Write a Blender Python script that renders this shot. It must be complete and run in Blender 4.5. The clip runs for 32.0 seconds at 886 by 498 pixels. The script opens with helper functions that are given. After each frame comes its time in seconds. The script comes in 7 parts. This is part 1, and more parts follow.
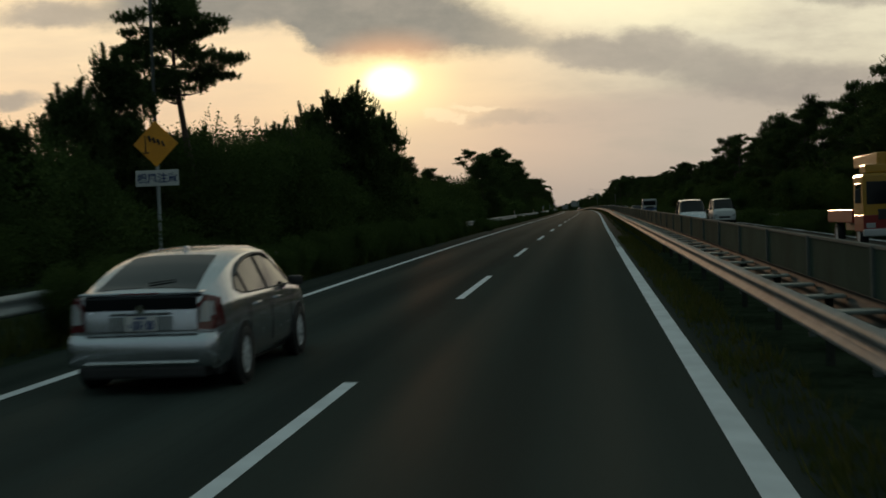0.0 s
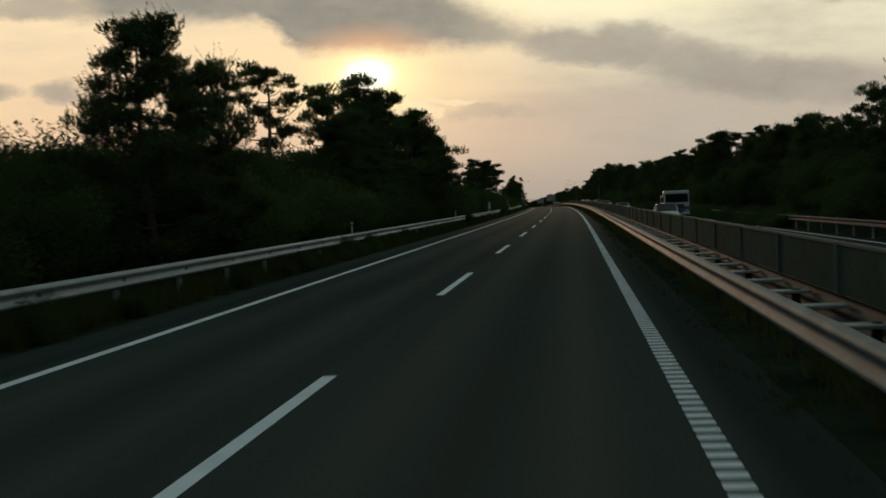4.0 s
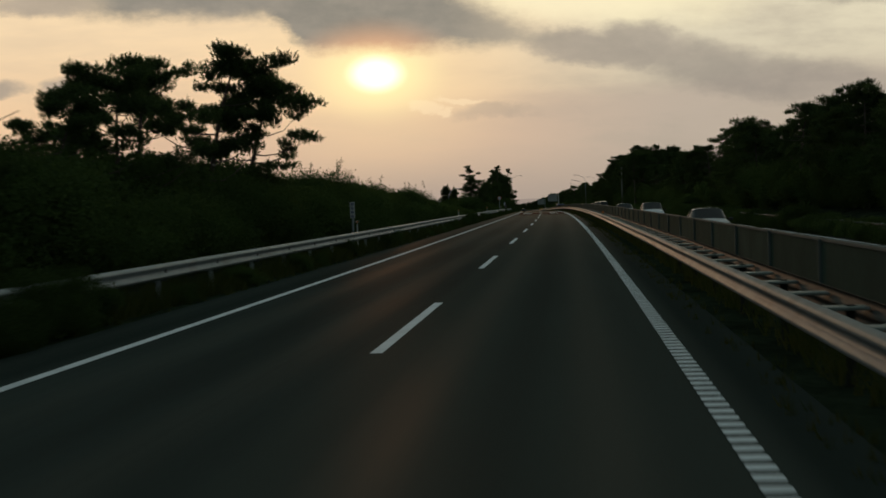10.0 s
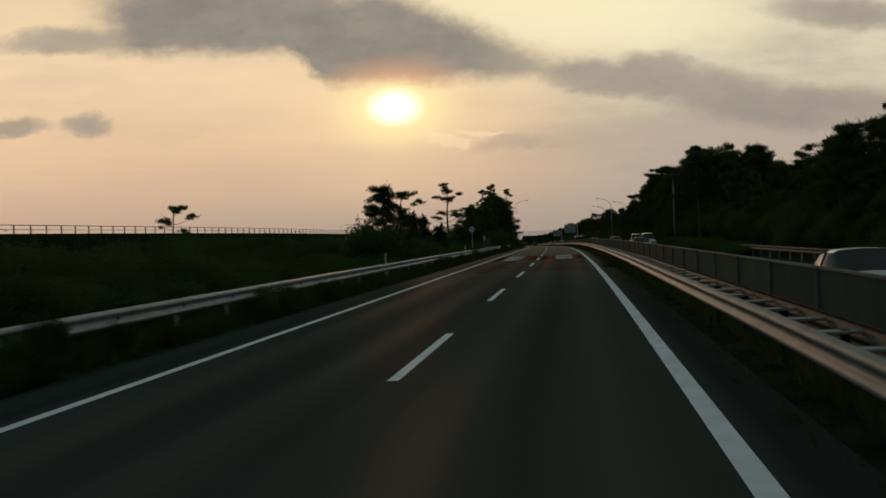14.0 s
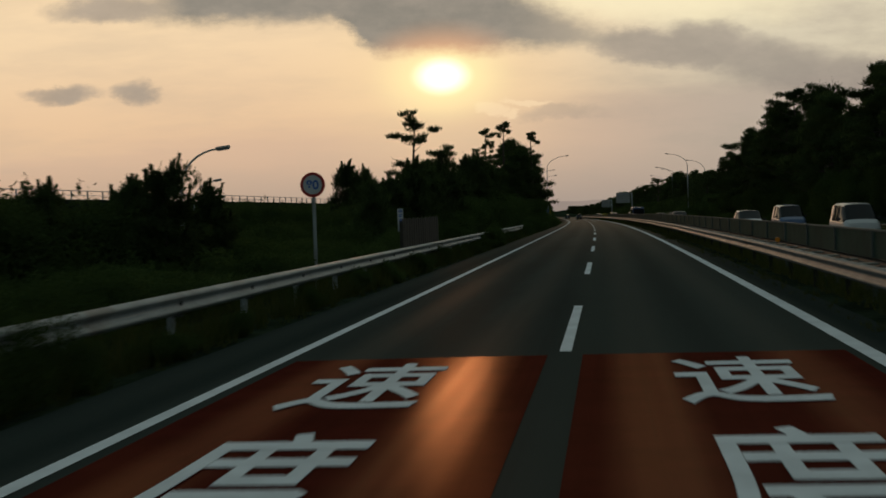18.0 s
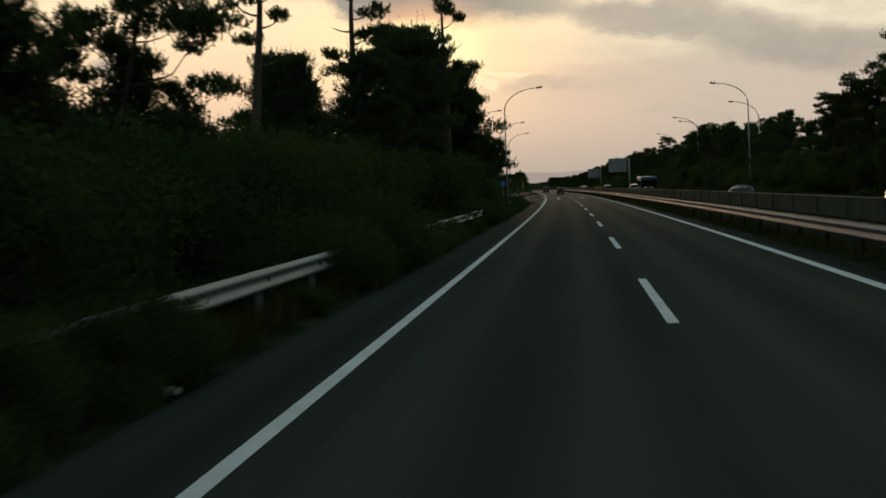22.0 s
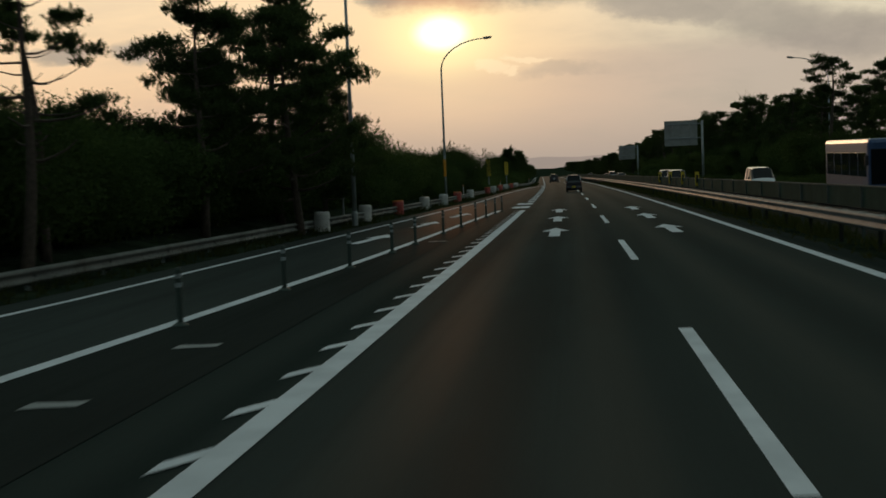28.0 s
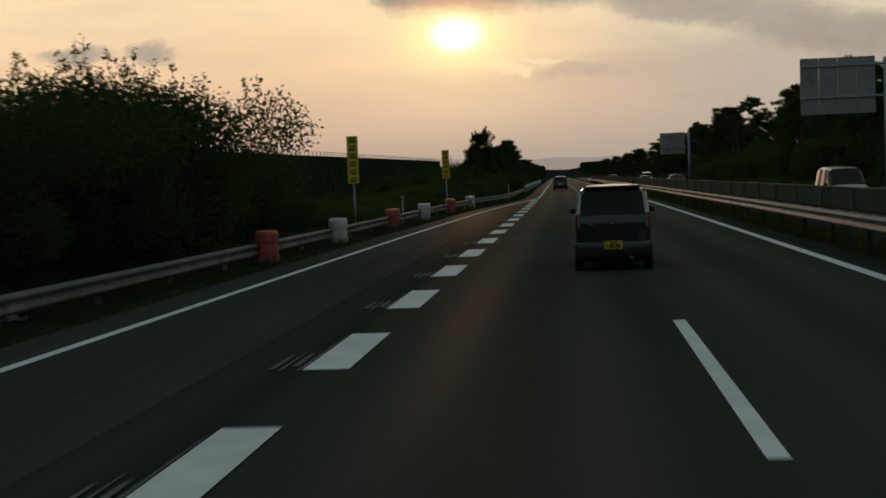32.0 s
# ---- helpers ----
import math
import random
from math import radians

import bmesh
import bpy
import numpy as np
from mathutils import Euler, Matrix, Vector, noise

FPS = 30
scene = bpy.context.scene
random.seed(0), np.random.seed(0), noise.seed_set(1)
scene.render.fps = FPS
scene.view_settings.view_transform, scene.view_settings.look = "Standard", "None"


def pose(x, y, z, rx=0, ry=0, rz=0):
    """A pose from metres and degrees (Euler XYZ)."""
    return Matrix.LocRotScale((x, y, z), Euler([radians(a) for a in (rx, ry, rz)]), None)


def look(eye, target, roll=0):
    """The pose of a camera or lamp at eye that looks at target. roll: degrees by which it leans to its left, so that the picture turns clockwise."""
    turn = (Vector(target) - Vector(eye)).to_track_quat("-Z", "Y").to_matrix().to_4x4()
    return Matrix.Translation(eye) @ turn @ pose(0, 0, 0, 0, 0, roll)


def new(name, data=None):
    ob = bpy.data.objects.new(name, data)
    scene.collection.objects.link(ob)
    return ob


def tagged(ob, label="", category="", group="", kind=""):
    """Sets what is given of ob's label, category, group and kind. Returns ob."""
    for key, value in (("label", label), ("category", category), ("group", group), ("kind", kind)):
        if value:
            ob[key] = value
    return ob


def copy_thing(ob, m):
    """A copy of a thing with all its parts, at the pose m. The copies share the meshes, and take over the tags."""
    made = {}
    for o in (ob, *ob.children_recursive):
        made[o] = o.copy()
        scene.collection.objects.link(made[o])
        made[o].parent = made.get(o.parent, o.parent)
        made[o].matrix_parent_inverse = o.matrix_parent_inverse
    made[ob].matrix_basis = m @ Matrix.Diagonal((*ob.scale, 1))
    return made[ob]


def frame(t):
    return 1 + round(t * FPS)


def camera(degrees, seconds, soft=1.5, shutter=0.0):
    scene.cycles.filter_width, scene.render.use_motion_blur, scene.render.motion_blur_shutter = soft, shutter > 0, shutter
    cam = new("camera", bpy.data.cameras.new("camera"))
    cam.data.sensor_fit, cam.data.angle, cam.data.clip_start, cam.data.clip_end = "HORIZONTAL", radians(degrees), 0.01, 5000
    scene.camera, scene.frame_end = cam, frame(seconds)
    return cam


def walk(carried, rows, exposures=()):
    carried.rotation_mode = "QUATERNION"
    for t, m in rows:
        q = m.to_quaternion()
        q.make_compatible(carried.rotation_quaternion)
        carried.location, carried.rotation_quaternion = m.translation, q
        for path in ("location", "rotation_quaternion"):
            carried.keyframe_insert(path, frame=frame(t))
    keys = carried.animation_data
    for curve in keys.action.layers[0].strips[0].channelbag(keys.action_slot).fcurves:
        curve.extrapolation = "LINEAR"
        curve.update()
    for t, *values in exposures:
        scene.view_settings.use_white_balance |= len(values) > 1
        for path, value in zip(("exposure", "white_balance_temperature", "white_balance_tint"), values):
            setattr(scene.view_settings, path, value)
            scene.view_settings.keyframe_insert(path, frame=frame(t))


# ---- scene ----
# One drive along a coastal dual carriageway at sunset. Stations run along the lane line
# (s, metres), offsets to its right (x), heights above the carriageway (z).
cam = camera(35.49, 32.0, soft=1.7, shutter=0.2)
ROWS = [
    (0, pose(2.450, -5.844, 1.739, 88.522, 2.167, 5.942)),
    (0.5, pose(2.497, 6.594, 1.810, 88.491, 2.173, 6.036)),
    (1, pose(2.551, 19.033, 1.877, 88.639, 2.183, 5.569)),
    (2, pose(2.625, 43.906, 1.995, 88.531, 2.454, 5.385)),
    (4.5, pose(2.858, 106.318, 2.208, 88.205, 2.096, 4.936)),
    (5, pose(2.926, 118.801, 2.240, 88.946, 2.023, 4.883)),
    (5.5, pose(2.967, 131.143, 2.272, 88.902, 2.011, 4.970)),
    (6, pose(3.010, 143.486, 2.303, 88.833, 1.999, 4.849)),
    (6.5, pose(3.069, 156.130, 2.335, 88.716, 1.984, 4.937)),
    (7, pose(3.129, 168.774, 2.366, 88.552, 1.968, 4.884)),
    (7.5, pose(3.183, 181.280, 2.397, 88.261, 1.957, 5.038)),
    (8, pose(3.229, 193.786, 2.427, 88.463, 1.948, 5.086)),
    (8.5, pose(3.239, 206.297, 2.457, 88.337, 2.003, 5.195)),
    (9, pose(3.248, 218.808, 2.487, 88.561, 2.058, 5.258)),
    (9.5, pose(3.220, 231.305, 2.516, 88.386, 1.920, 5.266)),
    (10, pose(3.191, 243.802, 2.545, 88.200, 1.782, 5.321)),
    (10.5, pose(3.175, 256.325, 2.573, 87.996, 1.919, 5.445)),
    (11, pose(3.158, 268.848, 2.601, 87.827, 2.057, 5.546)),
    (11.5, pose(3.111, 281.376, 2.628, 87.831, 2.099, 5.637)),
    (12, pose(3.063, 293.904, 2.656, 87.788, 2.140, 5.705)),
    (12.5, pose(2.989, 306.202, 2.683, 87.934, 2.229, 5.801)),
    (13, pose(2.914, 318.499, 2.709, 87.729, 2.317, 6.013)),
    (13.5, pose(2.768, 330.775, 2.735, 87.817, 2.319, 5.983)),
    (14, pose(2.606, 343.051, 2.758, 89.555, 2.324, 6.132)),
    (14.5, pose(2.272, 355.560, 2.776, 88.515, 2.320, 6.190)),
    (16.5, pose(0.771, 405.590, 2.792, 89.131, 2.311, 7.238)),
    (17, pose(0.356, 418.095, 2.783, 89.169, 2.309, 7.375)),
    (17.5, pose(-0.186, 430.522, 2.765, 88.848, 2.127, 7.423)),
    (18, pose(-0.729, 442.949, 2.747, 88.363, 1.946, 8.055)),
    (18.5, pose(-1.337, 455.464, 2.718, 88.570, 2.048, 8.275)),
    (19, pose(-1.945, 467.978, 2.690, 88.309, 2.151, 8.414)),
    (19.5, pose(-2.547, 480.449, 2.651, 87.974, 2.155, 8.480)),
    (20, pose(-3.150, 492.920, 2.611, 87.674, 2.159, 8.522)),
    (20.5, pose(-3.675, 505.476, 2.561, 88.151, 2.272, 8.429)),
    (21, pose(-4.201, 518.031, 2.510, 88.056, 2.386, 8.230)),
    (21.5, pose(-4.627, 530.399, 2.449, 87.681, 2.393, 7.828)),
    (22, pose(-5.053, 542.767, 2.389, 87.200, 2.399, 7.274)),
    (22.5, pose(-5.449, 555.298, 2.317, 88.387, 2.537, 7.322)),
    (23, pose(-5.845, 567.828, 2.244, 87.867, 2.675, 7.476)),
    (23.5, pose(-6.282, 580.286, 2.161, 87.995, 2.646, 7.444)),
    (24, pose(-6.720, 592.745, 2.078, 87.210, 2.618, 7.365)),
    (24.5, pose(-7.176, 605.167, 1.988, 87.514, 2.296, 7.401)),
    (26.5, pose(-9.173, 654.953, 1.623, 87.083, 2.332, 7.755)),
    (27, pose(-9.712, 667.398, 1.531, 86.900, 2.341, 7.875)),
    (27.5, pose(-10.299, 679.903, 1.440, 86.991, 2.330, 7.928)),
    (28, pose(-10.885, 692.407, 1.348, 86.625, 2.320, 8.063)),
    (28.5, pose(-11.470, 704.757, 1.257, 87.704, 2.338, 8.038)),
    (29, pose(-12.055, 717.108, 1.166, 87.684, 2.357, 8.247)),
    (29.5, pose(-12.694, 729.327, 1.077, 87.354, 2.317, 8.186)),
    (30, pose(-13.333, 741.546, 0.987, 87.328, 2.277, 8.312)),
    (30.5, pose(-13.972, 754.067, 0.895, 87.230, 2.267, 8.483)),
    (31, pose(-14.611, 766.588, 0.803, 87.015, 2.257, 8.561)),
    (31.5, pose(-15.289, 778.909, 0.713, 86.715, 2.256, 8.576)),
    (32, pose(-15.967, 791.230, 0.622, 86.696, 2.256, 8.662)),
]
walk(cam, ROWS, [(0, 0.22, 6420, 7.0), (5, 0.2, 6420, 6.0), (7, 0.2, 6450, 7.5), (10, 0.08, 6500, 9.0), (14, 0.0, 6520, 10.0), (18, 0.02, 6550, 10.5), (20, 0.15, 6550, 10.0), (22, 0.4, 6500, 9.0), (23, 0.5, 6480, 8.0), (24.5, 0.45, 6480, 9.0), (27, 0.22, 6500, 8.5), (32, 0.16, 6560, 9.5)])

# ---- road alignment: headings, curve and grade by station ----
ST = np.arange(-300.0, 1500.1, 5.0)
BEND = np.interp(ST, [-300, 100, 220, 880, 980, 1500], [-0.05e-3, -0.05e-3, 0.103e-3, 0.10e-3, 0.0, 0.0])
HEAD = np.concatenate([[0.0], np.cumsum((BEND[1:] + BEND[:-1]) / 2 * 5)])
HEAD -= np.interp(0, ST, HEAD)
GRADE = np.radians(np.interp(ST, [-300, 0, 100, 330, 600, 1500], [0.35, 0.33, 0.15, 0.12, -0.42, -0.42]))
MID = (HEAD[1:] + HEAD[:-1]) / 2
AX = np.concatenate([[0.0], np.cumsum(-np.sin(MID) * 5)])
AY = np.concatenate([[0.0], np.cumsum(np.cos(MID) * 5)])
AZ = np.concatenate([[0.0], np.cumsum((GRADE[1:] + GRADE[:-1]) / 2 * 5)])
AX -= np.interp(0, ST, AX)
AY -= np.interp(0, ST, AY)
AZ -= np.interp(0, ST, AZ)


def heading(s):
    return float(np.interp(s, ST, HEAD))


def sunk(s, x):
    """The oncoming carriageway lies lower than this one."""
    if not 5.7 < x < 19.0:
        return 0.0
    return -float(np.interp(s, [0, 120, 195, 235, 300, 560], [0.2, 0.25, 0.45, 0.45, 0.3, 0.2])) * float(np.interp(x, [5.7, 6.15, 15.6, 19.0], [0, 1, 1, 0]))


def at(s, x, z=0.0):
    """The world point at station s, offset x and height z; straight on past both ends."""
    c = min(max(s, -300.0), 1500.0)
    h = heading(c)
    d = s - c
    return Vector((float(np.interp(c, ST, AX)) + math.cos(h) * x - math.sin(h) * d,
                   float(np.interp(c, ST, AY)) + math.sin(h) * x + math.cos(h) * d,
                   float(np.interp(c, ST, AZ)) + z + sunk(s, x)))


def stand(s, x, z=0.0, turn=0.0, tilt=True):
    """A pose on the road: y along it, x to its right; turn in degrees to the left."""
    m = Matrix.Rotation(heading(s) + radians(turn), 4, "Z")
    if tilt:
        m = m @ Matrix.Rotation(float(np.interp(s, ST, GRADE)), 4, "X")
    return Matrix.Translation(at(s, x, z)) @ m


# ---- sky, sun ----
SUN_AZ, SUN_EL = radians(7.85), radians(5.59)
SUN_DIR = Vector((-math.sin(SUN_AZ) * math.cos(SUN_EL), math.cos(SUN_AZ) * math.cos(SUN_EL), math.sin(SUN_EL)))


class Nodes:
    """Short hand for node trees."""

    def __init__(self, tree):
        self.tree = tree

    def add(self, kind):
        return self.tree.nodes.new(kind)

    def put(self, socket, value):
        if isinstance(value, bpy.types.NodeSocket):
            self.tree.links.new(value, socket)
        else:
            socket.default_value = value

    def math(self, op, a, b=0.0, c=0.0, clamp=False):
        n = self.add("ShaderNodeMath")
        n.operation, n.use_clamp = op, clamp
        for i, v in enumerate((a, b, c)):
            self.put(n.inputs[i], v)
        return n.outputs[0]

    def step(self, v, lo, hi):
        n = self.add("ShaderNodeMapRange")
        n.interpolation_type = "SMOOTHSTEP"
        self.put(n.inputs[0], v)
        n.inputs[1].default_value, n.inputs[2].default_value = lo, hi
        return n.outputs[0]

    def mix(self, f, a, b, mode="MIX"):
        n = self.add("ShaderNodeMix")
        n.data_type, n.blend_type = "RGBA", mode
        self.put(n.inputs[0], f)
        self.put(n.inputs[6], a if isinstance(a, bpy.types.NodeSocket) else (*a[:3], 1.0))
        self.put(n.inputs[7], b if isinstance(b, bpy.types.NodeSocket) else (*b[:3], 1.0))
        return n.outputs[2]

    def dot(self, v, w):
        n = self.add("ShaderNodeVectorMath")
        n.operation = "DOT_PRODUCT"
        self.put(n.inputs[0], v)
        n.inputs[1].default_value = w
        return n.outputs["Value"]

    def noise(self, v, scale, detail=4.0, rough=0.55):
        n = self.add("ShaderNodeTexNoise")
        if v is not None:
            self.put(n.inputs["Vector"], v)
        n.inputs["Scale"].default_value = scale
        n.inputs["Detail"].default_value = detail
        n.inputs["Roughness"].default_value = rough
        return n.outputs["Fac"]

    def vec(self, x, y, z=0.0):
        n = self.add("ShaderNodeCombineXYZ")
        for i, v in enumerate((x, y, z)):
            self.put(n.inputs[i], v)
        return n.outputs[0]


def make_sky():
    world = bpy.data.worlds.new("dusk_sky")
    scene.world = world
    world.use_nodes = True
    t = world.node_tree
    t.nodes.clear()
    n = Nodes(t)
    d = n.add("ShaderNodeTexCoord").outputs["Generated"]
    ahead = n.dot(d, (-math.sin(SUN_AZ), math.cos(SUN_AZ), 0))
    side = n.dot(d, (math.cos(SUN_AZ), math.sin(SUN_AZ), 0))
    up = n.dot(d, (0, 0, 1))
    safe = n.math("MAXIMUM", ahead, 0.12)
    u0, v0 = n.math("DIVIDE", side, safe), n.math("DIVIDE", up, safe)
    # ragged edges for all clouds: billows at three scales
    p = n.vec(u0, n.math("MULTIPLY", v0, 1.7))
    big = n.math("SUBTRACT", n.noise(p, 9.0, 3, 0.5), 0.5)
    mid = n.math("SUBTRACT", n.noise(p, 30.0, 4, 0.6), 0.5)
    fine = n.math("SUBTRACT", n.noise(p, 95.0, 5, 0.65), 0.5)
    wob = n.math("ADD", n.math("MULTIPLY", mid, 0.016), n.math("MULTIPLY", fine, 0.006))
    wob2 = n.math("SUBTRACT", n.math("MULTIPLY", fine, 0.014), n.math("MULTIPLY", mid, 0.030))
    u, v = n.math("ADD", u0, wob2), n.math("ADD", v0, n.math("ADD", wob, n.math("MULTIPLY", big, 0.008)))

    def puff(cu, cv, a, b, slope=0.0, soft=0.7):
        """A cloud, soft at its rim, round (cu, cv), 2a wide and 2b high, falling to the right by slope."""
        x = n.math("SUBTRACT", u, cu)
        y = n.math("ADD", n.math("SUBTRACT", v, cv), n.math("MULTIPLY", x, slope))
        q = n.math("ADD", n.math("POWER", n.math("ABSOLUTE", n.math("DIVIDE", x, a)), 2.0),
                   n.math("POWER", n.math("ABSOLUTE", n.math("DIVIDE", y, b)), 2.0))
        return n.step(q, 1.0 + soft * 0.6, 1.0 - soft)

    def union(masks):
        out = masks[0]
        for m in masks[1:]:
            out = n.math("MAXIMUM", out, m)
        return out

    # clear air: a hazy warm west that greys to the right and cools overhead
    nish = n.add("ShaderNodeTexSky")
    nish.sky_type, nish.sun_disc = "NISHITA", False
    nish.sun_elevation, nish.sun_rotation = SUN_EL, -SUN_AZ
    nish.air_density, nish.dust_density = 1.2, 3.0
    scaled = n.mix(1.0, nish.outputs[0], (0.03, 0.03, 0.03), "MULTIPLY")
    high = n.step(up, 0.10, 0.75)
    west = n.step(ahead, -0.4, 0.9)
    dome = n.mix(west, (0.132, 0.170, 0.184), (0.205, 0.232, 0.218))
    dome = n.mix(high, dome, (0.152, 0.216, 0.210))
    dome = n.mix(0.75, scaled, dome)
    warm = n.mix(n.step(v0, 0.05, 0.15), (0.80, 0.545, 0.335), (0.92, 0.69, 0.43))
    grey = n.mix(n.step(v0, 0.02, 0.15), (0.47, 0.39, 0.30), (0.74, 0.66, 0.48))
    right = n.step(u0, 0.0, 0.24)
    sheet = n.mix(right, warm, grey)
    # lower layer of haze with a slanting, streaky upper edge
    streaks = n.noise(n.vec(u0, n.math("MULTIPLY", v0, 7.0)), 8.0, 4, 0.55)
    edge = n.math("ADD", n.math("ADD", 0.070, n.math("MULTIPLY", u0, 0.07)), n.math("MULTIPLY", n.math("SUBTRACT", streaks, 0.5), 0.030))
    layer = n.step(n.math("SUBTRACT", v0, edge), 0.012, -0.014)
    hazed = n.mix(right, (0.66, 0.455, 0.315), (0.475, 0.39, 0.315))
    sheet = n.mix(n.math("MULTIPLY", layer, 0.85), sheet, hazed)
    sheet = n.mix(n.step(v0, 0.050, -0.005), sheet, n.mix(n.step(u0, -0.30, 0.08), (0.50, 0.345, 0.25), (0.40, 0.32, 0.265)))
    far_left = n.step(u0, -0.30, -0.75)
    sheet = n.mix(far_left, sheet, (0.25, 0.255, 0.235))
    sheet = n.mix(n.step(u0, 0.36, 0.8), sheet, (0.27, 0.285, 0.27))
    window = n.math("MULTIPLY", n.step(ahead, 0.35, 0.9), n.step(up, 0.36, 0.12))
    air = n.mix(window, dome, sheet)
    # faint mottled veil of high cloud
    veil = n.math("MULTIPLY", n.step(n.noise(n.vec(u0, n.math("MULTIPLY", v0, 3.2)), 11.0, 6, 0.62), 0.42, 0.74), n.step(u0, -0.02, 0.22))
    air = n.mix(n.math("MULTIPLY", veil, 0.44), air, (0.40, 0.345, 0.275))
    smear = n.step(n.noise(n.vec(u0, n.math("MULTIPLY", v0, 4.5)), 6.5, 5, 0.6), 0.40, 0.72)
    air = n.mix(n.math("MULTIPLY", smear, n.math("MULTIPLY", window, 0.26)), air, (0.47, 0.385, 0.30))
    # bright gap above the cloud bank
    gap = union([puff(0.13, 0.166, 0.14, 0.036, 0.12, 0.95), puff(0.02, 0.20, 0.18, 0.03, 0.0, 0.95)])
    air = n.mix(n.math("MULTIPLY", gap, 0.85), air, (0.98, 0.86, 0.56))
    # the sun's glow through the haze, wider than high
    cosine = n.dot(d, SUN_DIR)
    off = n.math("SQRT", n.math("MAXIMUM", n.math("MULTIPLY", n.math("SUBTRACT", 1.0, cosine), 2.0), 0.0))
    sv = n.math("SUBTRACT", v0, 0.0960)

    def oval(a, b):
        q = n.math("ADD", n.math("POWER", n.math("ABSOLUTE", n.math("DIVIDE", n.math("ADD", u0, 0.0012), a)), 2.0), n.math("POWER", n.math("ABSOLUTE", n.math("DIVIDE", sv, b)), 2.0))
        return n.math("MULTIPLY", n.math("SQRT", q), n.step(ahead, 0.0, 0.1))

    behind = n.step(ahead, 0.1, 0.0)
    halo = n.math("MULTIPLY", n.math("POWER", n.step(n.math("ADD", oval(0.155, 0.105), behind), 1.0, 0.0), 1.6), 0.62)
    air = n.mix(halo, air, (1.02, 0.745, 0.40))
    glow = n.math("POWER", n.step(n.math("ADD", oval(0.066, 0.043), behind), 1.0, 0.10), 1.4)
    # bank: a long dark sheet, its lower edge stepping down above the sun, its upper edge falling to the right
    low = n.math("SUBTRACT", 0.1385, n.math("MULTIPLY", n.step(u, -0.082, -0.044), 0.0255))
    top = n.math("SUBTRACT", 0.184, n.math("MULTIPLY", n.math("MAXIMUM", n.math("ADD", u, 0.0), 0.0), 0.455))
    under = n.step(n.math("SUBTRACT", v, low), -0.0065, 0.0085)
    over = n.math("MAXIMUM", n.step(n.math("SUBTRACT", top, v), -0.006, 0.018), n.math("MULTIPLY", n.step(u, -0.01, -0.05), n.step(v, 0.27, 0.20)))
    ends = n.math("MULTIPLY", n.step(u, -0.232, -0.178), n.step(u, 0.185, 0.085))
    dark = n.math("MULTIPLY", n.math("MULTIPLY", under, over), ends)
    pale = union([puff(0.190, 0.112, 0.036, 0.019, 0.05), puff(0.150, 0.110, 0.045, 0.014, 0.1), puff(0.24, 0.097, 0.085, 0.019, 0.22, 0.95),
                  puff(0.30, 0.084, 0.11, 0.017, 0.1, 0.95), puff(-0.222, 0.0925, 0.0165, 0.0090, 0.0, 0.97), puff(-0.274, 0.0925, 0.028, 0.0070, 0.0, 0.97),
                  puff(0.33, 0.152, 0.06, 0.012, 0.1, 0.95), puff(-0.24, 0.152, 0.045, 0.010, 0.0, 0.95)])
    grain = n.math("ADD", n.math("MULTIPLY", n.noise(p, 26.0, 5, 0.62), 0.7), n.math("MULTIPLY", n.noise(n.vec(u0, n.math("MULTIPLY", v0, 4.0)), 10.0, 3), 0.3))
    body = n.mix(n.step(grain, 0.30, 0.72), (0.215, 0.205, 0.178), (0.315, 0.280, 0.232))
    # thinner and lighter towards its right end and lower rim
    body = n.mix(n.step(u0, 0.03, 0.17), body, (0.37, 0.325, 0.262))
    lit = n.math("MULTIPLY", n.step(n.math("ADD", oval(0.074, 0.044), behind), 1.0, 0.30), 0.9)
    body = n.mix(lit, body, (0.80, 0.43, 0.235))
    pale_body = n.mix(n.step(grain, 0.3, 0.75), (0.285, 0.250, 0.214), (0.385, 0.328, 0.270))
    air = n.mix(n.math("MULTIPLY", pale, 0.78), air, pale_body)
    wedge = puff(0.082, 0.0665, 0.032, 0.0055, -0.03, 0.95)
    air = n.mix(n.math("MULTIPLY", wedge, 0.34), air, pale_body)
    rim = n.math("MULTIPLY", union([puff(0.034, 0.0715, 0.010, 0.0045), puff(0.060, 0.0755, 0.020, 0.0024, 0.1), puff(0.046, 0.0690, 0.006, 0.0035)]), 0.5)
    air = n.mix(rim, air, (0.98, 0.75, 0.47))
    air = n.mix(n.math("MULTIPLY", glow, 0.95), air, (1.12, 0.93, 0.46))
    air = n.mix(n.math("MULTIPLY", dark, n.math("SUBTRACT", 0.95, n.math("MULTIPLY", n.step(u0, 0.04, 0.15), 0.30))), air, body)
    # the disc, spread by haze
    core = n.step(n.math("ADD", oval(0.0255, 0.0165), behind), 1.0, 0.15)
    final = n.mix(core, air, (1.75, 1.6, 1.25))
    ground = n.step(up, -0.004, -0.03)
    final = n.mix(ground, final, (0.05, 0.045, 0.04))
    bg = n.add("ShaderNodeBackground")
    n.put(bg.inputs[0], final)
    bg.inputs[1].default_value = 1.0
    t.links.new(bg.outputs[0], n.add("ShaderNodeOutputWorld").inputs[0])


make_sky()
lamp = bpy.data.lights.new("sun", "SUN")
lamp.energy, lamp.angle, lamp.color = 0.16, radians(3.0), (1.0, 0.56, 0.30)
sun = new("sun", lamp)
sun.matrix_world = look(SUN_DIR * 100, (0, 0, 0))

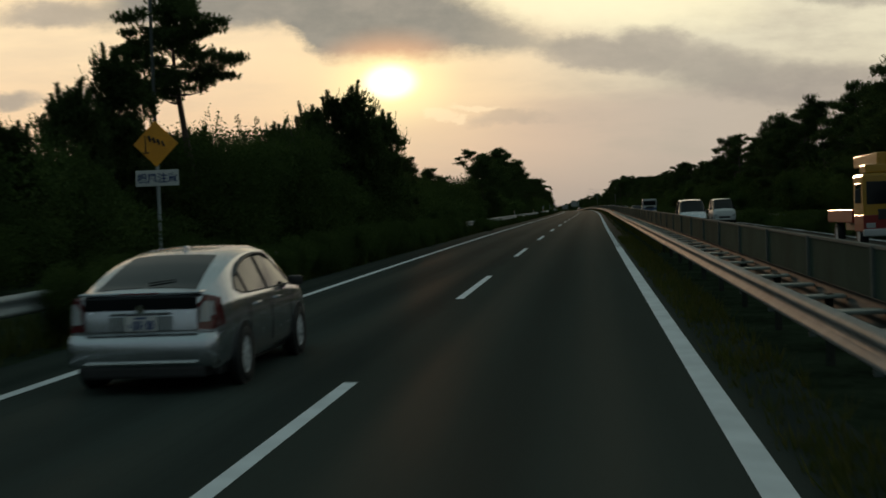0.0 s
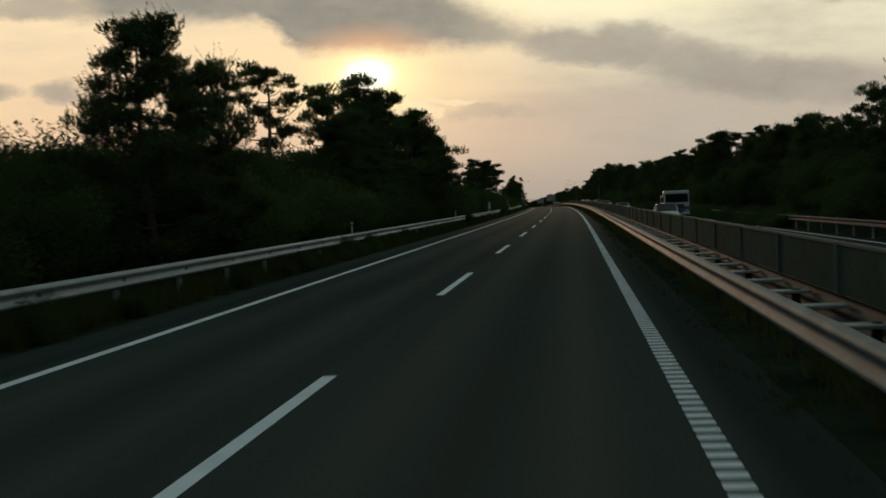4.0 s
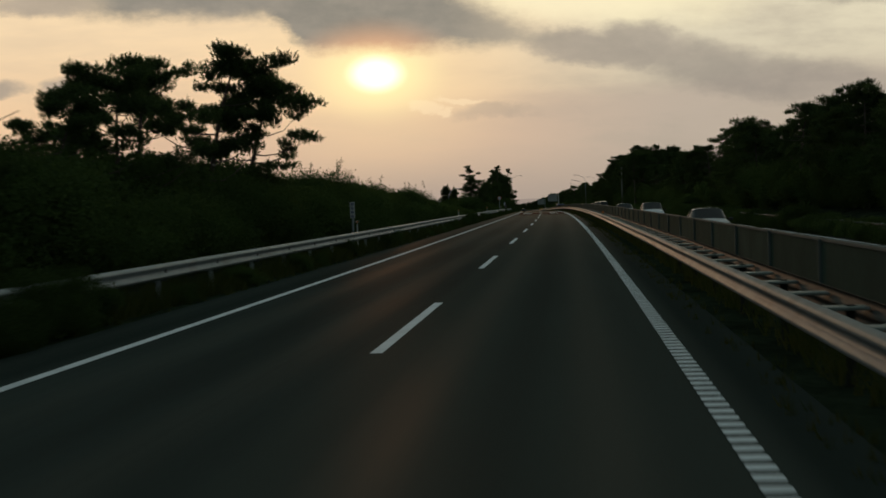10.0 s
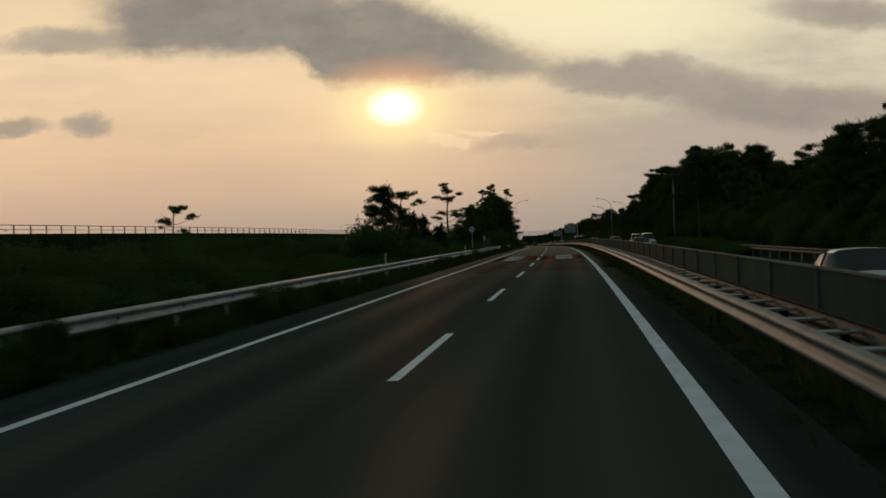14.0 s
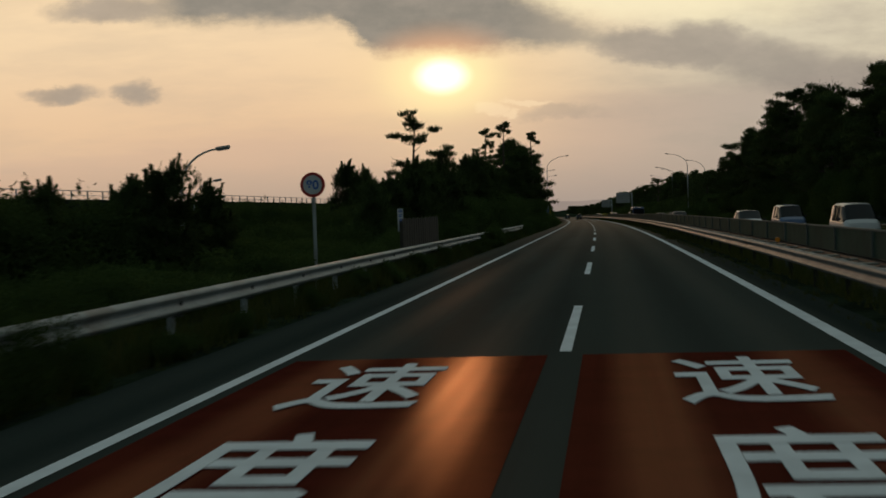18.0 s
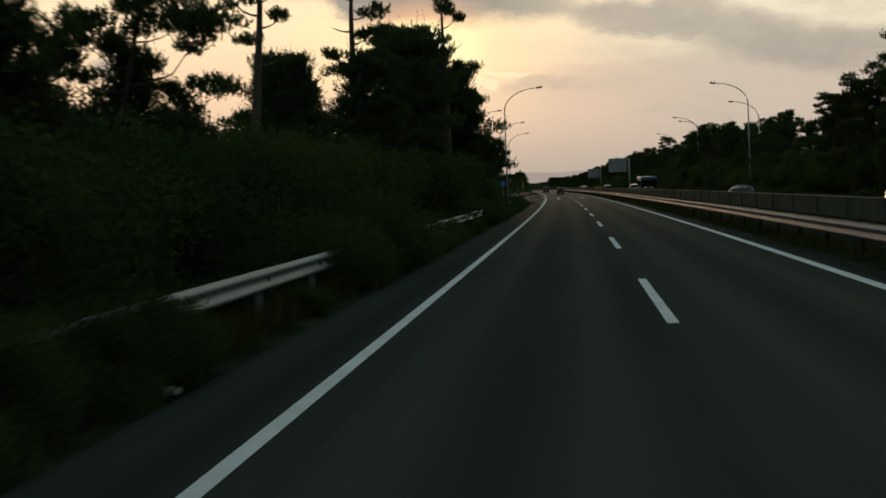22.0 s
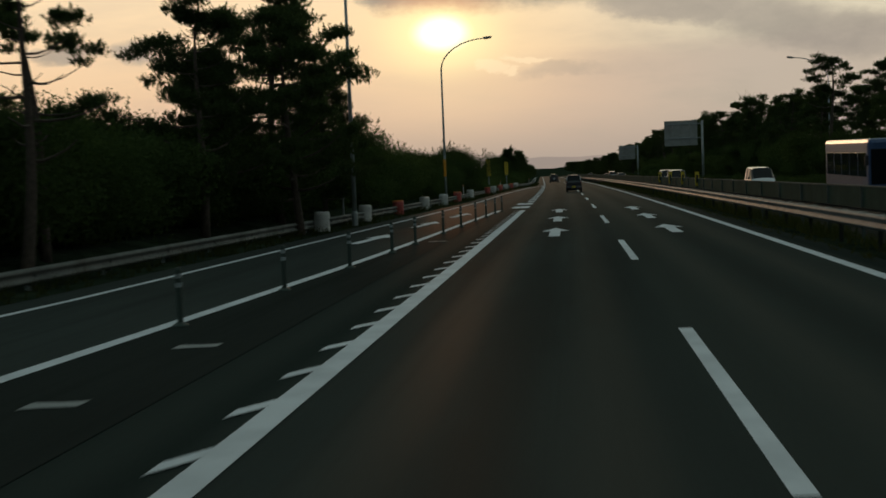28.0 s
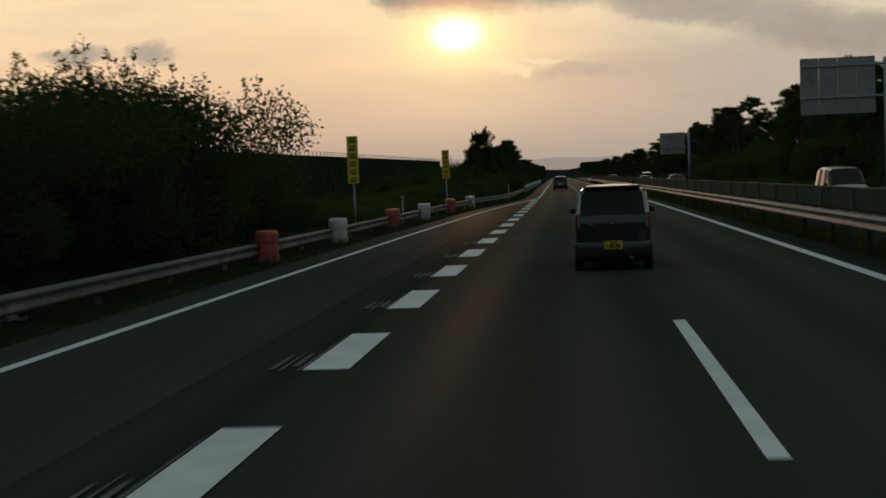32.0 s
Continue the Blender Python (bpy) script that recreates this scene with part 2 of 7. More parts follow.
# ---- materials ----
def material(name, base, rough=0.6, metal=0.0, vary=0.25, scale=6.0, bump=0.0, bump_scale=60.0, dirt=None, per_object=0.0, coat=0.0, spec=0.5):
    """A surface with two scales of variation, fine relief and, if dirt is given, stains of that colour."""
    m = bpy.data.materials.new(name)
    m.use_nodes = True
    n = Nodes(m.node_tree)
    b = m.node_tree.nodes["Principled BSDF"]
    pos = n.add("ShaderNodeNewGeometry").outputs["Position"]
    coarse, grain = n.noise(pos, scale, 4), n.noise(pos, scale * 9, 3)
    level = n.math("ADD", n.math("MULTIPLY", coarse, 0.65), n.math("MULTIPLY", grain, 0.35))
    dark = [c * (1 - vary) for c in base]
    light = [min(1.0, c * (1 + vary)) for c in base]
    col = n.mix(n.step(level, 0.3, 0.7), dark, light)
    if dirt:
        col = n.mix(n.math("MULTIPLY", n.step(n.noise(pos, scale * 0.4, 5, 0.65), 0.52, 0.72), 0.7), col, dirt)
    if per_object:
        r = n.add("ShaderNodeObjectInfo").outputs["Random"]
        f = n.math("ADD", 1.0 - per_object, n.math("MULTIPLY", r, 2 * per_object))
        col = n.mix(1.0, col, n.vec(f, f, f), "MULTIPLY")
    n.put(b.inputs["Base Color"], col)
    n.put(b.inputs["Roughness"], n.math("ADD", rough - 0.08, n.math("MULTIPLY", grain, 0.16), clamp=True))
    b.inputs["Metallic"].default_value = metal
    b.inputs["Specular IOR Level"].default_value = spec
    b.inputs["Coat Weight"].default_value = coat
    b.inputs["Coat Roughness"].default_value = 0.05
    if bump:
        k = n.add("ShaderNodeBump")
        k.inputs["Strength"].default_value, k.inputs["Distance"].default_value = bump, 0.01
        n.put(k.inputs["Height"], n.noise(pos, bump_scale, 4, 0.65))
        n.put(b.inputs["Normal"], k.outputs[0])
    return m


def sheen(n, b, amount, rough, tint=(1.0, 1.0, 1.0)):
    """Lay a weak gloss over a matt surface."""
    out = n.tree.nodes["Material Output"]
    b.inputs["Specular IOR Level"].default_value = 0.0
    g = n.add("ShaderNodeBsdfGlossy")
    g.inputs["Color"].default_value = (*tint, 1.0)
    n.put(g.inputs["Roughness"], rough)
    m = n.add("ShaderNodeMixShader")
    n.put(m.inputs[0], amount)
    n.put(m.inputs[1], b.outputs[0])
    n.put(m.inputs[2], g.outputs[0])
    n.put(out.inputs["Surface"], m.outputs[0])


def skim(n, power):
    """Nearly 0 seen from above, towards 1 along the surface: how gloss grows at a low angle."""
    w = n.add("ShaderNodeLayerWeight")
    w.inputs["Blend"].default_value = 0.5
    return n.math("POWER", w.outputs["Facing"], power)


def wheel_track(n, x, streak):
    """Where tyres run: two bands a lane by the offset x, broken by a streaky pattern."""
    lane = n.math("ABSOLUTE", n.math("SUBTRACT", n.math("PINGPONG", n.math("ADD", x, 35.0), 1.75), 0.92))
    return n.math("MULTIPLY", n.step(lane, 0.52, 0.05), n.math("ADD", 0.55, n.math("MULTIPLY", n.step(streak, 0.3, 0.65), 0.45)))


def asphalt(name, tone, tracks=True, rough=0.8, polish=0.012):
    """Worn asphalt: aggregate, patches, tar streaks, polished wheel tracks along the lanes (uv: offset and station in metres)."""
    m = bpy.data.materials.new(name)
    m.use_nodes = True
    n = Nodes(m.node_tree)
    b = m.node_tree.nodes["Principled BSDF"]
    uv = n.add("ShaderNodeTexCoord").outputs["UV"]
    pos = n.add("ShaderNodeNewGeometry").outputs["Position"]
    sep = n.add("ShaderNodeSeparateXYZ")
    n.put(sep.inputs[0], uv)
    x, s = sep.outputs[0], sep.outputs[1]
    grain = n.noise(pos, 90.0, 3, 0.7)
    speck = n.noise(pos, 24.0, 2, 0.5)
    patch = n.noise(n.vec(x, n.math("MULTIPLY", s, 0.10)), 0.6, 5, 0.6)
    streak = n.noise(n.vec(n.math("MULTIPLY", x, 2.2), n.math("MULTIPLY", s, 0.02)), 1.0, 4, 0.6)
    drag = n.noise(n.vec(n.math("MULTIPLY", x, 6.0), n.math("MULTIPLY", s, 0.05)), 1.0, 3, 0.6)
    col = n.mix(n.step(patch, 0.3, 0.7), [c * 0.80 for c in tone], [c * 1.16 for c in tone])
    col = n.mix(n.math("MULTIPLY", n.step(streak, 0.5, 0.72), 0.45), col, [c * 0.66 for c in tone])
    col = n.mix(n.math("MULTIPLY", n.step(drag, 0.52, 0.74), 0.25), col, [c * 0.60 for c in tone])
    amount = polish
    if tracks:
        # lighter polished bands under the wheels, dark oil between them, the overtaking lane a little browner
        wheel = wheel_track(n, x, streak)
        col = n.mix(n.math("MULTIPLY", n.step(x, -0.25, 0.15), 0.6), col, (tone[0] * 1.16, tone[1] * 1.08, tone[2] * 1.02))
        band = n.math("MULTIPLY", n.step(x, -1.15, -0.75), n.step(x, 0.05, -0.25))
        col = n.mix(n.math("MULTIPLY", band, 0.35), col, [c * 0.62 for c in tone])
        # dusty hard shoulders outside the lines
        verge = n.math("MAXIMUM", n.step(x, -3.55, -3.95), n.step(x, 3.60, 3.95))
        col = n.mix(n.math("MULTIPLY", verge, 0.75), col, (tone[0] * 0.52, tone[1] * 0.55, tone[2] * 0.52))
        middle = n.step(n.math("ABSOLUTE", n.math("SUBTRACT", n.math("PINGPONG", n.math("ADD", x, 35.0), 1.75), 1.75)), 0.42, 0.05)
        col = n.mix(n.math("MULTIPLY", middle, 0.42), col, [c * 0.58 for c in tone])
        col = n.mix(n.math("MULTIPLY", wheel, 0.40), col, (tone[0] * 1.28, tone[1] * 1.30, tone[2] * 1.26))
        amount = n.math("MULTIPLY", n.math("ADD", 0.006, n.math("MULTIPLY", wheel, 0.010)), n.math("SUBTRACT", 1.0, n.math("MULTIPLY", verge, 0.7)))
    col = n.mix(n.math("MULTIPLY", n.step(grain, 0.42, 0.72), 0.35), col, [c * 1.9 for c in tone])
    col = n.mix(n.math("MULTIPLY", n.step(speck, 0.60, 0.78), 0.22), col, [c * 0.5 for c in tone])
    n.put(b.inputs["Base Color"], col)
    n.put(b.inputs["Roughness"], n.math("ADD", rough, n.math("MULTIPLY", grain, 0.12)))
    amount = n.math("ADD", amount, n.math("MULTIPLY", skim(n, 80.0), 0.20))
    sheen(n, b, amount, n.math("ADD", 0.40, n.math("MULTIPLY", patch, 0.12)), (1.0, 0.76, 0.62))
    k = n.add("ShaderNodeBump")
    k.inputs["Strength"].default_value, k.inputs["Distance"].default_value = 0.5, 0.006
    n.put(k.inputs["Height"], n.noise(pos, 130.0, 3, 0.7))
    n.put(b.inputs["Normal"], k.outputs[0])
    return m


def red_surfacing(name, base, worn, amount):
    """Coloured friction surfacing, scuffed dull red, polished where the wheels run (uv as for asphalt)."""
    m = bpy.data.materials.new(name)
    m.use_nodes = True
    n = Nodes(m.node_tree)
    b = m.node_tree.nodes["Principled BSDF"]
    uv = n.add("ShaderNodeTexCoord").outputs["UV"]
    pos = n.add("ShaderNodeNewGeometry").outputs["Position"]
    sep = n.add("ShaderNodeSeparateXYZ")
    n.put(sep.inputs[0], uv)
    x, s = sep.outputs[0], sep.outputs[1]
    streak = n.noise(n.vec(n.math("MULTIPLY", x, 2.2), n.math("MULTIPLY", s, 0.02)), 1.0, 4, 0.6)
    drag = n.noise(n.vec(n.math("MULTIPLY", x, 7.0), n.math("MULTIPLY", s, 0.06)), 1.0, 4, 0.65)
    wide, fine = n.noise(pos, 1.3, 5, 0.65), n.noise(pos, 38.0, 4, 0.7)
    wheel = wheel_track(n, x, streak)
    col = n.mix(n.step(wide, 0.3, 0.7), [c * 0.72 for c in base], base)
    col = n.mix(n.math("MULTIPLY", n.step(drag, 0.48, 0.72), 0.40), col, [c * 0.45 for c in base])
    gone = n.step(n.math("ADD", n.math("MULTIPLY", wide, 0.35), n.math("ADD", n.math("MULTIPLY", fine, 0.5), n.math("MULTIPLY", wheel, 0.12))), 0.60, 0.74)
    col = n.mix(n.math("MULTIPLY", gone, amount), col, worn)
    n.put(b.inputs["Base Color"], col)
    n.put(b.inputs["Roughness"], 0.8)
    gloss = n.math("ADD", 0.008, n.math("MULTIPLY", n.math("MULTIPLY", wheel, n.math("ADD", 0.6, n.math("MULTIPLY", drag, 0.8))), 0.050))
    sheen(n, b, gloss, n.math("ADD", 0.20, n.math("MULTIPLY", fine, 0.10)), (1.0, 0.58, 0.36))
    k = n.add("ShaderNodeBump")
    k.inputs["Strength"].default_value, k.inputs["Distance"].default_value = 0.35, 0.004
    n.put(k.inputs["Height"], fine)
    n.put(b.inputs["Normal"], k.outputs[0])
    return m


def road_paint(name, base, worn, amount=0.5, rough=0.5, gloss=0.02):
    """Road paint, scuffed through to the asphalt in places."""
    m = bpy.data.materials.new(name)
    m.use_nodes = True
    n = Nodes(m.node_tree)
    b = m.node_tree.nodes["Principled BSDF"]
    pos = n.add("ShaderNodeNewGeometry").outputs["Position"]
    wide, fine = n.noise(pos, 1.3, 5, 0.65), n.noise(pos, 38.0, 4, 0.7)
    gone = n.step(n.math("ADD", n.math("MULTIPLY", wide, 0.45), n.math("MULTIPLY", fine, 0.55)), 0.62 - 0.12 * amount, 0.72)
    col = n.mix(n.step(wide, 0.3, 0.7), [c * 0.82 for c in base], base)
    col = n.mix(n.math("MULTIPLY", gone, amount), col, worn)
    n.put(b.inputs["Base Color"], col)
    n.put(b.inputs["Roughness"], n.math("ADD", rough, n.math("MULTIPLY", fine, 0.2)))
    sheen(n, b, gloss, rough)
    k = n.add("ShaderNodeBump")
    k.inputs["Strength"].default_value, k.inputs["Distance"].default_value = 0.3, 0.004
    n.put(k.inputs["Height"], fine)
    n.put(b.inputs["Normal"], k.outputs[0])
    return m


def leaf_material(name, base, tip):
    m = bpy.data.materials.new(name)
    m.use_nodes = True
    n = Nodes(m.node_tree)
    b = m.node_tree.nodes["Principled BSDF"]
    isle = n.add("ShaderNodeNewGeometry").outputs["Random Per Island"]
    rnd = n.add("ShaderNodeObjectInfo").outputs["Random"]
    col = n.mix(isle, base, tip)
    f = n.math("ADD", 0.75, n.math("MULTIPLY", rnd, 0.5))
    col = n.mix(1.0, col, n.vec(f, f, n.math("MULTIPLY", f, 0.95)), "MULTIPLY")
    n.put(b.inputs["Base Color"], col)
    b.inputs["Roughness"].default_value = 0.9
    b.inputs["Specular IOR Level"].default_value = 0.0
    # light also passes through the thin blades
    t = n.add("ShaderNodeBsdfTranslucent")
    n.put(t.inputs["Color"], n.mix(1.0, col, (0.95, 1.0, 0.6), "MULTIPLY"))
    x = n.add("ShaderNodeMixShader")
    x.inputs[0].default_value = 0.42
    n.put(x.inputs[1], b.outputs[0])
    n.put(x.inputs[2], t.outputs[0])
    n.put(n.tree.nodes["Material Output"].inputs["Surface"], x.outputs[0])
    return m


def glass_dark(name, tint=(0.012, 0.014, 0.016), rough=0.06):
    m = bpy.data.materials.new(name)
    m.use_nodes = True
    b = m.node_tree.nodes["Principled BSDF"]
    b.inputs["Base Color"].default_value = (*tint, 1)
    b.inputs["Roughness"].default_value = rough
    b.inputs["Specular IOR Level"].default_value = 0.22
    return m


ASPHALT = asphalt("asphalt_main", (0.043, 0.055, 0.051))
ASPHALT_OPP = asphalt("asphalt_opposite", (0.055, 0.055, 0.052))
ASPHALT_RAMP = asphalt("asphalt_ramp", (0.050, 0.060, 0.056), tracks=False, polish=0.006)
ASPHALT_NEW = asphalt("asphalt_dark_patch", (0.030, 0.036, 0.033), tracks=False, polish=0.004)
PAINT = road_paint("white_road_paint", (0.85, 0.88, 0.92), (0.20, 0.20, 0.20), 0.25)
PAINT_OLD = road_paint("worn_white_road_paint", (0.19, 0.20, 0.20), (0.07, 0.07, 0.07), 0.8)
PAINT_FADED = road_paint("faded_white_road_paint", (0.42, 0.43, 0.42), (0.09, 0.09, 0.09), 0.8)
PAINT_GHOST = road_paint("ghost_of_old_paint", (0.15, 0.155, 0.155), (0.045, 0.048, 0.046), 0.95)
PAINT_RED = red_surfacing("red_road_surfacing", (0.085, 0.0135, 0.010), (0.036, 0.022, 0.018), 0.55)
PAINT_RED_WORN = red_surfacing("worn_red_road_surfacing", (0.066, 0.013, 0.010), (0.036, 0.028, 0.024), 0.85)
SOIL = material("verge_soil_and_grass", (0.026, 0.037, 0.023), 0.95, spec=0.0, vary=0.6, scale=0.8, bump=0.8, bump_scale=25.0, dirt=(0.027, 0.036, 0.024))
STEEL = material("galvanised_steel", (0.33, 0.365, 0.375), 0.55, 0.35, vary=0.15, scale=2.0, dirt=(0.20, 0.18, 0.15))
STEEL_OLD = material("tarnished_rail_steel", (0.17, 0.18, 0.17), 0.7, 0.1, vary=0.35, scale=1.2, dirt=(0.085, 0.07, 0.052), spec=0.15)
STEEL_BROWN = material("brown_grey_rail_coating", (0.190, 0.220, 0.225), 0.6, 0.05, vary=0.2, scale=1.6, dirt=(0.12, 0.118, 0.108), spec=0.12)
# darkened so the rear and outer beams look shaded; also for weathered fittings
STEEL_DARK = material("weathered_shaded_steel", (0.075, 0.085, 0.082), 0.7, 0.1, vary=0.25, scale=3.0, spec=0.1)
PANEL = material("grey_glare_panel", (0.060, 0.086, 0.066), 0.97, 0.0, vary=0.18, scale=1.2, dirt=(0.055, 0.06, 0.05), per_object=0.08, spec=0.02)
PANEL_FRAME = material("pale_fence_post_steel", (0.10, 0.125, 0.12), 0.8, 0.0, vary=0.15, scale=2.0, spec=0.15)
GREENISH = material("green_grey_bracket", (0.24, 0.27, 0.25), 0.5, 0.4, vary=0.2, scale=4.0)
CONCRETE = material("weathered_concrete", (0.27, 0.26, 0.24), 0.85, vary=0.25, scale=0.7, bump=0.4, bump_scale=30.0, dirt=(0.13, 0.125, 0.115))
WALL_BROWN = material("brown_embankment_wall", (0.15, 0.115, 0.09), 0.9, vary=0.3, scale=0.5, bump=0.4, bump_scale=12.0, dirt=(0.07, 0.06, 0.05))
WHITE_PLASTIC = material("white_plastic", (0.62, 0.62, 0.60), 0.5, vary=0.12, scale=3.0, dirt=(0.32, 0.30, 0.27))
RED_PLASTIC = material("faded_red_plastic", (0.46, 0.085, 0.075), 0.5, vary=0.4, scale=7.0, dirt=(0.46, 0.30, 0.30))
ORANGE = material("orange_plastic", (0.62, 0.17, 0.03), 0.5, vary=0.15, scale=5.0)
SIGN_WHITE = material("white_sign_face", (0.55, 0.56, 0.56), 0.5, vary=0.08, scale=3.0)
SIGN_BLUE = material("blue_sign_face", (0.03, 0.12, 0.42), 0.45, vary=0.1, scale=3.0)
SIGN_INK = material("dark_blue_sign_ink", (0.02, 0.05, 0.16), 0.5, vary=0.1)
SIGN_RED = material("red_sign_rim", (0.42, 0.025, 0.02), 0.5, vary=0.1)
SIGN_YELLOW = material("amber_sign_face", (0.72, 0.30, 0.015), 0.5, vary=0.1, scale=3.0)
SIGN_DARK_AMBER = material("dark_amber_sign_face", (0.20, 0.10, 0.018), 0.8, vary=0.35, scale=4.0, dirt=(0.05, 0.05, 0.025))
SIGN_LEMON = material("yellow_sign_face", (0.66, 0.48, 0.03), 0.5, vary=0.1, scale=3.0)
BLACK = material("matt_black", (0.015, 0.015, 0.015), 0.6, vary=0.2)
SIGN_BACK = material("grey_sign_back", (0.30, 0.31, 0.30), 0.5, 0.4, vary=0.12, scale=1.5, dirt=(0.2, 0.19, 0.18))
WOOD_POLE = material("utility_pole_concrete", (0.22, 0.21, 0.19), 0.85, vary=0.2, scale=3.0)
FENCE = material("weathered_fence_board", (0.050, 0.042, 0.033), 0.85, vary=0.3, scale=3.0, per_object=0.25)
# median posts: the shade under the rail is put into this dark colour
POST_DARK = material("shade_dark_post", (0.034, 0.038, 0.033), 0.9, vary=0.3, scale=4.0, spec=0.08)
SIGN_OLIVE = material("dark_olive_sign_ink", (0.10, 0.072, 0.012), 0.6, vary=0.1)
RUBBER = material("tyre_rubber", (0.018, 0.018, 0.018), 0.75, vary=0.2)
GREEN_POST = material("dark_green_flexible_post", (0.035, 0.055, 0.045), 0.55, vary=0.15)
BARK = material("pine_bark", (0.075, 0.055, 0.042), 0.9, vary=0.4, scale=9.0, bump=0.9, bump_scale=40.0)
NEEDLES = leaf_material("pine_needles", (0.056, 0.082, 0.038), (0.084, 0.116, 0.052))
LEAVES = leaf_material("broad_leaves", (0.052, 0.082, 0.032), (0.074, 0.108, 0.042))
GRASS = leaf_material("dry_and_green_grass", (0.040, 0.060, 0.020), (0.090, 0.090, 0.036))
REFLECTOR = material("orange_reflector", (0.75, 0.25, 0.02), 0.25, vary=0.1)
CHROME = material("chrome", (0.7, 0.7, 0.7), 0.12, 1.0, vary=0.05)
ALLOY = material("silver_alloy", (0.72, 0.74, 0.77), 0.4, 0.3, vary=0.08, scale=8.0)
LENS_RED = material("red_lamp_lens", (0.10, 0.006, 0.008), 0.12, vary=0.1, coat=1.0)
LENS_CLEAR = material("clear_lamp_lens", (0.40, 0.42, 0.44), 0.12, vary=0.05, coat=1.0)
GLASS = glass_dark("tinted_car_glass")


# ---- mesh helpers ----
def link_mesh(name, verts, faces, mat, smooth=False):
    me = bpy.data.meshes.new(name)
    me.from_pydata(verts, [], faces)
    for one in (mat if isinstance(mat, (list, tuple)) else [mat]):
        me.materials.append(one)
    if smooth:
        me.shade_smooth()
    return me


def part(name, bm, mat, parent=None, label="", smooth=False):
    """Link a bmesh as one mesh object under a thing or a part."""
    me = bpy.data.meshes.new(name)
    bm.normal_update()
    bm.to_mesh(me)
    bm.free()
    me.materials.append(mat)
    if smooth:
        me.shade_smooth()
    ob = new(name, me)
    ob.parent = parent
    return tagged(ob, label)


def share(name, me, parent, m=None, label=""):
    """An object of its own on a mesh that others use too."""
    ob = new(name, me)
    ob.parent = parent
    if m is not None:
        ob.matrix_basis = m
    return tagged(ob, label)


def thing(name, m, label, category, group="", kind=""):
    e = new(name)
    e.matrix_basis = m
    e.empty_display_size = 0.2
    return tagged(e, label, category, group, kind)


def box(bm, x0, x1, y0, y1, z0, z1, bevel=0.0, turn=None):
    made = bmesh.ops.create_cube(bm, size=1.0)["verts"]
    for v in made:
        v.co = Vector(((x0 + x1) / 2 + v.co.x * (x1 - x0), (y0 + y1) / 2 + v.co.y * (y1 - y0), (z0 + z1) / 2 + v.co.z * (z1 - z0)))
    if bevel:
        edges = list({e for v in made for e in v.link_edges})
        made = bmesh.ops.bevel(bm, geom=edges, offset=bevel, segments=2, affect="EDGES", profile=0.6)["verts"]
    if turn is not None:
        bmesh.ops.transform(bm, matrix=turn, verts=made)
    return bm


def boxed(*args, **more):
    return box(bmesh.new(), *args, **more)


def tube(bm, points, radii, sides=8, cap=True):
    """A tapering tube along points."""
    rings = []
    pts = [Vector(p) for p in points]
    for i, p in enumerate(pts):
        d = (pts[min(i + 1, len(pts) - 1)] - pts[max(i - 1, 0)]).normalized()
        a = d.orthogonal().normalized()
        if abs(d.z) < 0.95:
            a = Vector((0, 0, 1)).cross(d).normalized()
        c = d.cross(a)
        rings.append([bm.verts.new(p + (a * math.cos(k * 2 * math.pi / sides) + c * math.sin(k * 2 * math.pi / sides)) * radii[i]) for k in range(sides)])
    for r, q in zip(rings, rings[1:]):
        for k in range(sides):
            bm.faces.new((r[k], r[(k + 1) % sides], q[(k + 1) % sides], q[k]))
    if cap:
        bm.faces.new(list(reversed(rings[0])))
        bm.faces.new(rings[-1])
    return bm


def disc(bm, centre, axis_y, r, thick, sides=24, r2=None):
    """A short cylinder whose axis is the y (or z) axis."""
    m = Matrix.Translation(centre) @ (Matrix.Rotation(math.pi / 2, 4, "X") if axis_y else Matrix.Identity(4))
    bmesh.ops.create_cone(bm, cap_ends=True, segments=sides, radius1=r, radius2=r if r2 is None else r2, depth=thick, matrix=m)
    return bm


def ribbon(name, mat, s0, s1, profile, step=5.0, kind="structure", label="", category="", lift=0.0, parent=None):
    """A sheet along the road; profile gives (x, z) across it, or is a function of the station."""
    count = max(1, int(math.ceil((s1 - s0) / step)))
    verts, faces, uvs = [], [], []
    wide = None
    for i in range(count + 1):
        s = s0 + (s1 - s0) * i / count
        row = profile(s) if callable(profile) else profile
        wide = len(row)
        for x, z in row:
            verts.append(at(s, x, z + lift))
            uvs.append((x, s))
    for i in range(count):
        for j in range(wide - 1):
            a = i * wide + j
            faces.append((a, a + 1, a + wide + 1, a + wide))
    me = link_mesh(name, verts, faces, mat)
    layer = me.uv_layers.new(name="uv")
    for loop in me.loops:
        layer.data[loop.index].uv = uvs[loop.vertex_index]
    ob = new(name, me)
    ob.parent = parent
    return tagged(ob, label, category, kind=kind) if parent is None else tagged(ob, label)


